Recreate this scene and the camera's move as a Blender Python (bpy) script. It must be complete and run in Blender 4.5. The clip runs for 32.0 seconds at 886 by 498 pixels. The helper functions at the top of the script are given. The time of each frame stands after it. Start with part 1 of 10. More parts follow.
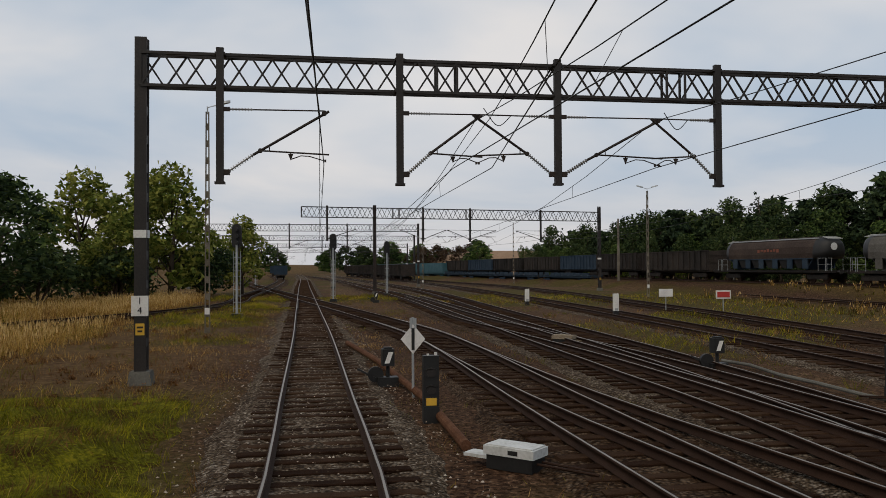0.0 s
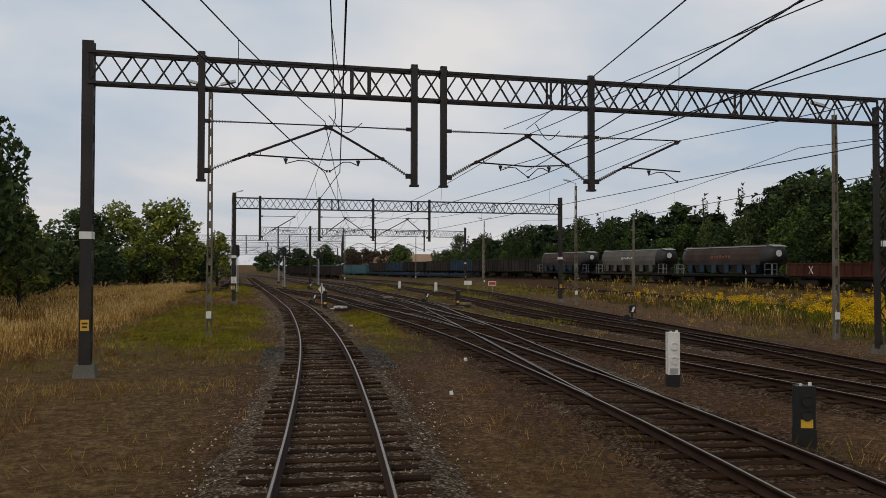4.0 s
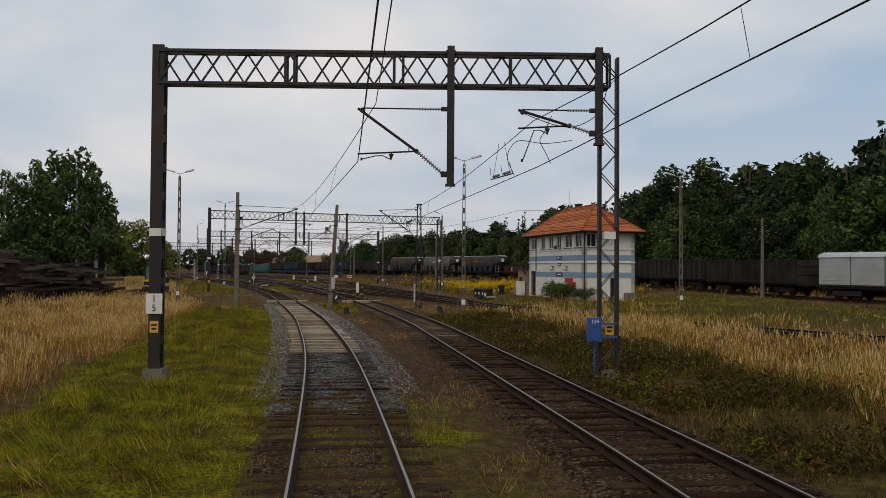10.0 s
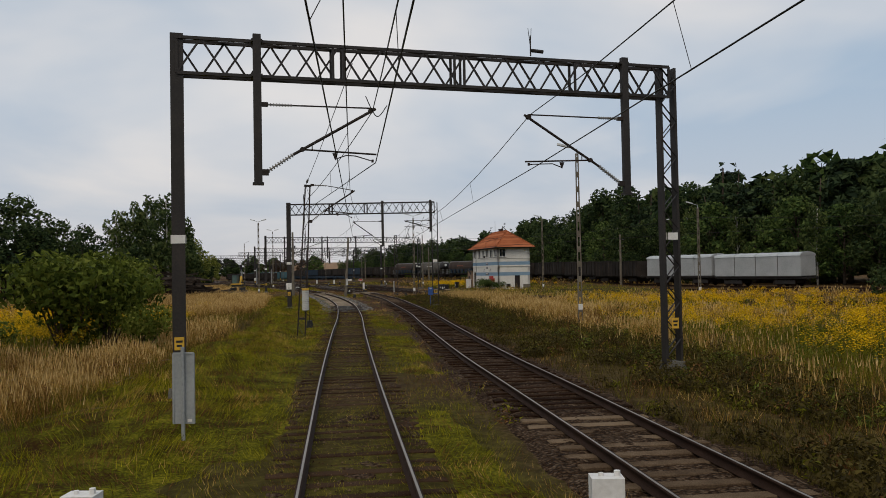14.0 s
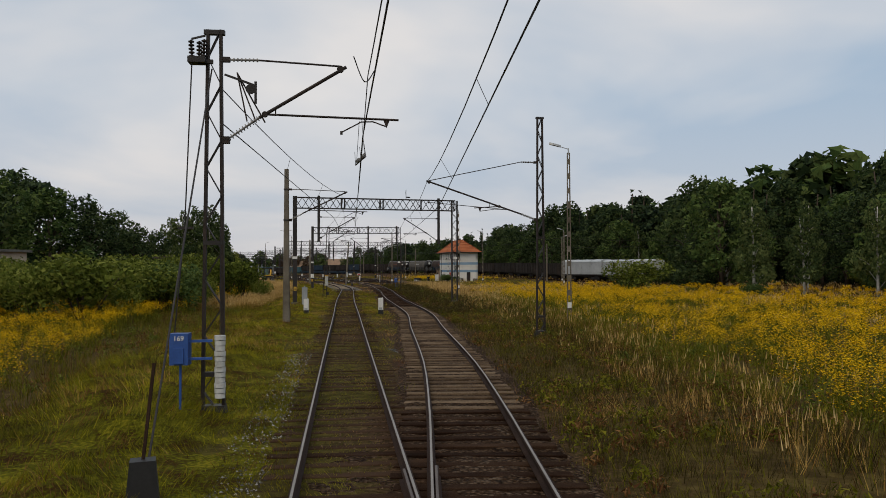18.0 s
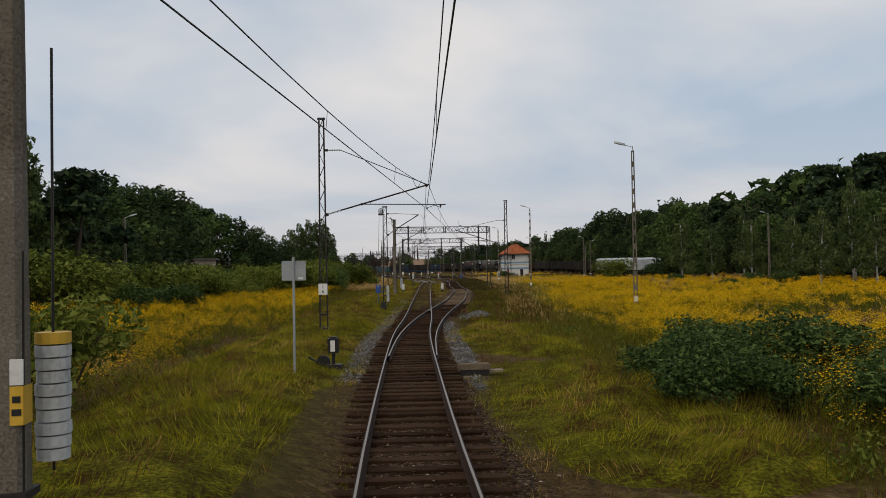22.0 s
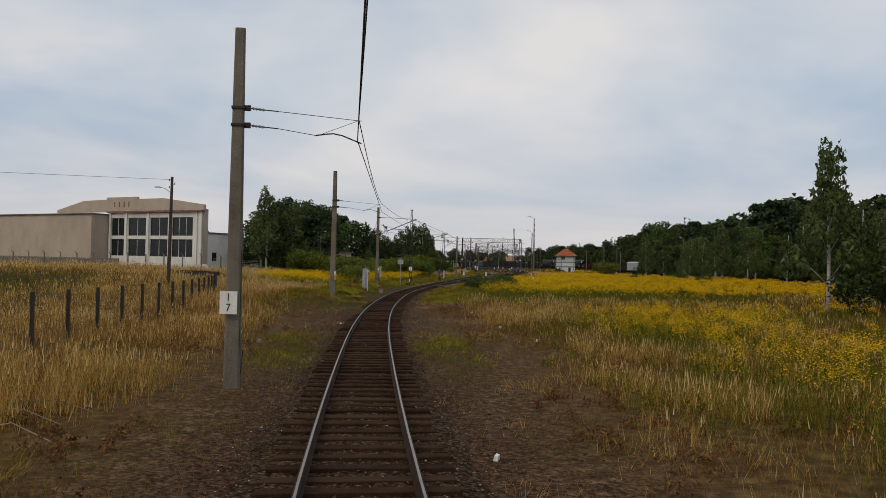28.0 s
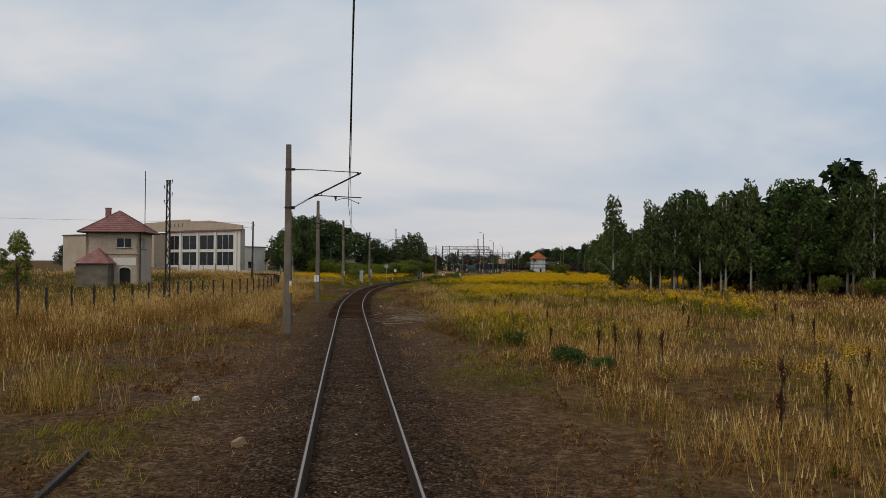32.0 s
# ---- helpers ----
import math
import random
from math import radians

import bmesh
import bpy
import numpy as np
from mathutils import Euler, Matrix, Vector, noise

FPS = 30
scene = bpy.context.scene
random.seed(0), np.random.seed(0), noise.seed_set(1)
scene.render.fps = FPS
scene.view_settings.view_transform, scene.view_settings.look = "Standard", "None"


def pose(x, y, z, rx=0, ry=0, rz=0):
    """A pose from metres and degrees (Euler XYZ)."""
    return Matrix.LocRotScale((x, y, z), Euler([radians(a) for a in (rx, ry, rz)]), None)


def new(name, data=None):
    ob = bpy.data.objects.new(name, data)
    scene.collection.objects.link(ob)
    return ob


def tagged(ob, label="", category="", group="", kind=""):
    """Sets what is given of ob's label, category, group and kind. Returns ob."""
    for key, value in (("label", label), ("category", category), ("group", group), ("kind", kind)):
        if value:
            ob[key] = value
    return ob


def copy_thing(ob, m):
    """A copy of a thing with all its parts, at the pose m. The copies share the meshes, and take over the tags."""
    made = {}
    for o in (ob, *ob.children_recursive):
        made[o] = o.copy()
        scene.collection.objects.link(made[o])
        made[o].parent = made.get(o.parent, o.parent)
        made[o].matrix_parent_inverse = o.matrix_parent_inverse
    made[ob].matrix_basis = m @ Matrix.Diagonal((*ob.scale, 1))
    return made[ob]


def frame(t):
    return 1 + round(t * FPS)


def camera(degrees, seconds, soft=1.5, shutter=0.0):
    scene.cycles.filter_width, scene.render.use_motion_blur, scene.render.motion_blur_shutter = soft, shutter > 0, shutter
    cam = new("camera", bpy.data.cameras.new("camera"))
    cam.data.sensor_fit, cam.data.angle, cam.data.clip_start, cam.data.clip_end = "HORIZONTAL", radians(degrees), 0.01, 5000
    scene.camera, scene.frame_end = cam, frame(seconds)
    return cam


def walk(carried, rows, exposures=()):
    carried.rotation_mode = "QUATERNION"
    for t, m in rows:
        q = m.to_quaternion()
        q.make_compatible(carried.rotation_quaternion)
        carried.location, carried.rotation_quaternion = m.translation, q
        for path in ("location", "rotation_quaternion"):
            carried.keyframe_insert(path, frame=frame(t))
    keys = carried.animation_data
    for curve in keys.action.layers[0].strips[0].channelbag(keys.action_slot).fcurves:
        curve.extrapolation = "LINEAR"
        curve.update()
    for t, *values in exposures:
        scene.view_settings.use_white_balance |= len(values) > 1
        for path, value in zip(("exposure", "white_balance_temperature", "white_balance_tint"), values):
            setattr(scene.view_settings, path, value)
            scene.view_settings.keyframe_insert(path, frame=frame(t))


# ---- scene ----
# camera and its way: seconds, x, y, z, yaw, pitch, roll
cam = camera(57.27, 32.0, soft=0.85)
ROWS = [
    (0.0, -0.000, -0.000, 2.701, -0.000, 1.271, 0.343),
    (0.5, 0.626, -5.609, 2.718, -0.735, 1.405, -0.050),
    (1.0, 1.236, -11.212, 2.713, -1.419, 1.425, -0.307),
    (1.5, 1.797, -16.800, 2.733, -2.056, 1.412, -0.254),
    (2.0, 2.287, -22.375, 2.722, -2.609, 1.382, -0.201),
    (2.5, 2.716, -27.939, 2.720, -3.209, 1.432, -0.236),
    (3.0, 3.093, -33.501, 2.724, -3.749, 1.415, -0.243),
    (3.5, 3.417, -39.067, 2.719, -4.215, 1.407, -0.365),
    (4.0, 3.683, -44.644, 2.720, -4.528, 1.347, -0.091),
    (4.5, 3.913, -50.232, 2.720, -4.885, 1.267, 0.321),
    (5.0, 4.128, -55.830, 2.720, -5.401, 1.183, 0.703),
    (5.5, 4.315, -61.440, 2.746, -6.091, 1.114, 0.865),
    (6.0, 4.425, -67.065, 2.665, -6.792, 1.085, 0.480),
    (6.5, 4.489, -72.702, 2.714, -7.789, 1.111, 0.105),
    (7.0, 4.481, -78.295, 2.690, -8.962, 1.127, 0.519),
    (7.5, 4.369, -83.793, 2.701, -10.126, 1.114, 0.680),
    (8.0, 4.129, -89.226, 2.701, -11.019, 1.224, -1.134),
    (8.5, 3.798, -94.610, 2.716, -11.707, 1.204, -1.569),
    (9.0, 3.394, -99.947, 2.650, -11.958, 1.193, 0.048),
    (9.5, 2.941, -105.244, 2.688, -11.845, 1.150, 0.368),
    (10.0, 2.504, -110.555, 2.714, -11.712, 1.351, -0.374),
    (10.5, 2.114, -115.925, 2.738, -11.533, 1.204, -0.325),
    (11.0, 1.745, -121.359, 2.742, -11.464, 0.996, 0.380),
    (11.5, 1.364, -126.854, 2.718, -11.398, 1.076, 0.677),
    (12.0, 0.965, -132.411, 2.728, -11.199, 1.330, 0.718),
    (12.5, 0.575, -138.005, 2.686, -11.038, 1.375, 0.644),
    (13.0, 0.224, -143.644, 2.746, -10.894, 1.406, 1.009),
    (13.5, -0.084, -149.344, 2.741, -10.761, 1.472, 1.127),
    (14.0, -0.397, -155.064, 2.732, -10.634, 1.566, 1.079),
    (14.5, -0.731, -160.775, 2.699, -10.602, 1.603, 0.956),
    (15.0, -1.083, -166.467, 2.720, -10.497, 1.575, 0.655),
    (15.5, -1.437, -172.144, 2.720, -10.404, 1.517, 0.310),
    (16.0, -1.787, -177.810, 2.720, -10.365, 1.445, 0.029),
    (16.5, -2.129, -183.466, 2.757, -10.396, 1.366, -0.042),
    (17.0, -2.455, -189.118, 2.720, -10.489, 1.284, 0.377),
    (17.5, -2.799, -194.774, 2.697, -10.524, 1.323, 0.189),
    (18.0, -3.177, -200.433, 2.725, -10.501, 1.367, 0.157),
    (18.5, -3.564, -206.112, 2.749, -10.236, 1.272, -0.023),
    (19.0, -3.965, -211.824, 2.722, -9.725, 1.145, 0.411),
    (19.5, -4.356, -217.571, 2.723, -8.970, 1.038, 0.653),
    (20.0, -4.685, -223.362, 2.693, -8.158, 0.982, 0.668),
    (20.5, -4.935, -229.203, 2.726, -7.258, 1.057, 0.293),
    (21.0, -5.116, -235.101, 2.744, -6.439, 1.223, 0.335),
    (21.5, -5.249, -241.059, 2.716, -5.488, 1.228, 0.862),
    (22.0, -5.310, -247.060, 2.713, -4.551, 1.314, 0.991),
    (22.5, -5.264, -253.079, 2.723, -3.518, 1.377, 0.541),
    (23.0, -5.033, -259.102, 2.683, -2.766, 1.416, 0.423),
    (23.5, -4.639, -265.141, 2.740, -1.951, 1.250, 0.545),
    (24.0, -4.188, -271.211, 2.725, -0.971, 1.350, 0.194),
    (24.5, -3.668, -277.293, 2.713, -0.060, 1.325, -0.103),
    (25.0, -3.062, -283.367, 2.704, 0.769, 1.292, -0.098),
    (25.5, -2.340, -289.424, 2.718, 1.634, 1.193, -0.120),
    (26.0, -1.509, -295.459, 2.720, 2.137, 1.106, -0.401),
    (26.5, -0.606, -301.479, 2.720, 2.523, 1.028, -0.774),
    (27.0, 0.348, -307.486, 2.720, 2.856, 0.965, -1.129),
    (27.5, 1.339, -313.483, 2.712, 3.076, 0.932, -1.346),
    (28.0, 2.372, -319.469, 2.713, 3.020, 0.963, -1.218),
    (28.5, 3.417, -325.452, 2.727, 2.985, 0.979, -1.009),
    (29.0, 4.454, -331.414, 2.736, 2.995, 0.920, -0.712),
    (29.5, 5.485, -337.340, 2.726, 3.123, 1.052, -0.602),
    (30.0, 6.518, -343.231, 2.707, 3.176, 1.104, -0.614),
    (30.5, 7.560, -349.091, 2.705, 3.183, 1.194, -0.514),
    (31.0, 8.610, -354.948, 2.732, 3.214, 1.180, -0.374),
    (31.5, 9.654, -360.811, 2.742, 3.260, 1.221, -0.331),
    (32.0, 10.704, -366.675, 2.731, 3.359, 1.215, -0.227),
]
walk(cam, [(t, pose(x, y, z, 90 + pitch, roll, yaw)) for t, x, y, z, yaw, pitch, roll in ROWS])
# ---- light ----
SUN_EL, SUN_AZ = radians(48), radians(215)
world = bpy.data.worlds.new("sky")
scene.world = world
world.use_nodes = True
wn, wl = world.node_tree.nodes, world.node_tree.links
wn.clear()
sky = wn.new("ShaderNodeTexSky")
sky.sky_type = 'NISHITA'
sky.sun_disc = False
sky.sun_elevation, sky.sun_rotation = SUN_EL, SUN_AZ
sky.air_density, sky.dust_density, sky.ozone_density = 1.0, 2.0, 1.5
tc = wn.new("ShaderNodeTexCoord")
sep = wn.new("ShaderNodeSeparateXYZ")
wl.new(tc.outputs["Generated"], sep.inputs[0])
# cloud layer: direction flattened on a plane above
up = wn.new("ShaderNodeMath"); up.operation = 'MAXIMUM'; up.inputs[1].default_value = 0.0
wl.new(sep.outputs[2], up.inputs[0])
upa = wn.new("ShaderNodeMath"); upa.operation = 'ADD'; upa.inputs[1].default_value = 0.16
wl.new(up.outputs[0], upa.inputs[0])
dx = wn.new("ShaderNodeMath"); dx.operation = 'DIVIDE'
dy = wn.new("ShaderNodeMath"); dy.operation = 'DIVIDE'
wl.new(sep.outputs[0], dx.inputs[0]); wl.new(upa.outputs[0], dx.inputs[1])
wl.new(sep.outputs[1], dy.inputs[0]); wl.new(upa.outputs[0], dy.inputs[1])
com = wn.new("ShaderNodeCombineXYZ")
wl.new(dx.outputs[0], com.inputs[0]); wl.new(dy.outputs[0], com.inputs[1])
cn = wn.new("ShaderNodeTexNoise")
cn.inputs["Scale"].default_value, cn.inputs["Detail"].default_value, cn.inputs["Roughness"].default_value = 0.55, 5.0, 0.5
cn.inputs["Distortion"].default_value = 0.35
wl.new(com.outputs[0], cn.inputs["Vector"])
cr = wn.new("ShaderNodeValToRGB")
cr.color_ramp.elements[0].position, cr.color_ramp.elements[0].color = 0.38, (0.0, 0.0, 0.0, 1)
cr.color_ramp.elements[1].position, cr.color_ramp.elements[1].color = 0.60, (1, 1, 1, 1)
wl.new(cn.outputs["Fac"], cr.inputs[0])
cm = wn.new("ShaderNodeMix"); cm.data_type = 'RGBA'
cm.inputs["A"].default_value = (4.2, 5.3, 6.6, 1)
cm.inputs["B"].default_value = (8.35, 8.05, 7.85, 1)
wl.new(cr.outputs[0], cm.inputs["Factor"])
# haze near the horizon, faintly pink
hz = wn.new("ShaderNodeMapRange")
hz.inputs["From Min"].default_value, hz.inputs["From Max"].default_value = 0.0, 0.20
hz.inputs["To Min"].default_value, hz.inputs["To Max"].default_value = 0.75, 0.0
wl.new(sep.outputs[2], hz.inputs["Value"])
hm = wn.new("ShaderNodeMix"); hm.data_type = 'RGBA'
hm.inputs["B"].default_value = (6.7, 6.5, 6.7, 1)
wl.new(cm.outputs["Result"], hm.inputs["A"]); wl.new(hz.outputs[0], hm.inputs["Factor"])
sm = wn.new("ShaderNodeMix"); sm.data_type = 'RGBA'
sm.inputs["Factor"].default_value = 0.9
wl.new(sky.outputs[0], sm.inputs["A"]); wl.new(hm.outputs["Result"], sm.inputs["B"])
bg = wn.new("ShaderNodeBackground"); bg.inputs["Strength"].default_value = 0.1
wo = wn.new("ShaderNodeOutputWorld")
wl.new(sm.outputs["Result"], bg.inputs["Color"]); wl.new(bg.outputs[0], wo.inputs[0])
sun = new("sun", bpy.data.lights.new("sun", 'SUN'))
sun.data.energy, sun.data.angle, sun.data.color = 0.95, radians(40), (1.0, 0.83, 0.60)
sun.rotation_euler = (radians(90) - SUN_EL, 0, -SUN_AZ + math.pi)
scene.view_settings.exposure = -0.07

# ---- materials ----
def tex_mat(name, cols, rough=0.85, metal=0.0, scale=3.0, fine=40.0, bump=0.3, spread=0.25, island=0.0, obj_rand=0.0, dist=0.02, stretch=None):
    """Surface with two scales of variation between the given colours, and a fine bump."""
    m = bpy.data.materials.new(name)
    m.use_nodes = True
    nt = m.node_tree
    n, l = nt.nodes, nt.links
    b = n["Principled BSDF"]
    geo = n.new("ShaderNodeNewGeometry")
    src = geo.outputs["Position"]
    if stretch:
        mp = n.new("ShaderNodeMapping")
        mp.inputs["Scale"].default_value = stretch
        l.new(src, mp.inputs["Vector"])
        src = mp.outputs[0]
    n1 = n.new("ShaderNodeTexNoise"); n1.inputs["Scale"].default_value = scale; n1.inputs["Detail"].default_value = 4
    n2 = n.new("ShaderNodeTexNoise"); n2.inputs["Scale"].default_value = fine; n2.inputs["Detail"].default_value = 3
    l.new(src, n1.inputs["Vector"]); l.new(src, n2.inputs["Vector"])
    mx = n.new("ShaderNodeMath"); mx.operation = 'MULTIPLY_ADD'
    mx.inputs[1].default_value, mx.inputs[2].default_value = 0.5, 0.0
    l.new(n2.outputs["Fac"], mx.inputs[0])
    ad = n.new("ShaderNodeMath"); ad.operation = 'MULTIPLY_ADD'; ad.inputs[1].default_value = 0.5
    l.new(n1.outputs["Fac"], ad.inputs[0]); l.new(mx.outputs[0], ad.inputs[2])
    fac = ad.outputs[0]
    for out, amount in ((geo.outputs["Random Per Island"], island), (None, obj_rand)):
        if amount:
            if out is None:
                oi = n.new("ShaderNodeObjectInfo"); out = oi.outputs["Random"]
            c = n.new("ShaderNodeMath"); c.operation = 'SUBTRACT'; c.inputs[1].default_value = 0.5
            l.new(out, c.inputs[0])
            a2 = n.new("ShaderNodeMath"); a2.operation = 'MULTIPLY_ADD'; a2.inputs[1].default_value = amount
            l.new(c.outputs[0], a2.inputs[0]); l.new(fac, a2.inputs[2])
            fac = a2.outputs[0]
    rp = n.new("ShaderNodeValToRGB")
    e = rp.color_ramp.elements
    k = len(cols)
    while len(e) < k:
        e.new(0.5)
    for i, c in enumerate(cols):
        e[i].position = 0.5 - spread + 2 * spread * i / max(1, k - 1)
        e[i].color = (*c, 1)
    l.new(fac, rp.inputs[0]); l.new(rp.outputs[0], b.inputs["Base Color"])
    b.inputs["Roughness"].default_value = rough
    b.inputs["Metallic"].default_value = metal
    b.inputs["Specular IOR Level"].default_value = 0.02 if rough > 0.84 else 0.12 if rough > 0.7 else 0.35
    if bump:
        bp = n.new("ShaderNodeBump")
        bp.inputs["Strength"].default_value, bp.inputs["Distance"].default_value = bump, dist
        l.new(n2.outputs["Fac"], bp.inputs["Height"]); l.new(bp.outputs[0], b.inputs["Normal"])
    return m


def leaf_mat(name, cols, island=0.7, obj_rand=0.25, trans=0.25, rough=0.75):
    m = tex_mat(name, cols, rough=rough, scale=0.35, fine=6.0, bump=0, spread=0.3, island=island, obj_rand=obj_rand)
    n, l = m.node_tree.nodes, m.node_tree.links
    b = n["Principled BSDF"]
    b.inputs["Specular IOR Level"].default_value = 0.08
    t = n.new("ShaderNodeBsdfTranslucent")
    for k in n:
        if k.type == 'VALTORGB':
            l.new(k.outputs[0], t.inputs["Color"])
    ms = n.new("ShaderNodeMixShader"); ms.inputs[0].default_value = trans
    out = [k for k in n if k.type == 'OUTPUT_MATERIAL'][0]
    l.new(b.outputs[0], ms.inputs[1]); l.new(t.outputs[0], ms.inputs[2]); l.new(ms.outputs[0], out.inputs[0])
    return m


RUST = tex_mat("rusty_rail", [(0.012, 0.006, 0.004), (0.028, 0.0145, 0.009), (0.052, 0.028, 0.018)], rough=0.8, scale=2, fine=60)
STEEL = tex_mat("polished_rail", [(0.24, 0.205, 0.17), (0.42, 0.37, 0.32)], rough=0.45, metal=1.0, scale=1.5, fine=30, bump=0.05)
STEEL_DULL = tex_mat("dull_rail", [(0.05, 0.032, 0.024), (0.15, 0.115, 0.09)], rough=0.5, metal=0.6, scale=1.5, fine=30, bump=0.1)
WOOD_SL = tex_mat("tarred_sleeper_wood", [(0.011, 0.0058, 0.0036), (0.027, 0.0145, 0.0088), (0.056, 0.033, 0.020)], rough=0.9, scale=3, fine=50, obj_rand=0.3, island=0.3, bump=0.6)
PALE_SL = tex_mat("weathered_pale_sleeper", [(0.085, 0.064, 0.042), (0.205, 0.163, 0.115), (0.37, 0.31, 0.235)], rough=0.9, scale=3, fine=45, obj_rand=0.35, island=0.35, bump=0.5)


def stone_mat(name, cols, size=0.06, bump=1.0, patch=0.5):
    """Loose broken stone: every cell its own shade, dark gaps painted between, soiled patches."""
    m = bpy.data.materials.new(name)
    m.use_nodes = True
    n, l = m.node_tree.nodes, m.node_tree.links
    b = n["Principled BSDF"]
    b.inputs["Roughness"].default_value = 0.95
    b.inputs["Specular IOR Level"].default_value = 0.04
    geo = n.new("ShaderNodeNewGeometry")
    vo = n.new("ShaderNodeTexVoronoi"); vo.inputs["Scale"].default_value = 1.0 / size
    l.new(geo.outputs["Position"], vo.inputs["Vector"])
    sep = n.new("ShaderNodeSeparateColor"); l.new(vo.outputs["Color"], sep.inputs[0])
    no = n.new("ShaderNodeTexNoise"); no.inputs["Scale"].default_value = 1.1; no.inputs["Detail"].default_value = 5
    l.new(geo.outputs["Position"], no.inputs["Vector"])
    ad = n.new("ShaderNodeMath"); ad.operation = 'MULTIPLY_ADD'; ad.inputs[1].default_value = 0.55
    l.new(sep.outputs[0], ad.inputs[0])
    pm = n.new("ShaderNodeMath"); pm.operation = 'MULTIPLY_ADD'; pm.inputs[1].default_value, pm.inputs[2].default_value = patch, 0.22 - patch * 0.5
    l.new(no.outputs["Fac"], pm.inputs[0]); l.new(pm.outputs[0], ad.inputs[2])
    rp = n.new("ShaderNodeValToRGB")
    e = rp.color_ramp.elements
    while len(e) < len(cols):
        e.new(0.5)
    for i, c in enumerate(cols):
        e[i].position, e[i].color = 0.12 + 0.76 * i / (len(cols) - 1), (*c, 1)
    l.new(ad.outputs[0], rp.inputs[0])
    jr = n.new("ShaderNodeMapRange"); jr.inputs["From Min"].default_value, jr.inputs["From Max"].default_value = 0.25, 0.75
    jr.inputs["To Min"].default_value, jr.inputs["To Max"].default_value = 1.0, 0.35
    l.new(vo.outputs["Distance"], jr.inputs["Value"])
    mx = n.new("ShaderNodeMix"); mx.data_type = 'RGBA'; mx.blend_type = 'MULTIPLY'; mx.inputs["Factor"].default_value = 1.0
    l.new(rp.outputs[0], mx.inputs["A"]); l.new(jr.outputs[0], mx.inputs["B"])
    l.new(mx.outputs["Result"], b.inputs["Base Color"])
    bp = n.new("ShaderNodeBump"); bp.invert = True
    bp.inputs["Strength"].default_value, bp.inputs["Distance"].default_value = bump, size
    l.new(vo.outputs["Distance"], bp.inputs["Height"]); l.new(bp.outputs[0], b.inputs["Normal"])
    return m


BALLAST = stone_mat("grey_ballast", [(0.018, 0.017, 0.016), (0.062, 0.060, 0.056), (0.14, 0.137, 0.13), (0.33, 0.325, 0.31)], 0.055)
STONE = tex_mat("ballast_stone", [(0.034, 0.032, 0.030), (0.12, 0.114, 0.106), (0.32, 0.31, 0.295)], rough=0.95, scale=0.7, fine=20, bump=0.2, island=0.8, spread=0.35)
STONE_BR = tex_mat("brown_ballast_stone", [(0.022, 0.012, 0.007), (0.064, 0.036, 0.020), (0.16, 0.108, 0.070)], rough=0.95, scale=0.7, fine=20, bump=0.2, island=0.8, spread=0.35)
BED_BR = stone_mat("brown_ballast", [(0.016, 0.009, 0.005), (0.050, 0.028, 0.0155), (0.098, 0.062, 0.037), (0.19, 0.138, 0.095)], 0.06)
BED_N = stone_mat("pale_brown_ballast", [(0.024, 0.015, 0.009), (0.075, 0.051, 0.033), (0.155, 0.115, 0.080), (0.36, 0.31, 0.25)], 0.055)
STONE_N = tex_mat("pale_ballast_stone", [(0.045, 0.030, 0.020), (0.14, 0.105, 0.075), (0.40, 0.345, 0.285)], rough=0.95, scale=0.7, fine=20, bump=0.2, island=0.9, spread=0.35)
TURF = tex_mat("turf_sward", [(0.034, 0.017, 0.006), (0.050, 0.036, 0.006), (0.068, 0.068, 0.006), (0.118, 0.112, 0.009), (0.19, 0.16, 0.013)], rough=0.95, scale=1.5, fine=17, bump=1.0, spread=0.13, dist=0.06)
MAST = tex_mat("dark_painted_steel", [(0.010, 0.009, 0.009), (0.022, 0.019, 0.018), (0.045, 0.035, 0.030)], rough=0.6, scale=1.2, fine=25, bump=0.15)
MAST_BR = tex_mat("brown_rusty_steel", [(0.009, 0.007, 0.006), (0.022, 0.015, 0.012), (0.050, 0.031, 0.022)], rough=0.7, scale=1.5, fine=25, bump=0.2)
CONC = tex_mat("weathered_concrete", [(0.065, 0.054, 0.040), (0.135, 0.118, 0.094), (0.18, 0.16, 0.13), (0.30, 0.275, 0.235)], rough=0.92, scale=1.0, fine=38, bump=0.6, spread=0.2)
CONC_D = tex_mat("dark_concrete", [(0.07, 0.068, 0.06), (0.13, 0.125, 0.11), (0.19, 0.185, 0.165)], rough=0.92, scale=1.2, fine=25, bump=0.35)
WIRE = tex_mat("wire", [(0.012, 0.011, 0.010), (0.03, 0.027, 0.024)], rough=0.6, metal=0.3, bump=0)
PORC = tex_mat("insulator", [(0.05, 0.035, 0.028), (0.35, 0.36, 0.36)], rough=0.3, scale=4, fine=10, bump=0)
WHITE = tex_mat("white_paint", [(0.55, 0.54, 0.51), (0.70, 0.69, 0.67), (0.78, 0.78, 0.76)], rough=0.6, scale=2, fine=20, bump=0.08)
BLACK = tex_mat("black_paint", [(0.008, 0.008, 0.008), (0.02, 0.02, 0.02)], rough=0.55, scale=3, fine=20, bump=0.1)
RED = tex_mat("red_paint", [(0.36, 0.03, 0.025), (0.5, 0.05, 0.04)], rough=0.55, scale=3, fine=20, bump=0.05)
YELLOW = tex_mat("yellow_paint", [(0.55, 0.33, 0.03), (0.7, 0.42, 0.05)], rough=0.55, scale=3, fine=20, bump=0.05)
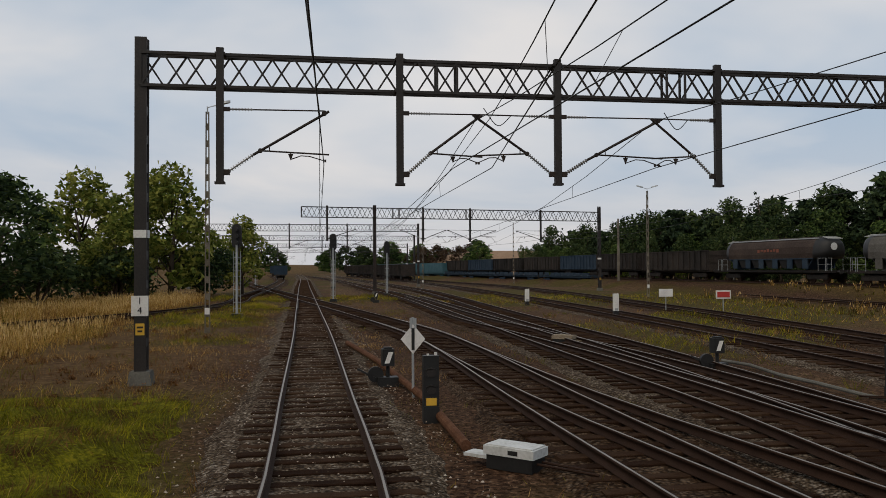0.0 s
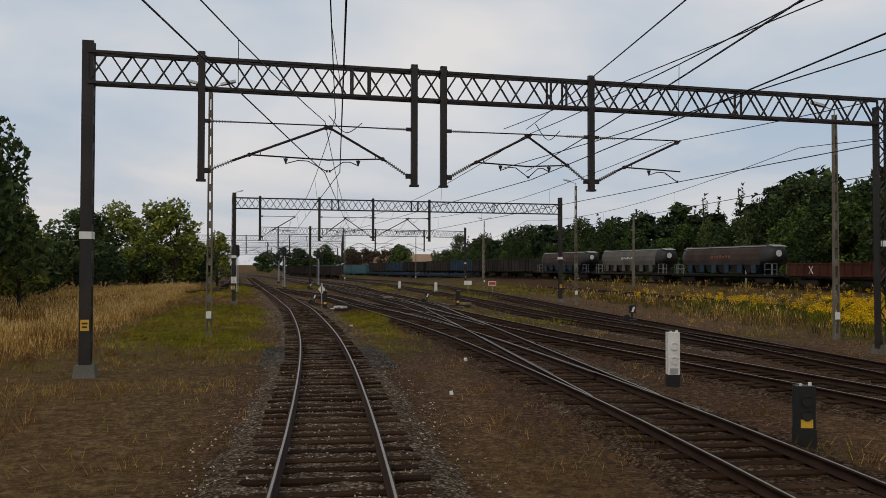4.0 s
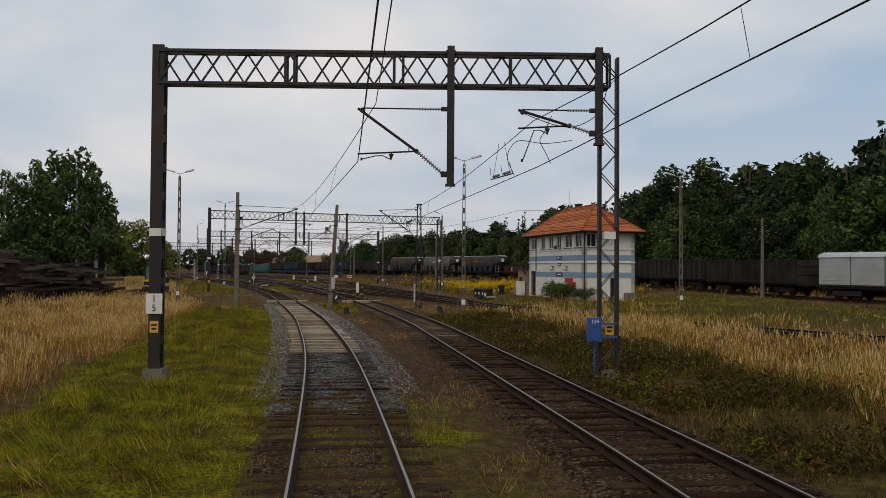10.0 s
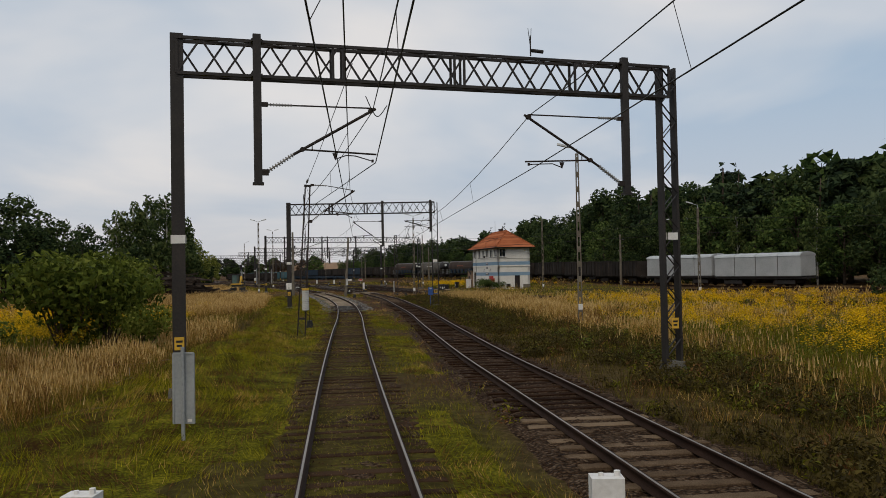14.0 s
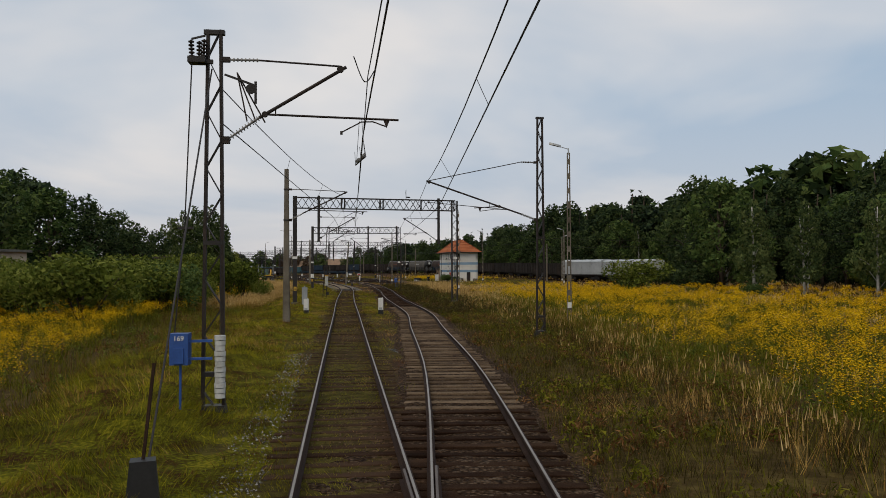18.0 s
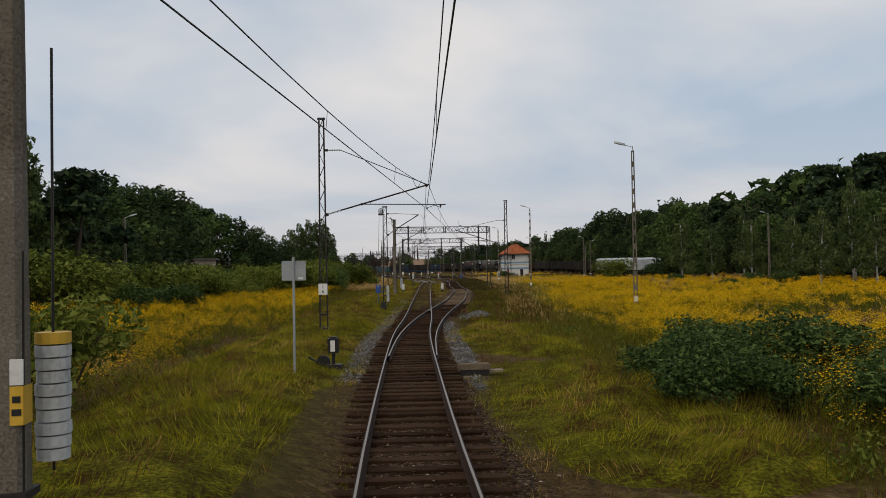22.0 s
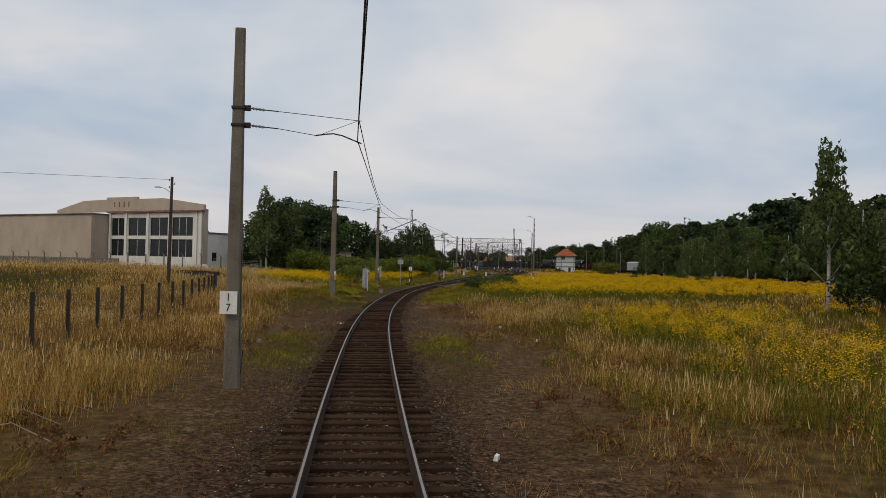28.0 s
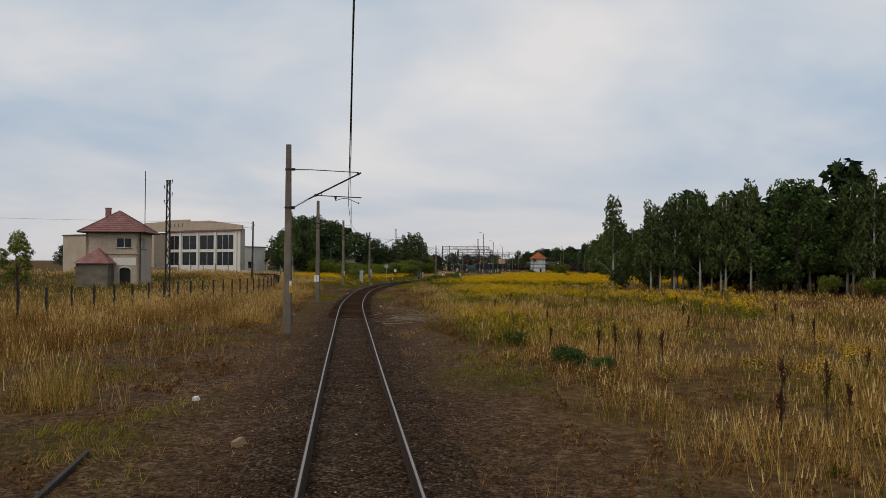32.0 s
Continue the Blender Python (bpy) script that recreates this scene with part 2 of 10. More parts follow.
BLUE = tex_mat("blue_paint", [(0.02, 0.06, 0.22), (0.035, 0.10, 0.34)], rough=0.5, scale=3, fine=20, bump=0.05)
GREYM = tex_mat("galvanised_metal", [(0.28, 0.30, 0.31), (0.42, 0.44, 0.45)], rough=0.5, metal=0.3, scale=2, fine=20, bump=0.05)
GLASS_D = tex_mat("dark_window_glass", [(0.008, 0.010, 0.012), (0.022, 0.026, 0.030)], rough=0.22, scale=0.8, fine=3, bump=0)
PLASTER = tex_mat("white_plaster", [(0.50, 0.48, 0.43), (0.68, 0.665, 0.62), (0.76, 0.75, 0.71)], rough=0.9, scale=0.7, fine=18, bump=0.15, stretch=(1, 1, 0.45))
BAND = tex_mat("pale_blue_plaster", [(0.17, 0.27, 0.37), (0.25, 0.36, 0.47)], rough=0.9, scale=0.9, fine=18, bump=0.1)
TILE = tex_mat("orange_roof_tile", [(0.20, 0.065, 0.030), (0.36, 0.115, 0.05), (0.46, 0.17, 0.08)], rough=0.85, scale=0.6, fine=9, bump=0.2, obj_rand=0.35, island=0.35)
TILE_R = tex_mat("weathered_red_roof", [(0.13, 0.062, 0.058), (0.235, 0.115, 0.108), (0.36, 0.26, 0.24)], rough=0.85, scale=0.8, fine=9, bump=0.3)
RENDER_G = tex_mat("grey_beige_render", [(0.30, 0.25, 0.19), (0.43, 0.365, 0.285), (0.52, 0.45, 0.365)], rough=0.92, scale=0.35, fine=8, bump=0.15, stretch=(1, 1, 0.5))
WAG_DARK = tex_mat("dirty_dark_wagon", [(0.010, 0.009, 0.009), (0.024, 0.021, 0.019), (0.052, 0.041, 0.034)], rough=0.8, scale=0.6, fine=8, bump=0.1, obj_rand=0.25)
WAG_BLUE = tex_mat("dirty_blue_wagon", [(0.012, 0.020, 0.032), (0.023, 0.039, 0.060), (0.045, 0.058, 0.070)], rough=0.75, scale=0.6, fine=8, bump=0.1)
WAG_GREY = tex_mat("dirty_grey_wagon", [(0.05, 0.046, 0.040), (0.095, 0.088, 0.078), (0.15, 0.14, 0.125)], rough=0.75, scale=0.6, fine=8, bump=0.1)
WAG_SILV = tex_mat("silver_wagon", [(0.28, 0.30, 0.31), (0.41, 0.43, 0.44), (0.50, 0.52, 0.53)], rough=0.5, metal=0.2, scale=0.8, fine=10, bump=0.05)
WAG_TEAL = tex_mat("teal_wagon", [(0.020, 0.055, 0.070), (0.038, 0.092, 0.112), (0.075, 0.125, 0.14)], rough=0.75, scale=0.6, fine=8, bump=0.1)
BARK = tex_mat("bark", [(0.03, 0.022, 0.016), (0.07, 0.055, 0.042), (0.12, 0.10, 0.08)], rough=0.95, scale=3, fine=20, bump=0.6, stretch=(1, 1, 0.25))
BIRCH = tex_mat("birch_bark", [(0.06, 0.055, 0.05), (0.42, 0.41, 0.38), (0.60, 0.59, 0.55)], rough=0.85, scale=3, fine=9, bump=0.2, stretch=(0.5, 0.5, 2.5))
LOGS = tex_mat("old_sleeper_timber", [(0.016, 0.012, 0.010), (0.045, 0.034, 0.027), (0.10, 0.08, 0.066)], rough=0.95, scale=2, fine=30, bump=0.4, obj_rand=0.4, island=0.4)
SAND = tex_mat("sandy_earth", [(0.17, 0.115, 0.075), (0.27, 0.185, 0.125), (0.34, 0.25, 0.18)], rough=0.95, scale=0.2, fine=3, bump=0.4)
LEAF_DK = leaf_mat("dark_forest_leaf", [(0.013, 0.024, 0.010), (0.036, 0.060, 0.020), (0.078, 0.102, 0.034)])
LEAF_MD = leaf_mat("mid_green_leaf", [(0.020, 0.040, 0.012), (0.062, 0.102, 0.026), (0.115, 0.155, 0.042)])
LEAF_LT = leaf_mat("yellow_green_leaf", [(0.045, 0.068, 0.012), (0.125, 0.155, 0.028), (0.26, 0.26, 0.055)])
LEAF_BR = leaf_mat("brownish_leaf", [(0.03, 0.018, 0.012), (0.065, 0.040, 0.025), (0.10, 0.07, 0.035)])
LEAF_BI = leaf_mat("birch_leaf", [(0.024, 0.040, 0.014), (0.065, 0.095, 0.030), (0.13, 0.155, 0.05)])
NEEDLE = leaf_mat("dark_needles", [(0.011, 0.021, 0.011), (0.026, 0.044, 0.020), (0.055, 0.080, 0.032)], trans=0.1)
GRASS = leaf_mat("green_grass", [(0.082, 0.080, 0.003), (0.215, 0.198, 0.007), (0.41, 0.35, 0.018)], island=0.6, obj_rand=0, trans=0.3)
GRASS_D = leaf_mat("dry_grass", [(0.19, 0.097, 0.018), (0.42, 0.245, 0.060), (0.68, 0.46, 0.15)], island=0.6, obj_rand=0, trans=0.3)
GRASS_B = leaf_mat("brown_weeds", [(0.055, 0.022, 0.008), (0.135, 0.060, 0.020), (0.25, 0.135, 0.048)], island=0.6, obj_rand=0, trans=0.2)
GOLD = leaf_mat("goldenrod_flower", [(0.42, 0.25, 0.003), (0.72, 0.43, 0.004), (0.88, 0.58, 0.010)], island=0.7, obj_rand=0, trans=0.3)
GOLD_ST = leaf_mat("goldenrod_leaf", [(0.040, 0.048, 0.004), (0.11, 0.118, 0.008), (0.21, 0.20, 0.018)], island=0.7, obj_rand=0, trans=0.25)
GRASS_G = leaf_mat("dull_green_grass", [(0.042, 0.046, 0.004), (0.11, 0.112, 0.007), (0.22, 0.20, 0.020)], island=0.6, obj_rand=0, trans=0.25)
WEIGHT = tex_mat("dirty_white_paint", [(0.30, 0.30, 0.28), (0.50, 0.51, 0.50), (0.62, 0.63, 0.62)], rough=0.7, scale=3, fine=20, bump=0.1)
LEAF_SH = leaf_mat("fresh_shrub_leaf", [(0.040, 0.058, 0.008), (0.11, 0.14, 0.020), (0.20, 0.22, 0.042)])
# dark weeds' own colour; also paints the shade in the turf's hollows
GRASS_W = leaf_mat("dark_weeds_and_hollow_shade", [(0.022, 0.017, 0.005), (0.052, 0.040, 0.009), (0.10, 0.078, 0.020)], island=0.6, obj_rand=0, trans=0.2)
SEED = leaf_mat("pale_seed_head", [(0.32, 0.19, 0.06), (0.60, 0.40, 0.15), (0.78, 0.58, 0.27)], island=0.6, obj_rand=0, trans=0.35)
# ---- building helpers ----
class MB:
    """Gathers vertices and faces of one mesh."""
    def __init__(self):
        self.v, self.f = [], []

    def add(self, verts, faces):
        k = len(self.v)
        self.v += [tuple(p) for p in verts]
        self.f += [tuple(i + k for i in q) for q in faces]
        return self

    def box(self, c, s, rz=0.0, m=None, taper=1.0):
        hx, hy, hz = s[0] / 2, s[1] / 2, s[2] / 2
        pts = [Vector((x * hx * (taper if z > 0 else 1), y * hy * (taper if z > 0 else 1), z * hz)) for z in (-1, 1) for y in (-1, 1) for x in (-1, 1)]
        if rz:
            r = Matrix.Rotation(rz, 3, 'Z')
            pts = [r @ p for p in pts]
        pts = [p + Vector(c) for p in pts]
        if m is not None:
            pts = [m @ p for p in pts]
        return self.add(pts, [(0, 2, 3, 1), (4, 5, 7, 6), (0, 1, 5, 4), (2, 6, 7, 3), (0, 4, 6, 2), (1, 3, 7, 5)])

    def bar(self, a, b, w, h=None, up=(0, 0, 1)):
        """Straight bar of rectangular section from a to b."""
        a, b = Vector(a), Vector(b)
        h = w if h is None else h
        d = (b - a).normalized()
        u = Vector(up)
        if abs(d.dot(u)) > 0.98:
            u = Vector((0, 1, 0))
        s = d.cross(u).normalized()
        t = s.cross(d)
        q = [s * (i * w / 2) + t * (j * h / 2) for i, j in ((-1, -1), (1, -1), (1, 1), (-1, 1))]
        return self.add([a + p for p in q] + [b + p for p in q], [(3, 2, 1, 0), (4, 5, 6, 7), (0, 1, 5, 4), (1, 2, 6, 5), (2, 3, 7, 6), (3, 0, 4, 7)])

    def tube(self, pts, r, n=6, r2=None, cap=True):
        """Round tube through points; r to r2."""
        pts = [Vector(p) for p in pts]
        k0 = len(self.v)
        m = len(pts)
        for i, p in enumerate(pts):
            d = (pts[min(i + 1, m - 1)] - pts[max(i - 1, 0)]).normalized()
            u = Vector((0, 0, 1)) if abs(d.z) < 0.9 else Vector((0, 1, 0))
            s = d.cross(u).normalized()
            t = s.cross(d)
            rr = r if r2 is None else r + (r2 - r) * i / (m - 1)
            for j in range(n):
                a = 2 * math.pi * j / n
                self.v.append(tuple(p + s * (rr * math.cos(a)) + t * (rr * math.sin(a))))
        for i in range(m - 1):
            for j in range(n):
                j2 = (j + 1) % n
                self.f.append((k0 + i * n + j, k0 + i * n + j2, k0 + (i + 1) * n + j2, k0 + (i + 1) * n + j))
        if cap:
            self.f.append(tuple(k0 + j for j in reversed(range(n))))
            self.f.append(tuple(k0 + (m - 1) * n + j for j in range(n)))
        return self

    def prism(self, poly, z0, z1):
        n = len(poly)
        return self.add([(x, y, z0) for x, y in poly] + [(x, y, z1) for x, y in poly],
                        [tuple(reversed(range(n))), tuple(range(n, 2 * n))] + [(i, (i + 1) % n, n + (i + 1) % n, n + i) for i in range(n)])

    def disc(self, c, r, axis, depth, n=14):
        c, axis = Vector(c), Vector(axis).normalized()
        return self.tube([c - axis * (depth / 2), c + axis * (depth / 2)], r, n)

    def mesh(self, name):
        me = bpy.data.meshes.new(name)
        me.from_pydata(self.v, [], self.f)
        me.update()
        return me


def part(name, mb, material, parent=None, label=""):
    """One mesh object under a thing or part."""
    me = mb.mesh(name)
    me.materials.append(material)
    ob = new(name, me)
    ob.parent = parent
    return tagged(ob, label=label)


def thing(name, at=(0, 0, 0), rz=0.0, label="", category="", group="", kind=""):
    ob = new(name)
    ob.empty_display_size = 0.3
    ob.matrix_basis = pose(*at, 0, 0, rz)
    return tagged(ob, label, category, group, kind)


def smooth(ob):
    for p in ob.data.polygons:
        p.use_smooth = True
    return ob


def fast_mesh(name, verts, tris, material):
    """Mesh from arrays of vertices and of faces with equal corner counts."""
    me = bpy.data.meshes.new(name)
    k = tris.shape[1]
    me.vertices.add(len(verts))
    me.vertices.foreach_set("co", verts.astype(np.float32).ravel())
    me.loops.add(tris.size)
    me.loops.foreach_set("vertex_index", tris.astype(np.int32).ravel())
    me.polygons.add(len(tris))
    me.polygons.foreach_set("loop_start", np.arange(0, tris.size, k, dtype=np.int32))
    me.update(calc_edges=True)
    me.materials.append(material)
    return me


def vnoise(x, y, s, seed=0):
    """Smooth value noise of plan places, 0 to 1, cell size s."""
    x, y = np.asarray(x, float) / s, np.asarray(y, float) / s
    xi, yi = np.floor(x).astype(np.int64), np.floor(y).astype(np.int64)
    fx, fy = x - xi, y - yi
    fx, fy = fx * fx * (3 - 2 * fx), fy * fy * (3 - 2 * fy)

    def h(a, b):
        v = (a * 374761393 + b * 668265263 + seed * 974711) & 0xFFFFFFFF
        v = ((v ^ (v >> 13)) * 1274126177) & 0xFFFFFFFF
        return ((v ^ (v >> 16)) & 0xFFFF) / 65535.0
    return (h(xi, yi) * (1 - fx) + h(xi + 1, yi) * fx) * (1 - fy) + (h(xi, yi + 1) * (1 - fx) + h(xi + 1, yi + 1) * fx) * fy


def fbm(x, y, s, seed=0):
    return 0.55 * vnoise(x, y, s, seed) + 0.3 * vnoise(x, y, s / 2.3, seed + 1) + 0.15 * vnoise(x, y, s / 5.1, seed + 2)


def step(a, b, x):
    t = np.clip((np.asarray(x, float) - a) / (b - a), 0, 1)
    return t * t * (3 - 2 * t)


def spline(pts, gap=1.0):
    """Evenly spaced plan points on a smooth line through pts (centripetal)."""
    P = [np.array(p, float) for p in pts]
    P = [2 * P[0] - P[1]] + P + [2 * P[-1] - P[-2]]
    out = []
    for i in range(1, len(P) - 2):
        p0, p1, p2, p3 = P[i - 1:i + 3]
        m1 = (p2 - p0) * np.linalg.norm(p2 - p1) / max(np.linalg.norm(p2 - p1) + np.linalg.norm(p1 - p0), 1e-6)
        m2 = (p3 - p1) * np.linalg.norm(p2 - p1) / max(np.linalg.norm(p3 - p2) + np.linalg.norm(p2 - p1), 1e-6)
        for u in np.linspace(0, 1, max(4, int(np.linalg.norm(p2 - p1))), endpoint=False):
            out.append((2 * u**3 - 3 * u**2 + 1) * p1 + (u**3 - 2 * u**2 + u) * m1 + (-2 * u**3 + 3 * u**2) * p2 + (u**3 - u**2) * m2)
    out.append(P[-2])
    out = np.array(out)
    s = np.r_[0, np.cumsum(np.linalg.norm(np.diff(out, axis=0), axis=1))]
    q = np.linspace(0, s[-1], int(s[-1] / gap) + 1)
    return np.c_[np.interp(q, s, out[:, 0]), np.interp(q, s, out[:, 1])]

# ---- plan: track centre lines, from north to south ----
TRACKS = {
    "main": [(-72, 400), (-35.5, 206), (-18.1, 106), (-7.95, 48), (-5.15, 32), (-2.65, 17), (-1.42, 9.6), (0.75, -7), (1.83, -17), (2.81, -29.3), (3.45, -41), (3.9, -51.6), (4.14, -57.6), (4.38, -66), (4.38, -74.1),
             (4.3, -82), (3.99, -90.5), (3.2, -104), (2.2, -117.3), (1.07, -133.7), (0.03, -150.9), (-1.05, -168), (-2.11, -185.1), (-3.17, -202.2), (-3.95, -213), (-4.5, -225.4), (-4.9, -238), (-4.96, -249.5), (-4.45, -262),
             (-3.61, -273.8), (-2.4, -285.5), (-0.85, -297.5), (0.99, -310.2), (2.98, -322), (5.05, -333.8), (7.1, -345.5), (9.17, -357.1), (11.2, -368.5), (16.5, -398), (24, -440)],
    "second": [(-62, 250), (-36, 150), (-18, 90), (-10.5, 66), (-5.5, 50), (-1.1, 35), (0.55, 27), (2.15, 17), (3.75, 8), (4.9, 2), (6.7, -8), (7.8, -16), (9.1, -29.5), (9.6, -42),
               (9.95, -50), (9.95, -58), (9.9, -70), (9.45, -79), (8.75, -91.4), (8.1, -102), (7.2, -112), (6.7, -118), (5.8, -129.5), (5.3, -138.4), (4.4, -151.8), (3.0, -163),
               (1.35, -177), (0.1, -185.5), (-1.05, -192.6), (-2.55, -203), (-3.72, -213.5), (-4.38, -223.2)],
    "third": [(-44, 300), (-18, 175), (-3, 100), (0.6, 75), (3.5, 50), (6.3, 28), (7.3, 17), (7.8, 5), (8.2, -5), (8.65, -18), (9.05, -29)],
    "fourth": [(-52, 300), (-22, 170), (-8, 100), (-2.5, 70), (1.5, 44), (3.9, 33), (5.8, 24), (7.2, 15), (8.3, 7), (9.7, -3), (11.2, -12), (13.2, -21), (15.0, -29), (17.0, -40), (18.6, -50), (20.5, -60), (23.5, -72), (28, -84), (36, -98), (50, -118), (70, -140)],
    "fifth": [(-32, 300), (-2, 162), (9.5, 112), (15.2, 55), (16.4, 25), (16.6, 8), (17.1, -5), (17.4, -18), (17.9, -32), (18.5, -48)],
    "sixth": [(-40, 300), (-8, 165), (1.8, 112), (9, 58), (11, 38), (12.3, 22), (13.0, 10), (14.2, 0), (16.0, -10), (17.2, -19)],
    "seventh": [(-4.6, 47), (-1.0, 35), (0.87, 25.5), (1.98, 20), (2.88, 16), (3.7, 13), (4.55, 10), (5.4, 7), (6.6, 2), (7.6, -3), (8.25, -8)],
    "eighth": [(-3.0, 78), (-0.6, 62), (1.2, 50), (2.6, 40), (3.3, 35), (3.95, 30), (4.7, 25), (5.4, 20), (6.04, 16), (6.3, 13), (6.6, 10), (7.1, 5), (7.8, -1), (8.3, -7)],
    "siding": [(-70, 330), (-38, 190), (-25.4, 120), (-19.5, 80), (-16.6, 60), (-22, 40), (-30, 24), (-40, 8)],
    "outer": [(-30, 300), (-2, 205), (10, 160), (22.5, 119), (26.5, 97), (30, 65), (32.5, 35), (34, 5), (36.5, -22), (43, -52), (53, -72), (70, -97)],
}
FREIGHT = [(-30, 310), (-4, 215), (10, 170), (22, 130), (27.0, 105), (31.0, 89.5), (35.5, 70.5), (40.0, 51), (44.3, 31.5), (47.2, 15), (49, 0), (49.8, -20), (50.3, -45), (55, -62), (63, -80), (78, -102), (98, -125)]
LINE = {k: spline(v, 0.5) for k, v in TRACKS.items()}
LINE["freight"] = spline(FREIGHT, 0.5)
MAINX = LINE["main"][::-1]


def main_x(y):
    """x of the main track's centre at y."""
    return np.interp(y, MAINX[:, 1], MAINX[:, 0])


def freight_x(y):
    l = LINE["freight"][::-1]
    return np.interp(y, l[:, 1], l[:, 0])


def freight_z(y):
    return np.interp(y, [-130, -70, -40, -10, 50, 120, 300], [0.0, 0.1, 0.35, 0.7, 1.0, 1.1, 0.4])


def dist_line(x, y, name, every=4):
    """Distance of plan places to a track's centre line."""
    l = LINE[name][::every]
    x, y = np.asarray(x, float), np.asarray(y, float)
    out = np.full(x.shape, 1e9)
    flat_x, flat_y, o = x.ravel(), y.ravel(), out.ravel()
    for i in range(0, len(flat_x), 20000):
        dx = flat_x[i:i + 20000, None] - l[None, :, 0]
        dy = flat_y[i:i + 20000, None] - l[None, :, 1]
        o[i:i + 20000] = np.sqrt((dx * dx + dy * dy).min(1))
    return o.reshape(x.shape)


def near_track(x, y, skip=()):
    d = np.full(np.shape(x), 1e9)
    for k in TRACKS:
        if k not in skip:
            d = np.minimum(d, dist_line(x, y, k))
    return d


def ground_z(x, y):
    """Height of the ground at plan places; rail tops lie at 0."""
    x, y = np.asarray(x, float), np.asarray(y, float)
    z = -0.27 + 0.16 * (fbm(x, y, 9, 5) - 0.5)
    dm = np.abs(x - main_x(y))
    z = np.where((y < -90) & (y > -205), np.maximum(z, -0.30 + 0.1 * (1 - step(1.6, 3.0, dm))), z)
    # bank that carries the freight line
    fx = freight_x(y)
    bank = freight_z(y) - 0.25
    k = 1 - step(2.5, 7.5, np.abs(x - fx))
    z = z * (1 - k) + np.maximum(bank, z) * k
    # the ground falls a little into the ditch west of the main track
    d = x - main_x(y)
    z = z - 0.25 * step(-4.5, -7, d) * (1 - step(-9, -12, d)) * step(-110, -125, y) * (1 - step(-250, -262, y)) * 0.8
    # low bank that climbs west of the line towards the hall
    z = z + 0.60 * step(-1.35, -2.5, d) * step(-284, -272, y) * (1 - step(-240, -222, y)) + 1.0 * step(-8, -30, d) * step(-270, -258, y) * (1 - step(-205, -185, y))
    # slightly raised ground round the signal box
    z = z + 0.34 * step(22.5, 26, x) * (1 - step(44, 48, x)) * step(-66, -58, y) * (1 - step(-30, -22, y))
    # rising land far behind
    z = z + 9 * step(110, 420, x) + 5 * step(-120, -420, x) + 6 * step(420, 1100, y) - 0.0
    return z

# ---- ground ----
def band(v, lo, hi, soft):
    """1 where v lies between lo and hi, fading over soft on both sides."""
    return step(lo - soft, lo + soft, v) * (1 - step(hi - soft, hi + soft, v))


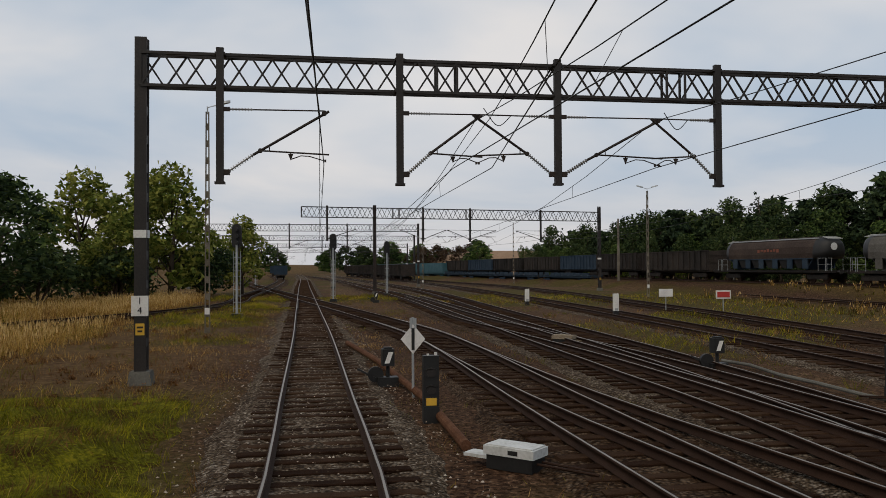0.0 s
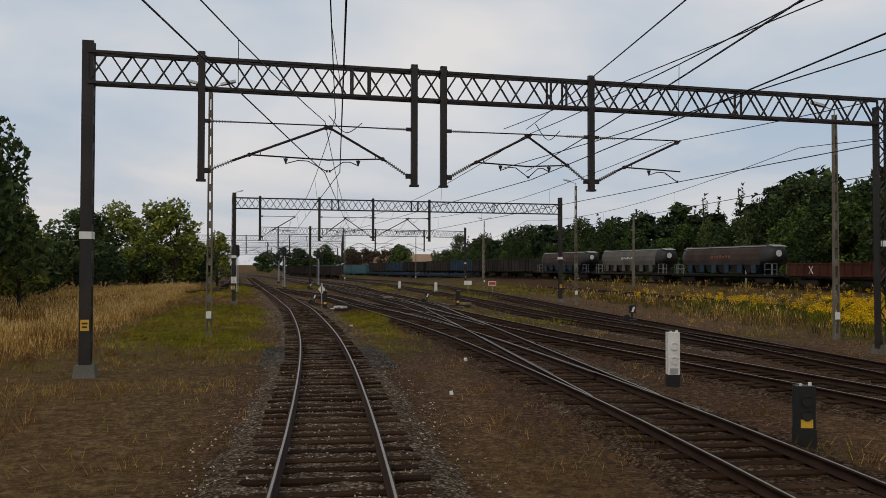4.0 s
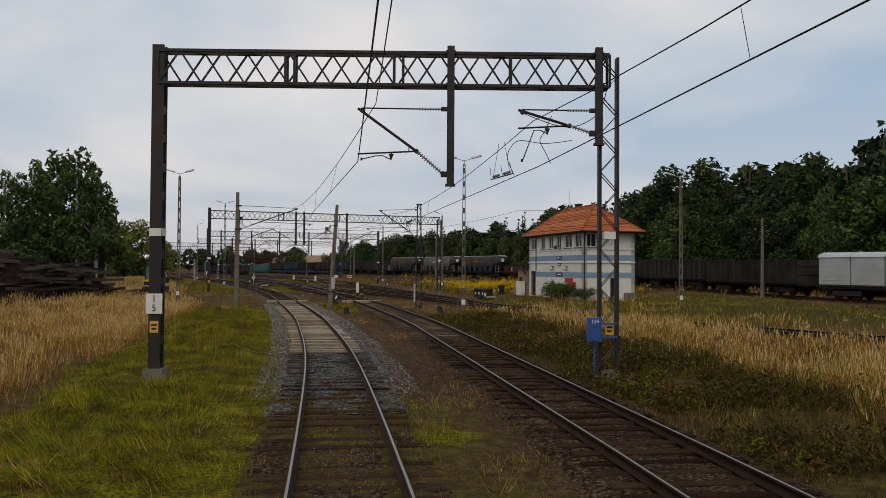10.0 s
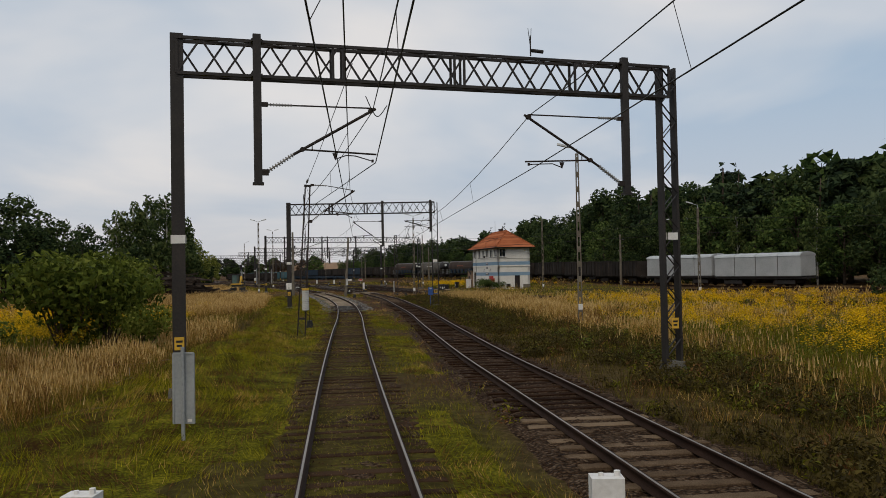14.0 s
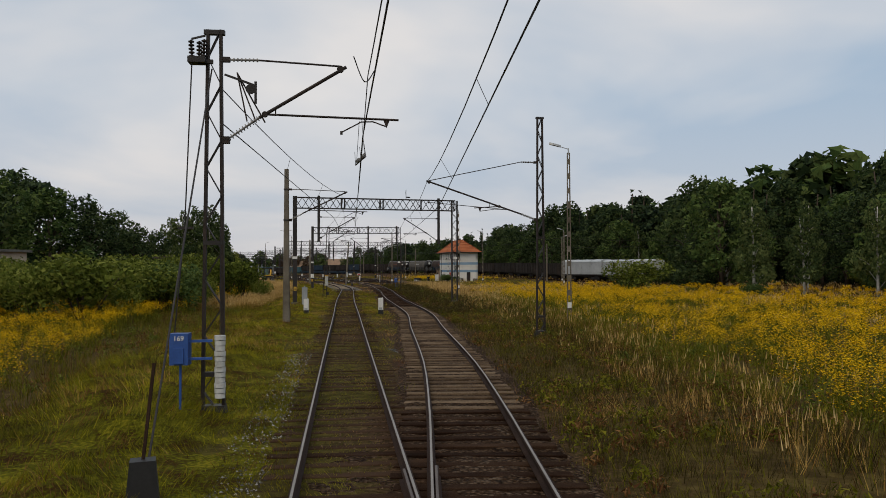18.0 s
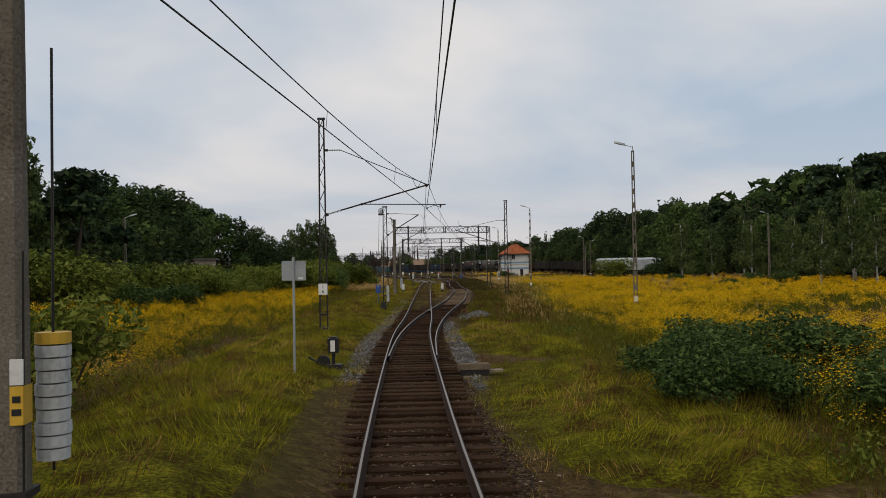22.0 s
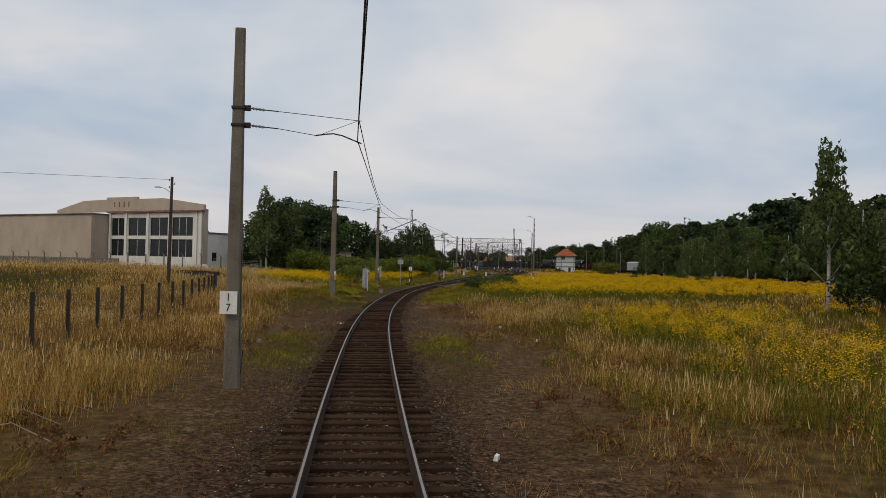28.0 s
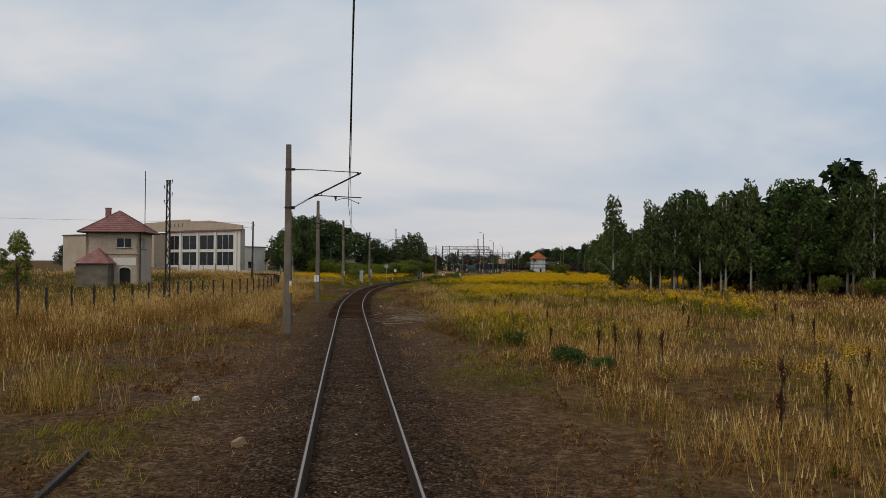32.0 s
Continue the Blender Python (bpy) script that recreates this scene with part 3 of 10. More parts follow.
def zones(x, y):
    """What covers plan places, 0 to 1 each: green turf, dry grass, goldenrod, brown weeds, bare dirt, tall green grass."""
    x, y = np.asarray(x, float), np.asarray(y, float)
    n1, n2, n3 = fbm(x, y, 11, 11), fbm(x, y, 5, 21), fbm(x, y, 23, 31)
    d = x - main_x(y) + 1.6 * (n2 - 0.5)
    yn = y + 8 * (n1 - 0.5)
    nt = near_track(x, y)
    d2 = dist_line(x, y, "second")
    right_line = np.interp(y, [-240, -205, -195, -150, -91, -58, -29, 17], [-5, -3, -1.0, 4.5, 8.7, 10, 9.1, 2.2])
    e = x - right_line + 1.6 * (n2 - 0.5)                 # distance east of the second track
    # open dirt of the yard, the crossing road and the cess
    yard = step(-36, -24, y) * step(-5.5, -3.0, d) * (1 - step(20, 27, x - 0.02 * y))
    road = np.exp(-((y + 41.5 - 0.16 * (x - 4)) / 2.2) ** 2) * (1 - step(24, 30, x))
    between = band(yn, -92, -50, 4) * step(1.3, 2.2, d) * (1 - step(-1.2, -0.2, e))
    south = (1 - step(-286, -262, yn)) * band(d, -3.6, 4.0, 0.8)
    dirt = np.clip(np.maximum.reduce([yard * (0.62 + 0.9 * (n2 - 0.5)), road, between * (0.6 + 0.8 * (n2 - 0.5)), south * (0.75 + 0.8 * (n2 - 0.5))]), 0, 1)
    # green turf
    turf = step(-40, 12, y) * band(d, -9, -2.2, 0.6) * np.maximum(step(0.42, 0.54, n1), 0.85 * band(y, -34, 19, 3)) * 0.9
    turf = np.maximum(turf, band(yn, -275, -49, 4) * band(d, np.interp(y, [-262, -200, -150, -110, -85, -50], [-7, -7.5, -8, -5.5, -7, -7]), -1.5, 0.8))
    turf = np.maximum(turf, band(yn, -205, -94, 5) * step(-2, -1.4, d) * (1 - step(-1.9, -1.4, e)) * (0.45 + 0.55 * step(0.38, 0.5, n2 + 0.3 * (n1 - 0.5))) * (d2 > 1.45))
    turf = np.maximum(turf, band(yn, -262, -203, 5) * band(d, 1.5, 6.2, 0.8) * step(0.34, 0.5, n2))
    turf = np.maximum(turf, band(y, -72, -33, 4) * band(x, 20, 45, 1.5))
    turf = np.maximum(turf, np.maximum(yard * step(0.51, 0.59, n1), band(y, -6, 13, 2) * band(x, 8.5, 15.5, 1.2) * step(0.36, 0.5, n2)) * 0.8 * (nt > 1.15))
    turf = np.maximum(turf, band(y, -54, -45, 1.5) * band(d, 1.8, 4.6, 0.5))
    turf = np.maximum(turf, step(-20, 2, y) * (1 - step(6, 12, y)) * band(d, 1.9, 4.5, 0.4))
    turf = np.maximum(turf, 0.9 * np.exp(-((y + 292) / 6) ** 2) * band(np.abs(x - main_x(y)), 1.5, 3.6, 0.4))
    turf = np.maximum(turf, 0.5 * (1 - step(-310, -298, y)) * step(0.62, 0.68, n2) * band(np.abs(d), 3, 9, 1))
    turf = np.maximum(turf, (1 - step(-262, -250, y)) * (1 - step(-23, -19, d)) * 0.8)
    # goldenrod
    gold = (1 - step(-124, -108, yn)) * step(-256, -238, yn) * step(np.interp(y, [-190, -150], [6.2, 8.0]), np.interp(y, [-190, -150], [8.2, 10.5]), np.minimum(e, d)) * (1 - step(52, 60, x)) * step(0.33, 0.42, n3 + 0.5 * (n2 - 0.5))
    gold = np.maximum(gold, band(yn, -108, -92, 6) * band(x, 21, 45, 3) * step(0.4, 0.5, n1))
    gold = np.maximum(gold, band(y, -302, -262, 8) * band(d, 9, 34, 3) * step(0.58, 0.66, n1 + 0.3 * (n2 - 0.5)))
    gold = np.maximum(gold, band(yn, -246, -196, 4) * band(d, np.interp(y, [-236, -220], [-15, -20]), -7.5, 1.2) * step(0.28, 0.4, n1))
    gold = np.maximum(gold, band(yn, -198, -142, 6) * band(d, -22, np.interp(y, [-190, -165], [-8.0, -10.5]), 1.0) * step(0.34, 0.44, n1))
    gold = np.maximum(gold, band(yn, -122, -96, 4) * band(d, -27, -10.5, 1.5) * 0.95)
    gold = np.maximum(gold, band(y, -30, 34, 5) * band(x, 24, 43, 2) * step(0.40, 0.52, n1))
    gold = np.maximum(gold, np.exp(-((x - 11.4) / 2.0) ** 2 - ((y + 326.5) / 3.6) ** 2) * 1.1)
    gold = np.maximum(gold, np.exp(-((x - 12.2) / 1.6) ** 2 - ((y + 334) / 2.2) ** 2))
    gold = np.maximum(gold, band(y, -345, -300, 6) * band(d, 7.5, 30, 2) * step(0.60, 0.68, n2 + 0.3 * (n1 - 0.5)))
    gold = np.clip(gold, 0, 1) * (nt > 2)
    turf = turf * (1 - 0.8 * gold)
    # tall dull green grass and herbs
    tall = band(yn, -202, -128, 6) * band(e, 3.2, 10, 1.0) * (0.5 + 0.5 * step(0.4, 0.55, n1))
    tall = np.maximum(tall, band(yn, -204, -60, 6) * band(e, 1.5, 7.0, 1.0) * 0.9)
    tall = np.maximum(tall, band(yn, -262, -200, 6) * band(d, 5.5, 9.5, 1.0) * 0.6)
    tall = np.maximum(tall, band(yn, -275, -120, 8) * step(12, 16, d) * step(0.5, 0.6, fbm(x, y, 14, 71)) * 0.8)
    tall = np.maximum(tall, band(yn, -200, -96, 5) * band(d, -12, -6, 1.2) * 0.5)
    tall = np.maximum(tall, band(y, -345, -270, 8) * band(d, 7, 30, 2) * step(0.44, 0.54, n1 + 0.3 * (n2 - 0.5)) * 0.7)
    tall = np.maximum(tall, step(22, 25, x) * (1 - step(50, 56, x)) * step(-30, -20, y) * 0.55)
    tall = tall * (nt > 1.5) * (1 - 0.5 * gold)
    # tall dry grass
    dry = step(-90, -40, y) * (1 - step(-11, -8.5, d)) * (0.45 + 0.9 * (n1 - 0.3))
    dry = np.maximum(dry, band(yn, -98, -40, 5) * (1 - step(-8.2, -6.8, d)))
    dry = np.maximum(dry, band(yn, -122, -50, 5) * step(5.0, 9.5, e) * (1 - step(26, 31, x)))
    dry = np.maximum(dry, (1 - step(-86, -70, y)) * step(24, 30, x) * 0.8)
    dry = np.maximum(dry, band(yn, -204, -122, 6) * step(3.5, 7, e) * 0.14)
    dry = np.maximum(dry, (1 - step(-268, -250, yn)) * (step(4.4, 7, d) * (0.55 + 0.9 * (n1 - 0.35)) + (1 - step(-6.5, -4.2, d)) * (0.52 + 0.9 * (n1 - 0.35))))
    dry = np.maximum(dry, band(yn, -262, -196, 4) * (1 - step(-21, -17, d)) * 0.8)
    dry = np.maximum(dry, band(y, -345, -312, 6) * (1 - step(-6, -4, d)) * step(-16, -13, d))
    dry = np.maximum(dry, band(yn, -136, -112, 3) * band(d, -12, -6.2, 0.8) * 0.9)
    dry = np.maximum(dry, step(22, 27, x) * step(-36, -26, y) * 0.22)
    dry = np.maximum(dry, band(yn, -276, -246, 4) * (1 - step(-6.5, -5, d)) * (0.6 + 0.6 * (n2 - 0.4)))
    litter = band(y, -366, -326, 5) * band(d, -9.8, -3.2, 0.9) * step(0.30, 0.40, n2 + 0.35 * (n1 - 0.5))
    dirt = np.maximum(dirt, 0.85 * litter)
    dry = np.clip(dry, 0, 1) * (1 - 0.85 * litter) * np.where((y < -262) & (d > 0), 0.85, 1.0) * (1 - 0.8 * dirt) * (1 - np.where(y < -238, 0.35, 0.85) * gold) * (1 - 0.8 * turf) * (nt > 1.9)
    # low brown weeds fill the rest
    weed = np.clip((1 - turf) * (1 - 0.8 * gold) * (0.75 + 0.9 * (n2 - 0.4)), 0, 1) * (1 - 0.65 * dirt) * (nt > 1.4)
    return turf * (1 - road), dry * (1 - road), gold, weed, dirt, tall


def ground_material():
    m = bpy.data.materials.new("ground_soil")
    m.use_nodes = True
    n, l = m.node_tree.nodes, m.node_tree.links
    b = n["Principled BSDF"]
    b.inputs["Roughness"].default_value = 1.0
    b.inputs["Specular IOR Level"].default_value = 0.05
    geo = n.new("ShaderNodeNewGeometry")

    def ramp(scale, detail, cols, lo=0.3, hi=0.7):
        t = n.new("ShaderNodeTexNoise"); t.inputs["Scale"].default_value = scale; t.inputs["Detail"].default_value = detail; t.inputs["Roughness"].default_value = 0.65
        l.new(geo.outputs["Position"], t.inputs["Vector"])
        r = n.new("ShaderNodeValToRGB")
        e = r.color_ramp.elements
        while len(e) < len(cols):
            e.new(0.5)
        for i, c in enumerate(cols):
            e[i].position, e[i].color = lo + (hi - lo) * i / (len(cols) - 1), (*c, 1)
        l.new(t.outputs["Fac"], r.inputs[0])
        return r.outputs[0], t.outputs["Fac"]
    dirt, df = ramp(5.0, 8, [(0.020, 0.011, 0.006), (0.060, 0.034, 0.018), (0.14, 0.092, 0.055)])
    turf, _ = ramp(3.0, 6, [(0.022, 0.017, 0.005), (0.050, 0.042, 0.008), (0.10, 0.085, 0.016)])
    dry, _ = ramp(3.0, 6, [(0.036, 0.020, 0.008), (0.088, 0.052, 0.019), (0.17, 0.11, 0.042)])
    vo = n.new("ShaderNodeTexVoronoi"); vo.inputs["Scale"].default_value = 19.0
    l.new(geo.outputs["Position"], vo.inputs["Vector"])
    vs = n.new("ShaderNodeSeparateColor"); l.new(vo.outputs["Color"], vs.inputs[0])
    vr = n.new("ShaderNodeMapRange"); vr.inputs["To Min"].default_value, vr.inputs["To Max"].default_value = 0.35, 2.1
    l.new(vs.outputs[0], vr.inputs["Value"])

    def stony(c):
        k = n.new("ShaderNodeMix"); k.data_type = 'RGBA'; k.blend_type = 'MULTIPLY'; k.inputs["Factor"].default_value = 1.0; k.clamp_result = False
        l.new(c, k.inputs["A"]); l.new(vr.outputs[0], k.inputs["B"])
        return k.outputs["Result"]
    dirt = stony(dirt)
    prev = dirt
    cess, _ = ramp(7.0, 8, [(0.012, 0.0062, 0.004), (0.038, 0.020, 0.011), (0.092, 0.056, 0.034)])
    cess = stony(cess)
    for name, colour in (("dry", dry), ("cess", cess), ("turf", turf)):
        at = n.new("ShaderNodeAttribute"); at.attribute_name = name
        mx = n.new("ShaderNodeMix"); mx.data_type = 'RGBA'
        l.new(at.outputs["Fac"], mx.inputs["Factor"]); l.new(prev, mx.inputs["A"]); l.new(colour, mx.inputs["B"])
        prev = mx.outputs["Result"]
    l.new(prev, b.inputs["Base Color"])
    bp = n.new("ShaderNodeBump"); bp.inputs["Strength"].default_value, bp.inputs["Distance"].default_value = 0.8, 0.06
    l.new(df, bp.inputs["Height"]); l.new(bp.outputs[0], b.inputs["Normal"])
    return m


gx = np.r_[-3000, -1500, -800, -450, -300, -220, -170, -135, np.arange(-110, -42, 6.0), np.arange(-42, 62, 1.4), np.arange(62, 120, 6.0), 135, 170, 220, 300, 450, 800, 1500, 3000]
gy = np.r_[-3000, -1500, -900, -650, -540, -480, -440, np.arange(-420, 120, 1.7), np.arange(120, 320, 6.0), 340, 380, 450, 600, 900, 1500, 3000]
GX, GY = np.meshgrid(gx, gy)
gv = np.c_[GX.ravel(), GY.ravel(), ground_z(GX, GY).ravel()]
w_, h_ = len(gx), len(gy)
ii = (np.arange(h_ - 1)[:, None] * w_ + np.arange(w_ - 1)[None, :]).ravel()
ground = new("ground", fast_mesh("ground", gv, np.c_[ii, ii + 1, ii + w_ + 1, ii + w_], ground_material()))
tagged(ground, "bare earth and turf of the railway land", "ground", kind="structure")
smooth(ground)
zt, zd, zg, zw, zb, zh = zones(GX.ravel(), GY.ravel())
znt = near_track(GX.ravel(), GY.ravel())
for nm, val in (("cess", (1 - step(1.8, 3.1, znt)) * (1 - 0.8 * zt)), ("turf", np.clip(zt + 0.5 * zg + 0.6 * zh, 0, 1)), ("dry", np.clip(zd + 0.7 * zw + 0.3 * zg, 0, 1) * (1 - zb))):
    a = ground.data.attributes.new(nm, 'FLOAT', 'POINT')
    a.data.foreach_set("value", val.astype(np.float32))

# ---- tracks ----
def sweep(line, profile, zs=0.0):
    """Vertices and quads of a profile (offset to the right of north, height) carried along plan points."""
    t = np.gradient(line, axis=0)
    t /= np.linalg.norm(t, axis=1)[:, None]
    nrm = np.c_[-t[:, 1], t[:, 0]]
    k = len(profile)
    z = np.broadcast_to(np.asarray(zs, float), (len(line),))
    v = np.stack([np.c_[line + nrm * o, z + h] for o, h in profile], 1).reshape(-1, 3)
    i = (np.arange(len(line) - 1)[:, None] * k + np.arange(k)[None, :]).ravel()
    j = (np.arange(len(line) - 1)[:, None] * k + (np.arange(k)[None, :] + 1) % k).ravel()
    return v, np.c_[i, j, j + k, i + k]


RAIL = [(-0.065, -0.165), (0.065, -0.165), (0.065, -0.15), (0.012, -0.135), (0.012, -0.045), (0.036, -0.035), (0.036, -0.004), (-0.036, -0.004), (-0.036, -0.035), (-0.012, -0.045), (-0.012, -0.135), (-0.065, -0.15)]
TOP = [(-0.019, -0.0035), (0.019, -0.0035), (0.014, 0.0), (-0.014, 0.0)]


def shift(line, o):
    t = np.gradient(line, axis=0)
    t /= np.linalg.norm(t, axis=1)[:, None]
    return line + np.c_[-t[:, 1], t[:, 0]] * o


BED = {"main": 3.9, "second": 3.6}


def build_track(name, bright, y_lo, y_hi, pale=(), label="", zfun=None):
    line = LINE[name]
    line = line[(line[:, 1] > y_lo) & (line[:, 1] < y_hi)]
    zs = zfun(line[:, 1]) if zfun else 0.0
    th = thing("railway_track", label=label, category="railway track", group="railway tracks")
    for o in (-0.7525, 0.7525):
        v, f = sweep(shift(line[::6], o), RAIL, zs if np.isscalar(zs) else zs[::6])
        r = new("rail", fast_mesh("rail", v, f, RUST)); r.parent = th
        v, f = sweep(shift(line[::6], o), TOP, zs if np.isscalar(zs) else zs[::6])
        s = new("running_surface", fast_mesh("running_surface", v, f, STEEL if bright else STEEL_DULL)); s.parent = r
    return th, line


track_things = {}
for nm, bright, lo, hi, lab in (("main", True, -438, 330, "single running line with worn bright rails on sleepers"),
                                ("second", True, -224, 240, "parallel running line curving off at a turnout"),
                                ("third", True, -29, 260, "yard track with bright rails in brown ballast"),
                                ("fourth", True, -139, 260, "yard connection with bright rails crossing its neighbours"),
                                ("fifth", False, -48, 260, "rust-brown yard siding among dirt and weeds"),
                                ("sixth", False, -19, 260, "dull yard siding among dirt and weeds"),
                                ("seventh", True, -8, 47, "crossover with bright rails between two running lines"),
                                ("eighth", True, -7, 78, "yard connection with bright rails joining its neighbour"),
                                ("siding", False, 8, 300, "overgrown dull siding branching to the west"),
                                ("outer", False, -94, 280, "outer rust-brown siding beside the embankment")):
    track_things[nm] = build_track(nm, bright, lo, hi, label=lab)
track_things["freight"] = build_track("freight", False, -124, 300, label="siding on a low embankment holding parked wagons", zfun=freight_z)

# check rails and switch blades of the two nearest turnouts
def extra_rail(line, o, a, b, mat=STEEL, owner="main"):
    l2 = LINE[line]
    l2 = l2[(l2[:, 1] > a) & (l2[:, 1] < b)]
    v, f = sweep(shift(l2, o), RAIL)
    r = new("check_rail", fast_mesh("check_rail", v, f, RUST)); r.parent = track_things[owner][0]
    v, f = sweep(shift(l2, o), TOP)
    s = new("running_surface", fast_mesh("running_surface", v, f, mat)); s.parent = r


extra_rail("main", 0.69, -196, -189, STEEL_DULL)
extra_rail("second", -0.69, -196, -189, STEEL_DULL, "second")
extra_rail("third", -0.69, -24, -12, STEEL_DULL, "third")
extra_rail("second", 0.69, -24, -12, STEEL_DULL, "second")
extra_rail("third", 0.69, 2, 14, STEEL_DULL, "third")
extra_rail("fourth", -0.69, 2, 14, STEEL_DULL, "fourth")
extra_rail("main", -0.69, 55, 70, STEEL_DULL)

# ballast beds
def bed(name, line, half, top, mat, label):
    prof = [(-half - 0.65, top - 0.16), (half + 0.65, top - 0.16), (half, top), (0.8, top + 0.01), (-0.8, top + 0.01), (-half, top)]
    line = line[::3]
    v, f = sweep(line, prof)
    edge = np.tile([1.0, 1.0, 0.8, 0.0, 0.0, 0.8], len(line))
    v[:, 0] += edge * 0.25 * (fbm(v[:, 0], v[:, 1], 1.7, 13) - 0.5)
    v[:, 2] += 0.05 * (fbm(v[:, 0], v[:, 1], 1.3, 3) - 0.5)
    o = new(name, fast_mesh(name, v, f, mat))
    tagged(o, label, "ballast", kind="structure")
    return smooth(o)


def cut(name, a, b):
    l = LINE[name]
    return l[(l[:, 1] >= a) & (l[:, 1] <= b)]


def rough_bed(name, line, half, tops, mat, label, amp=0.045):
    """Uneven ballast that half buries the sleepers; its height follows the plan's y."""
    d = np.r_[0, np.cumsum(np.linalg.norm(np.diff(line, axis=0), axis=1))]
    q = np.arange(0, d[-1], 0.2)
    l2 = np.c_[np.interp(q, d, line[:, 0]), np.interp(q, d, line[:, 1])]
    o = np.r_[-half - 0.75, -half - 0.35, -half, np.linspace(-half + 0.25, half - 0.25, 13), half, half + 0.35, half + 0.75]
    t = np.gradient(l2, axis=0)
    t /= np.linalg.norm(t, axis=1)[:, None]
    nrm = np.c_[-t[:, 1], t[:, 0]]
    wob = 0.5 * (fbm(l2[:, 0] * 0 + 7, l2[:, 1], 2.2, 13) - 0.5)
    k = len(o)
    edge = np.abs(o) > half - 0.1
    off = o[None, :] + np.where(edge, np.sign(o), 0)[None, :] * wob[:, None]
    X, Y = l2[:, :1] + nrm[:, :1] * off, l2[:, 1:] + nrm[:, 1:] * off
    top = np.interp(l2[:, 1], [p[0] for p in tops], [p[1] for p in tops])[:, None]
    Z = top - 0.24 * step(half - 0.15, half + 0.75, np.abs(o))[None, :] + amp * 2 * (fbm(X, Y, 0.55, 3) - 0.5) + 0.03 * (vnoise(X, Y, 0.16, 8) - 0.5)
    # stones lie low against the rails
    Z = Z - 0.025 * np.exp(-((np.abs(o) - 0.7525) / 0.12) ** 2)[None, :]
    i = (np.arange(len(l2) - 1)[:, None] * k + np.arange(k - 1)[None, :]).ravel()
    ob = new(name, fast_mesh(name, np.stack([X, Y, Z], 2).reshape(-1, 3), np.c_[i, i + k, i + k + 1, i + 1], mat))
    tagged(ob, label, "ballast", kind="structure")
    return smooth(ob)


bed("ballast_bed", cut("main", 60, 330), 1.55, -0.200, BED_N, "brown soiled ballast between the sleepers")
rough_bed("ballast_bed", cut("main", -46, 60), 1.5, ((-46, -0.185), (60, -0.190)), BED_N, "pale brown soiled ballast nearly flush with the sleepers")
rough_bed("ballast_shoulder", cut("main", -95, -45), 1.5, ((-95, -0.190), (-83, -0.182), (-79, -0.208), (-45, -0.210)), BALLAST, "dark grey stone ballast between pale sleepers", 0.04)
rough_bed("ballast_bed", cut("main", -196, -94), 1.35, ((-196, -0.215), (-94, -0.205)), BED_BR, "dark soiled ballast in the grassy line", 0.03)
rough_bed("ballast_shoulder", cut("main", -228, -170), 2.0, ((-228, -0.232), (-170, -0.236)), BALLAST, "grey stone ballast shoulder at the turnout")
rough_bed("ballast_bed", cut("main", -400, -195.8), 1.5, ((-400, -0.200), (-330, -0.205), (-260, -0.212), (-196, -0.208)), BED_BR, "brown soiled ballast between the sleepers", 0.03)
rough_bed("ballast_bed", cut("second", -200, 40), 1.4, ((-200, -0.200), (-180, -0.186), (-140, -0.184), (-134, -0.186), (-85, -0.184), (-78, -0.168), (-44, -0.168), (-38, -0.184), (40, -0.192)), BED_BR, "brown soiled ballast under the parallel line", 0.045)
bed("ballast_bed", cut("second", 40, 240), 1.5, -0.217, BED_BR, "brown soiled ballast under the parallel line")
for nm in ("third", "fourth", "fifth", "sixth", "eighth", "siding", "outer"):
    bed("ballast_bed", LINE[nm], 1.45, -0.196 - 0.003 * len(nm), BED_N if nm in ("third", "sixth", "eighth") else BED_BR, "brown soiled ballast of a yard track")

# ---- sleepers ----
def sleeper_mesh(w, l, h, mat, seed):
    rng = random.Random(seed)
    mb = MB()
    j = lambda a: rng.uniform(-a, a)
    pts = []
    for z in (-h, 0.0):
        for y in (-w / 2, w / 2):
            for x in (-l / 2, l / 2):
                pts.append((x + j(0.03), y + j(0.012), z + j(0.008)))
    b = 0.02
    top = [(x * (1 - b / l * 2), y * (1 - b / w * 2), z + 0.012) for x, y, z in pts[4:]]
    mb.add(pts + top, [(0, 2, 3, 1), (0, 1, 5, 4), (2, 6, 7, 3), (0, 4, 6, 2), (1, 3, 7, 5), (4, 5, 9, 8), (5, 7, 11, 9), (7, 6, 10, 11), (6, 4, 8, 10), (8, 9, 11, 10)])
    me = mb.mesh("sleeper")
    me.materials.append(mat)
    return me


SL_WOOD = [sleeper_mesh(0.25, 2.6, 0.15, WOOD_SL, k) for k in range(4)]
SL_PALE = [sleeper_mesh(0.26, 2.5, 0.15, PALE_SL, 20 + k) for k in range(4)]
TAN_SL = tex_mat("tan_brown_sleeper", [(0.040, 0.026, 0.016), (0.098, 0.067, 0.042), (0.19, 0.138, 0.09)], rough=0.9, scale=3, fine=45, obj_rand=0.35, island=0.35, bump=0.5)
SL_TAN = [sleeper_mesh(0.26, 2.5, 0.15, TAN_SL, 40 + k) for k in range(4)]
srng = random.Random(8)


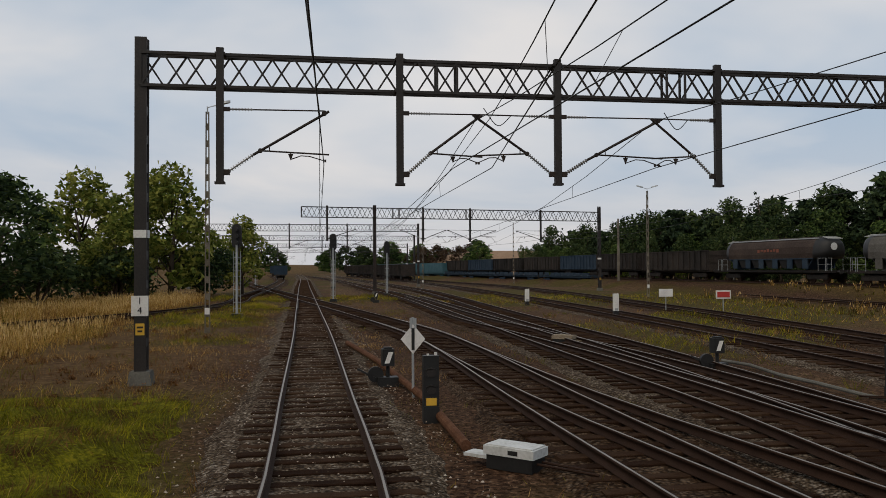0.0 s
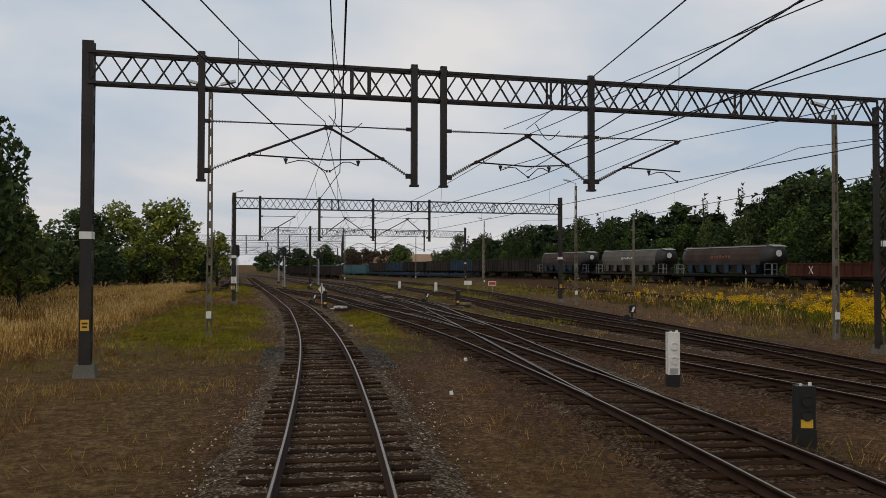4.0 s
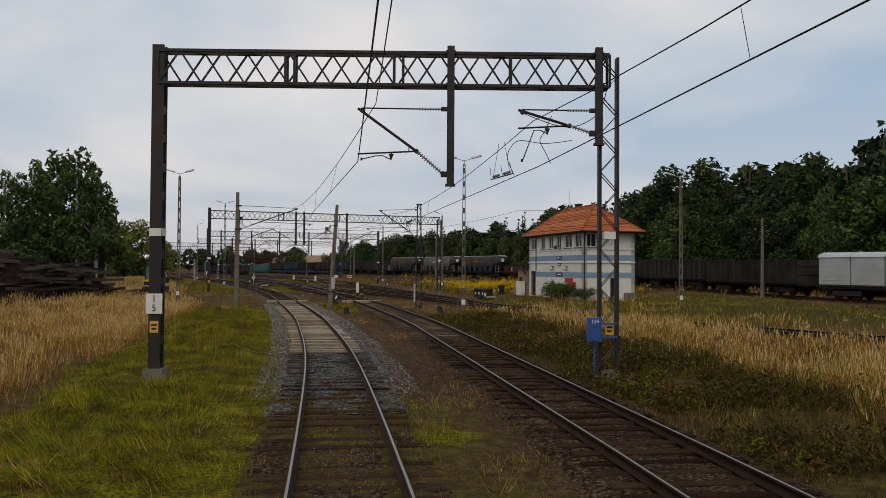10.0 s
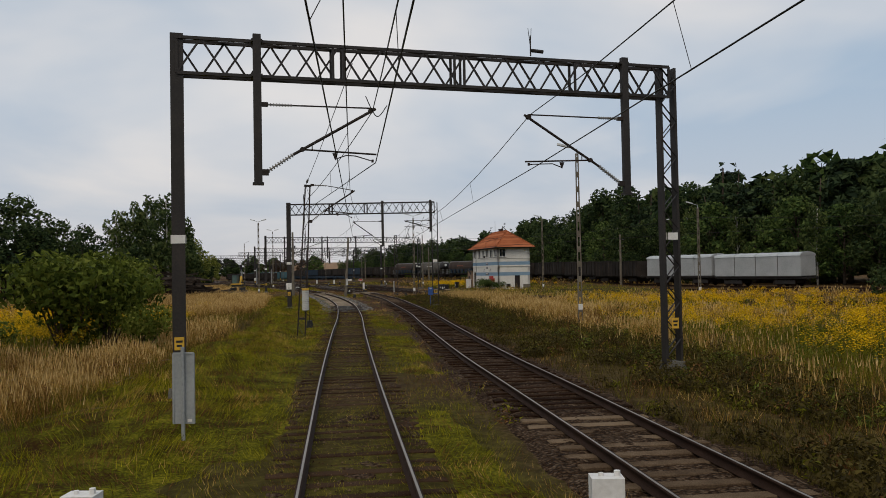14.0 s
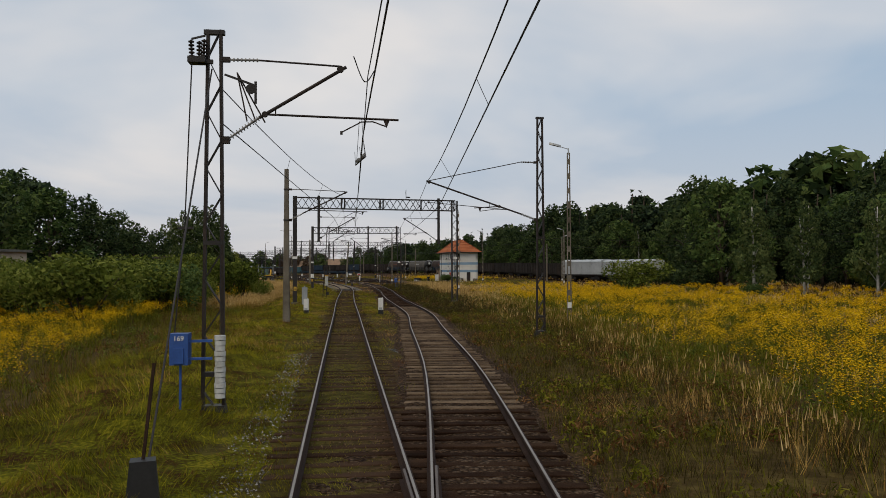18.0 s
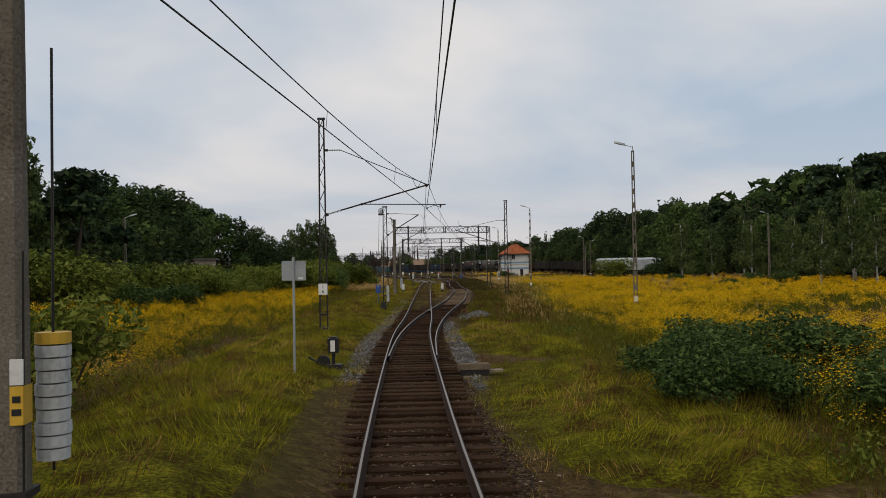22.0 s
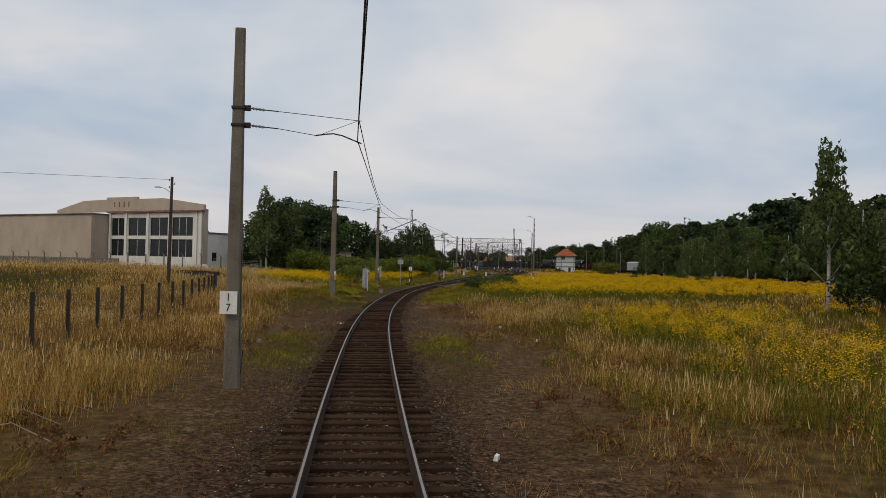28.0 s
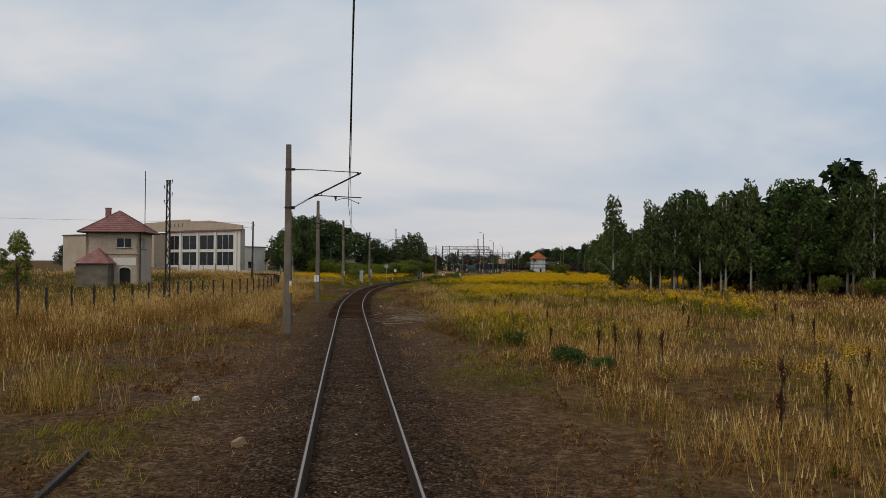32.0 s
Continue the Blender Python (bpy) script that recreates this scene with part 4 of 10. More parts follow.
def lay_sleepers(name, a, b, parts_span, pale=None, buried=(), pale_set=SL_PALE, pale_mat=PALE_SL):
    line = cut(name, a, b)
    s = np.r_[0, np.cumsum(np.linalg.norm(np.diff(line, axis=0), axis=1))]
    t = np.gradient(line, axis=0)
    q = np.arange(0.3, s[-1], 0.62)
    th = track_things[name][0]
    jv, jf, jp = [], [], []
    rest = {0: MB(), 1: MB()}
    for k in q:
        x, y = np.interp(k, s, line[:, 0]), np.interp(k, s, line[:, 1])
        dx, dy = np.interp(k, s, t[:, 0]), np.interp(k, s, t[:, 1])
        rz = math.degrees(math.atan2(dy, dx)) + 90 + srng.uniform(-1.5, 1.5)
        p = pale is not None and any(lo < y < hi for lo, hi in pale)
        low = 0.0
        for lo, hi, depth in buried:
            if lo < y < hi:
                low = depth
        m = pose(x + srng.uniform(-0.05, 0.05), y + srng.uniform(-0.03, 0.03), -0.176 - low + srng.uniform(-0.012, 0.012), 0, 0, rz)
        me = srng.choice(pale_set if p else SL_WOOD)
        if parts_span[0] < y < parts_span[1]:
            ob = new("sleeper", me)
            ob.parent, ob.matrix_basis = th, m
        else:
            rest[int(p)].add([m @ v.co for v in me.vertices], [tuple(f.vertices) for f in me.polygons])
    for k, mb in rest.items():
        if mb.v:
            tagged(part("sleepers", mb, pale_mat if k else WOOD_SL, th), kind="stuff")


lay_sleepers("main", -400, 190, (-94, 16), ((-82.5, -45),), ((-94, -82.5, 0.022), (-190, -96, 0.03), (-352, -321, 0.06), (-430, -352, 0.065)))
lay_sleepers("second", -199, 130, (-75, 20), ((-77, -44), (-184, -140)), (), SL_TAN, TAN_SL)
for nm, a, b, sp in (("third", -18, 130, (-18, 40)), ("fourth", -60, 130, (-40, 40)), ("fifth", -46, 110, (-46, 10)), ("sixth", -17, 110, (-17, 20)), ("eighth", 8, 78, (8, 30)), ("siding", 10, 110, (0, 0)), ("outer", -60, 120, (0, 0))):
    lay_sleepers(nm, a, b, sp)

# ---- masts, portals and wires ----
def lattice_girder(mb, length, z0, z1, depth=0.35, step_=0.55):
    for y in (-depth / 2, depth / 2):
        for z in (z0, z1):
            mb.bar((0, y, z), (length, y, z), 0.075, 0.075)
        n = int(length / step_)
        for k in range(n):
            xa, xb = length * k / n, length * (k + 1) / n
            a, b = (z0, z1) if (k % 2 == 0) == (y < 0) else (z1, z0)
            mb.bar((xa, y, a), (xb, y, b), 0.045, 0.045)
        for f in (0.0, 0.28, 0.3, 0.52, 0.54, 0.78, 1.0):
            mb.bar((length * f, y, z0), (length * f, y, z1), 0.06, 0.05)
    n = int(length / 1.24)
    for k in range(n):
        xa, xb = length * k / n, length * (k + 1) / n
        for z in (z0, z1):
            mb.bar((xa, -depth / 2, z), (xb, depth / 2, z), 0.04, 0.03)


def box_leg(mb, h, w=0.30):
    """Leg of two channels joined by plates."""
    for s in (-1, 1):
        mb.box((0, s * w / 2, h / 2), (0.30, 0.05, h))
        mb.box((-0.12, s * (w / 2 - 0.05), h / 2), (0.03, 0.07, h))
        mb.box((0.12, s * (w / 2 - 0.05), h / 2), (0.03, 0.07, h))
    k = 0.35
    while k < h:
        for s in (-1, 1):
            mb.box((s * 0.135, 0, k), (0.012, w - 0.06, 0.22))
        k += 0.75


def laced_leg(mb, h, w=0.46):
    """Leg of two channels laced with flat bars on both faces."""
    for s in (-1, 1):
        mb.box((s * w / 2, 0, h / 2), (0.07, 0.26, h))
    n = int(h / 0.5)
    for k in range(n):
        a, b = h * k / n, h * (k + 1) / n
        s = 1 if k % 2 else -1
        for yy in (-0.125, 0.125):
            mb.bar((-s * w / 2, yy, a), (s * w / 2, yy, b), 0.06, 0.014)


def insulator(mb, a, b, r=0.055):
    a, b = Vector(a), Vector(b)
    d = (b - a)
    n = max(4, int(d.length / 0.07))
    mb.tube([a, b], 0.022, 6)
    for k in range(n):
        c = a + d * ((k + 0.5) / n)
        mb.tube([c - d.normalized() * 0.012, c + d.normalized() * 0.012], r, 8)


def cantilever(parent, x0, y0, sgn, reach, z_tie=6.95, z_low=5.25, z_tip=6.85, arm=1.2, push=True, low=5.5):
    """Bracket that carries the wires: tie, strut, steady tube and registration arm, in the parent's axes."""
    br = MB()
    f = lambda u, z: (x0 + sgn * u, y0, z)
    br.tube([f(0.75, z_low + (z_tip - z_low) * 0.75 / reach), f(reach + 0.12, z_tip + 0.05)], 0.036, 8)
    br.tube([f(0.75, z_tie), f(reach, z_tip + 0.06)], 0.020, 6)
    us = reach * 0.36
    zs = z_low + (z_tip - z_low) * 0.36
    br.tube([f(us, zs), f(reach + arm, zs - 0.08)], 0.024, 6)
    br.tube([f(us * 1.25, zs - 0.02), f(us * 1.25, zs + (z_tip - z_low) * 0.09)], 0.014, 5)
    br.disc(f(us, zs), 0.06, (0, 1, 0), 0.08, 10)
    br.disc(f(reach, z_tip), 0.07, (0, 1, 0), 0.09, 10)
    br.box(f(0.08, z_low), (0.16, 0.12, 0.14))
    br.box(f(0.08, z_tie), (0.16, 0.10, 0.10))
    b = part("cantilever", br, MAST_BR, parent, "dark tubular wire bracket")
    for p, q, r in ((f(0.12, z_low + 0.02), f(0.75, z_low + (z_tip - z_low) * 0.75 / reach), 0.055), (f(0.12, z_tie), f(0.75, z_tie), 0.04)):
        ins = MB()
        insulator(ins, p, q, r)
        part("insulator", ins, PORC, b, "ribbed insulator")
    rg = MB()
    push = push and abs(arm) > 0.3
    e = reach + arm - 0.25 if push else reach * 0.66
    back = -1 if push else 1
    rg.tube([f(e, zs - 0.05), f(e, zs - 0.2)], 0.016, 6)
    rg.add([f(e - 0.07, zs - 0.07), f(e + 0.07, zs - 0.07), f(e, zs - 0.25), (x0 + sgn * (e - 0.07), y0 + 0.03, zs - 0.07), (x0 + sgn * (e + 0.07), y0 + 0.03, zs - 0.07), (x0 + sgn * e, y0 + 0.03, zs - 0.25)],
           [(0, 1, 2), (3, 5, 4), (0, 3, 4, 1), (1, 4, 5, 2), (2, 5, 3, 0)])
    span = abs(reach - e)
    rg.tube([f(e, zs - 0.22), f(e + back * span * 0.3, zs - 0.12), f(e + back * span * 0.55, zs - 0.13), f(reach, low + 0.03)], 0.015, 6)
    br_end = f(reach + 0.02, low + 0.03)
    rg.box(br_end, (0.05, 0.05, 0.07))
    part("registration_arm", rg, MAST_BR, b)
    return b


def portal(L, R, z_leg, zg, droppers, legs=(True, True), inner_legs=(), label="", plate=None, white=True, laced=(False, False)):
    """Portal over the tracks: two legs, a lattice girder, droppers and wire brackets."""
    L, R = Vector((*L, 0)), Vector((*R, 0))
    d = R - L
    th = thing("overhead_line_portal", (L.x, L.y, -0.3), math.degrees(math.atan2(d.y, d.x)), label, "overhead portal", "overhead line portals")
    length = d.length
    for k, x in enumerate((0.0, length)):
        if legs[k]:
            lm = MB()
            (laced_leg if laced[k] else box_leg)(lm, z_leg[k] + 0.3)
            lg = part("leg", lm, MAST, th)
            o = lg
            o.matrix_basis = Matrix.Translation((x, 0, 0))
            ft = MB(); ft.box((0, 0, 0.12), (0.62, 0.62, 0.5), taper=0.8)
            part("footing", ft, CONC_D, lg, "dark concrete footing")
            if white:
                wb = MB(); wb.box((0, -0.183, 3.9), (0.31, 0.012, 0.2)); wb.box((0.168, 0, 3.9), (0.012, 0.3, 0.2)); wb.box((-0.168, 0, 3.9), (0.012, 0.3, 0.2))
                part("white_band", wb, WHITE, lg)
                yb = MB(); yb.box((0.0, -0.183, 1.45), (0.22, 0.012, 0.30))
                part("number_plate", yb, YELLOW, lg, "yellow plate with bars of small writing")
                bar = MB(); bar.box((0.0, -0.190, 1.50), (0.15, 0.006, 0.05)); bar.box((0.0, -0.190, 1.40), (0.12, 0.006, 0.05))
                part("writing", bar, BLACK, lg)
    for x in inner_legs:
        lm = MB(); box_leg(lm, zg[1] + 0.6)
        lg = part("leg", lm, MAST_BR, th); lg.matrix_basis = Matrix.Translation((x, 0, 0))
        ft = MB(); ft.box((0, 0, 0.12), (0.62, 0.62, 0.5), taper=0.8)
        part("footing", ft, CONC_D, lg)
    g = MB(); lattice_girder(g, length, zg[0] + 0.3, zg[1] + 0.3)
    part("girder", g, MAST, th, "dark lattice girder")
    for x, z_end, brackets in droppers:
        dm = MB()
        dm.box((x, -0.28, (zg[1] + 0.45 + z_end + 0.3) / 2), (0.19, 0.14, zg[1] + 0.15 - z_end))
        dm.box((x, -0.28, z_end + 0.27), (0.26, 0.2, 0.06))
        for z in (zg[0] + 0.3, zg[1] + 0.3):
            dm.box((x, -0.13, z), (0.26, 0.42, 0.07))
        dr = part("dropper", dm, MAST, th)
        for sgn, reach in brackets:
            cantilever(dr, x + sgn * 0.09, -0.28, sgn, reach, z_low=z_end + 0.55, z_tie=7.15, z_tip=7.1, low=5.8, arm=0.12, push=False)
    if plate:
        km_plate(th, plate, (0, -0.20, 2.05))
    return th


def letters(text, size, at, mat, parent, rz=0.0, rx=90, name="writing"):
    cu = bpy.data.curves.new("writing", 'FONT')
    cu.body, cu.size, cu.align_x, cu.align_y, cu.extrude = text, size, 'CENTER', 'CENTER', 0.003
    tmp = bpy.data.objects.new("writing_curve", cu)
    me = bpy.data.meshes.new_from_object(tmp)
    bpy.data.objects.remove(tmp)
    me.materials.clear(); me.materials.append(mat)
    ob = new(name, me)
    ob.parent, ob.matrix_basis = parent, pose(*at, rx, 0, rz)
    return ob


def km_plate(parent, digits, at):
    """White kilometre plate with two figures, facing south."""
    mb = MB(); mb.box(at, (0.42, 0.02, 0.52))
    p = part("kilometre_plate", mb, WHITE, parent, "white plate with two black figures")
    letters(digits[0], 0.25, (at[0], at[1] - 0.016, at[2] + 0.12), BLACK, p)
    letters(digits[1], 0.25, (at[0], at[1] - 0.016, at[2] - 0.12), BLACK, p)


portal((-7.8, 21), (19.5, 25.3), (8.7, 8.9), (7.45, 8.3), [(2.0, 4.95, [(1, 2.6)]), (6.7, 4.95, [(1, 2.05)]), (11.1, 5.0, [(-1, 2.2), (1, 2.85)]), (15.85, 5.0, [(-1, 1.8)])],
       label="dark lattice steel portal spanning the yard throat", plate=("1", "4"))
portal((-4.3, -21.7), (21.3, -17.5), (8.95, 8.4), (7.8, 8.65), [(3.0, 5.2, [(1, 3.4)]), (9.1, 5.2, [(-1, 2.4)]), (10.0, 5.2, [(1, 2.6)]), (14.8, 5.2, [(-1, 2.0), (1, 2.9)])],
       laced=(False, True), label="dark lattice steel portal with four hanging posts")
portal((-0.5, -88.3), (11.1, -90.5), (8.5, 8.3), (7.5, 8.35), [(7.63, 4.9, [(-1, 2.2)]), (11.5, 6.0, [(-1, 1.9)])], laced=(False, True), label="two-legged lattice portal over both lines", plate=("1", "5"))
portal((-3, -135), (10.2, -133.6), (8.5, 8.4), (7.55, 8.4), [(1.85, 4.95, [(1, 2.7)]), (11.8, 4.8, [(-1, 2.8)])], laced=(False, True), label="lattice portal over both lines with a small aerial")
ar = thing("aerial", (6.0, -134.3, 8.45), 0, "small aerial with short rods on the portal girder", "aerial")
b = MB(); b.tube([(0, 0, 0), (0, 0, 0.55)], 0.02, 6); part("pole", b, MAST, ar)
b = MB(); b.tube([(0, 0, 0.15), (0.35, 0, 0.12)], 0.05, 8); part("head", b, MAST, ar)
for dx_ in (-0.06, 0.03):
    b = MB(); b.tube([(0, 0, 0.2), (dx_, 0, 0.75)], 0.008, 5); part("rod", b, WIRE, ar)
portal((-15, 86), (18.9, 98), (9.4, 9.8), (8.1, 9.2), [(2.7, 5.6, [(1, 3.0)]), (13.5, 5.6, [(-1, 2.5), (1, 2.5)]), (19.1, 5.6, [(-1, 2.5), (1, 3)]), (28, 5.6, [(-1, 3)])], legs=(False, True), inner_legs=(8.0,), label="long lattice portal with an overhanging end")
portal((-37, 118), (-3.8, 125), (9.4, 9.4), (8.2, 9.2), [(14.4, 5.6, [(1, 2.5)]), (23, 5.6, [(-1, 2.5), (1, 2.5)])], label="distant lattice portal over the yard tracks")
portal((-46, 160), (-6, 170), (9.4, 9.4), (8.2, 9.2), [(10, 5.6, [(1, 2.5)]), (22, 5.6, [(-1, 2.5)])], label="distant lattice portal over the yard tracks")
portal((-56, 215), (-10, 228), (9.4, 9.4), (8.2, 9.2), [(12, 5.6, [(1, 2.5)]), (26, 5.6, [(-1, 2.5)])], label="distant lattice portal over the yard tracks")
portal((-72, 290), (-20, 300), (9.4, 9.4), (8.2, 9.2), [(16, 5.6, [(1, 2.5)]), (36, 5.6, [(-1, 2.5)])], label="distant lattice portal over the yard tracks")


def turn_to(a, b):
    return math.degrees(math.atan2(b[1] - a[1], b[0] - a[0]))


def concrete_mast(x, y, top, toward, label, reach=None, lean=0.0, plate=None, arm=1.2, z_low=5.35, z_tie=7.0, z_tip=6.85, band=True, kind="tube", plate_y=False):
    """Tapered concrete mast; its own x axis points at the track."""
    th = thing("overhead_line_mast", (x, y, -0.3), toward, label, "overhead mast", "overhead line masts")
    mb = MB()
    h = top + 0.3
    n = 6
    prof = [(-0.5, -0.42), (0.5, -0.42), (0.72, -0.2), (0.72, 0.2), (0.5, 0.42), (-0.5, 0.42), (-0.72, 0.2), (-0.72, -0.2)]
    pts = []
    for k in range(n + 1):
        f = k / n
        w = 0.27 - 0.11 * f
        pts += [(px * w + lean * f * h, py * w * 1.05, f * h) for px, py in prof]
    fc = [tuple(k * 8 + j for j in range(8))[::-1] for k in (0,)] + [tuple(n * 8 + j for j in range(8))]
    for k in range(n):
        for j in range(8):
            fc.append((k * 8 + j, k * 8 + (j + 1) % 8, (k + 1) * 8 + (j + 1) % 8, (k + 1) * 8 + j))
    mb.add(pts, fc)
    smooth_ob = part("pole", mb, CONC, th, "grey tapered concrete pole")
    for z in ((1.3,) if band else ()) + ((z_low + 0.3, z_tie + 0.3) if reach else (h * 0.8,)):
        w = 0.27 - 0.11 * z / h
        cl = MB(); cl.box((lean * z, 0, z), (w * 1.62, w * 1.2, 0.06))
        part("clamp", cl, MAST, th, "dark steel clamp band")
    cb = MB(); cb.tube([(0.17 + lean * 0.2, -0.05, 0.1), (0.16, -0.07, 1.2), (0.155, -0.05, 3.2)], 0.012, 5)
    cb.tube([(0.2, -0.06, 0.35), (0.24, -0.06, 0.9), (0.13, -0.06, 0.95), (0.12, -0.06, 0.3)], 0.012, 5)
    part("earth_wire", cb, WIRE, th)
    if reach and kind == "tube":
        cantilever(th, 0.13 + lean * 6, 0, 1, reach, z_tie=z_tie + 0.3, z_low=z_low + 0.3, z_tip=z_tip + 0.3, arm=arm, low=5.8)
    elif reach:
        pu = MB()
        for z, e, dz in ((z_tie, reach, 0.2), (z_low, reach - 1.05, 0.18)):
            ins = MB(); insulator(ins, (0.3, 0, z + 0.3), (0.6, 0, z + 0.27), 0.035)
            part("insulator", ins, PORC, th)
            pu.box((0.2, 0, z + 0.3), (0.16, 0.1, 0.12))
            pu.tube([(0.2, 0, z + 0.3), (0.9, 0, z + 0.25)], 0.014, 5)
            pu.tube([(0.9, 0, z + 0.25), (e, 0, z + 0.3 - dz)], 0.008, 5)
        zl = z_low + 0.3
        pu.tube([(reach - 1.08, 0, zl - 0.18), (reach - 0.85, 0, zl - 0.14), (reach - 0.66, 0, zl - 0.12), (reach - 0.45, 0, zl - 0.16), (reach, 0, zl - 0.33)], 0.017, 6)
        pu.tube([(reach - 0.95, 0, zl - 0.15), (reach - 0.1, 0, z_tie + 0.1)], 0.006, 5)
        part("pull_off", pu, MAST_BR, th, "wire pull-off with curved arm")
    if plate_y:
        wp = MB(); wp.box((0.175, -0.03, 2.0), (0.015, 0.17, 0.30)); wp.box((0.13, -0.115, 2.0), (0.10, 0.015, 0.30))
        wp = part("warning_plate", wp, YELLOW, th, "small yellow plate with bars of writing")
        wb = MB(); wb.box((0.13, -0.125, 2.05), (0.06, 0.006, 0.05)); wb.box((0.13, -0.125, 1.95), (0.07, 0.006, 0.05)); part("writing", wb, BLACK, wp)
        wb = MB(); wb.box((0.13, -0.116, 2.26), (0.10, 0.014, 0.2)); part("white_stripe", wb, WHITE, th, "painted white stripe")
    if plate:
        a = -toward - 8
        p = MB(); p.box((0, 0, 0), (0.42, 0.02, 0.52))
        po = part("kilometre_plate", p, WHITE, th, "white plate with two black figures")
        r = Matrix.Rotation(radians(a), 4, 'Z')
        po.matrix_basis = Matrix.Translation(r @ Vector((0, -0.27, 2.0))) @ r
        letters(plate[0], 0.25, (0, -0.016, 0.12), BLACK, po)
        letters(plate[1], 0.25, (0, -0.016, -0.12), BLACK, po)
    return th


def steel_mast(x, y, top, toward, label, reach=None, plate=None, w=0.42, z_low=5.35, z_tie=7.0, z_tip=6.85, arm=1.2, foot=True):
    """Lattice mast of two channels laced with flat bars, its face to the south."""
    th = thing("lattice_mast", (x, y, -0.3), toward, label, "overhead mast", "overhead line masts")
    h = top + 0.3
    for s in (-1, 1):
        mb = MB()
        mb.bar((s * w / 2, 0, 0), (s * w * 0.30, 0, h), 0.06, 0.12, up=(0, 1, 0))
        part("channel", mb, MAST_BR, th)
    lc = MB()
    n = int(h / 0.55)
    for k in range(n):
        za, zb = h * k / n, h * (k + 1) / n
        wa, wb = w / 2 - (w * 0.2) * za / h, w / 2 - (w * 0.2) * zb / h
        s = 1 if k % 2 else -1
        for yy in (-0.05, 0.05):
            lc.bar((-s * wa, yy, za), (s * wb, yy, zb), 0.05, 0.014)
    for z in (0.9, h * 0.45, h - 0.05):
        lc.box((0, 0, z), (w * 0.98, 0.13, 0.09))
    tagged(part("lacing", lc, MAST, th, "flat steel lacing bars"), kind="stuff")
    if foot:
        ft = MB(); ft.box((0, 0, 0.10), (w + 0.22, 0.4, 0.36), taper=0.75)
        part("footing", ft, BLACK, th, "black tarred footing")
    if reach:
        cantilever(th, w * 0.36, 0, 1, reach, z_tie=z_tie + 0.3, z_low=z_low + 0.3, z_tip=z_tip + 0.3, arm=arm, low=5.8)
    if plate:
        p = MB(); p.box((0, 0, 0), (0.42, 0.02, 0.52))
        po = part("kilometre_plate", p, WHITE, th, "white plate with two black figures")
        r = Matrix.Rotation(radians(-toward - 8), 4, 'Z')
        po.matrix_basis = Matrix.Translation(r @ Vector((0, -0.13, 2.1))) @ r
        letters(plate[0], 0.25, (0, -0.016, 0.12), BLACK, po)
        letters(plate[1], 0.25, (0, -0.016, -0.12), BLACK, po)
    return th


concrete_mast(-0.1, -51.9, 7.95, 2, "grey concrete mast beside the crossing carrying wires", 3.95, band=False)
concrete_mast(6.36, -52.35, 7.15, -50, "leaning grey concrete anchor mast between the lines", None, lean=0.088)
steel_mast(12.9, -51.6, 7.45, 182, "dark lattice steel mast by the second line", 2.7, z_low=5.0)
mast = steel_mast(0.06, -115.75, 7.0, -4, "dark leaning lattice mast with tension weights", 2.0, z_low=5.25, z_tip=6.78, w=0.36, arm=0.1, foot=False)
mast.matrix_basis = mast.matrix_basis @ Matrix.Rotation(radians(3.2), 4, 'Y')
concrete_mast(-3.5, -156.0, 8.1, -4, "plain grey concrete mast in the grass", 3.0, band=False)
steel_mast(7.55, -166.1, 9.4, 184, "tall slim lattice mast in the goldenrod", 4.9, w=0.36, z_low=4.85, z_tie=7.38, z_tip=6.4, arm=-2.0)
steel_mast(-4.75, -183.4, 7.6, -5, "dark lattice mast with tension weights and a switch box", 2.4)
steel_mast(-7.9, -208.5, 9.9, -5, "tall slim lattice mast with a kilometre plate", 4.8, plate=("1", "6"), w=0.36, z_tie=8.35, z_low=5.3, z_tip=6.6, arm=0.9)
concrete_mast(-8.25, -240.4, 8.0, 2, "grey concrete mast with tension weights and stays", 3.5, plate_y=True)
concrete_mast(-6.88, -270.6, 8.15, 6, "plain grey concrete mast with a pull-off", 2.83, kind="pull", z_low=5.97, z_tie=6.36, band=False, plate_y=True)
concrete_mast(-3.42, -301.0, 8.05, 9, "grey concrete mast with a kilometre plate", 2.85, plate=("1", "7"), kind="pull", z_low=5.8, z_tie=6.2, band=False)
concrete_mast(1.75, -331.25, 8.1, 10, "grey concrete mast with a bracket", 2.95, z_low=5.3, arm=0.15, band=False, plate_y=True)
concrete_mast(7.0, -361.5, 8.1, 10, "grey concrete mast with a bracket", 2.95)
for y, o in ((108, 3.0), (53, 4.6), (14, 4.0)):
    concrete_mast(float(freight_x(y)) - o, y, 9.0, 10, "grey concrete mast beside the wagon siding", 2.6, kind="pull", z_low=6.4, z_tie=7.2, band=False)
concrete_mast(48.0, -41.0, 7.7, 10, "grey concrete mast beside the wagon siding", 2.4, kind="pull", z_low=6.0, z_tie=7.0, band=False)


def span_wire(mb, pts, r, sag=0.0, n=9):
    for a, b in zip(pts[:-1], pts[1:]):
        a, b = Vector(a), Vector(b)
        L = (b - a).length
        s = sag * (L / 30) ** 2
        mb.tube([a.lerp(b, k / n) - Vector((0, 0, 4 * s * (k / n) * (1 - k / n))) for k in range(n + 1)], r, 5, cap=False)


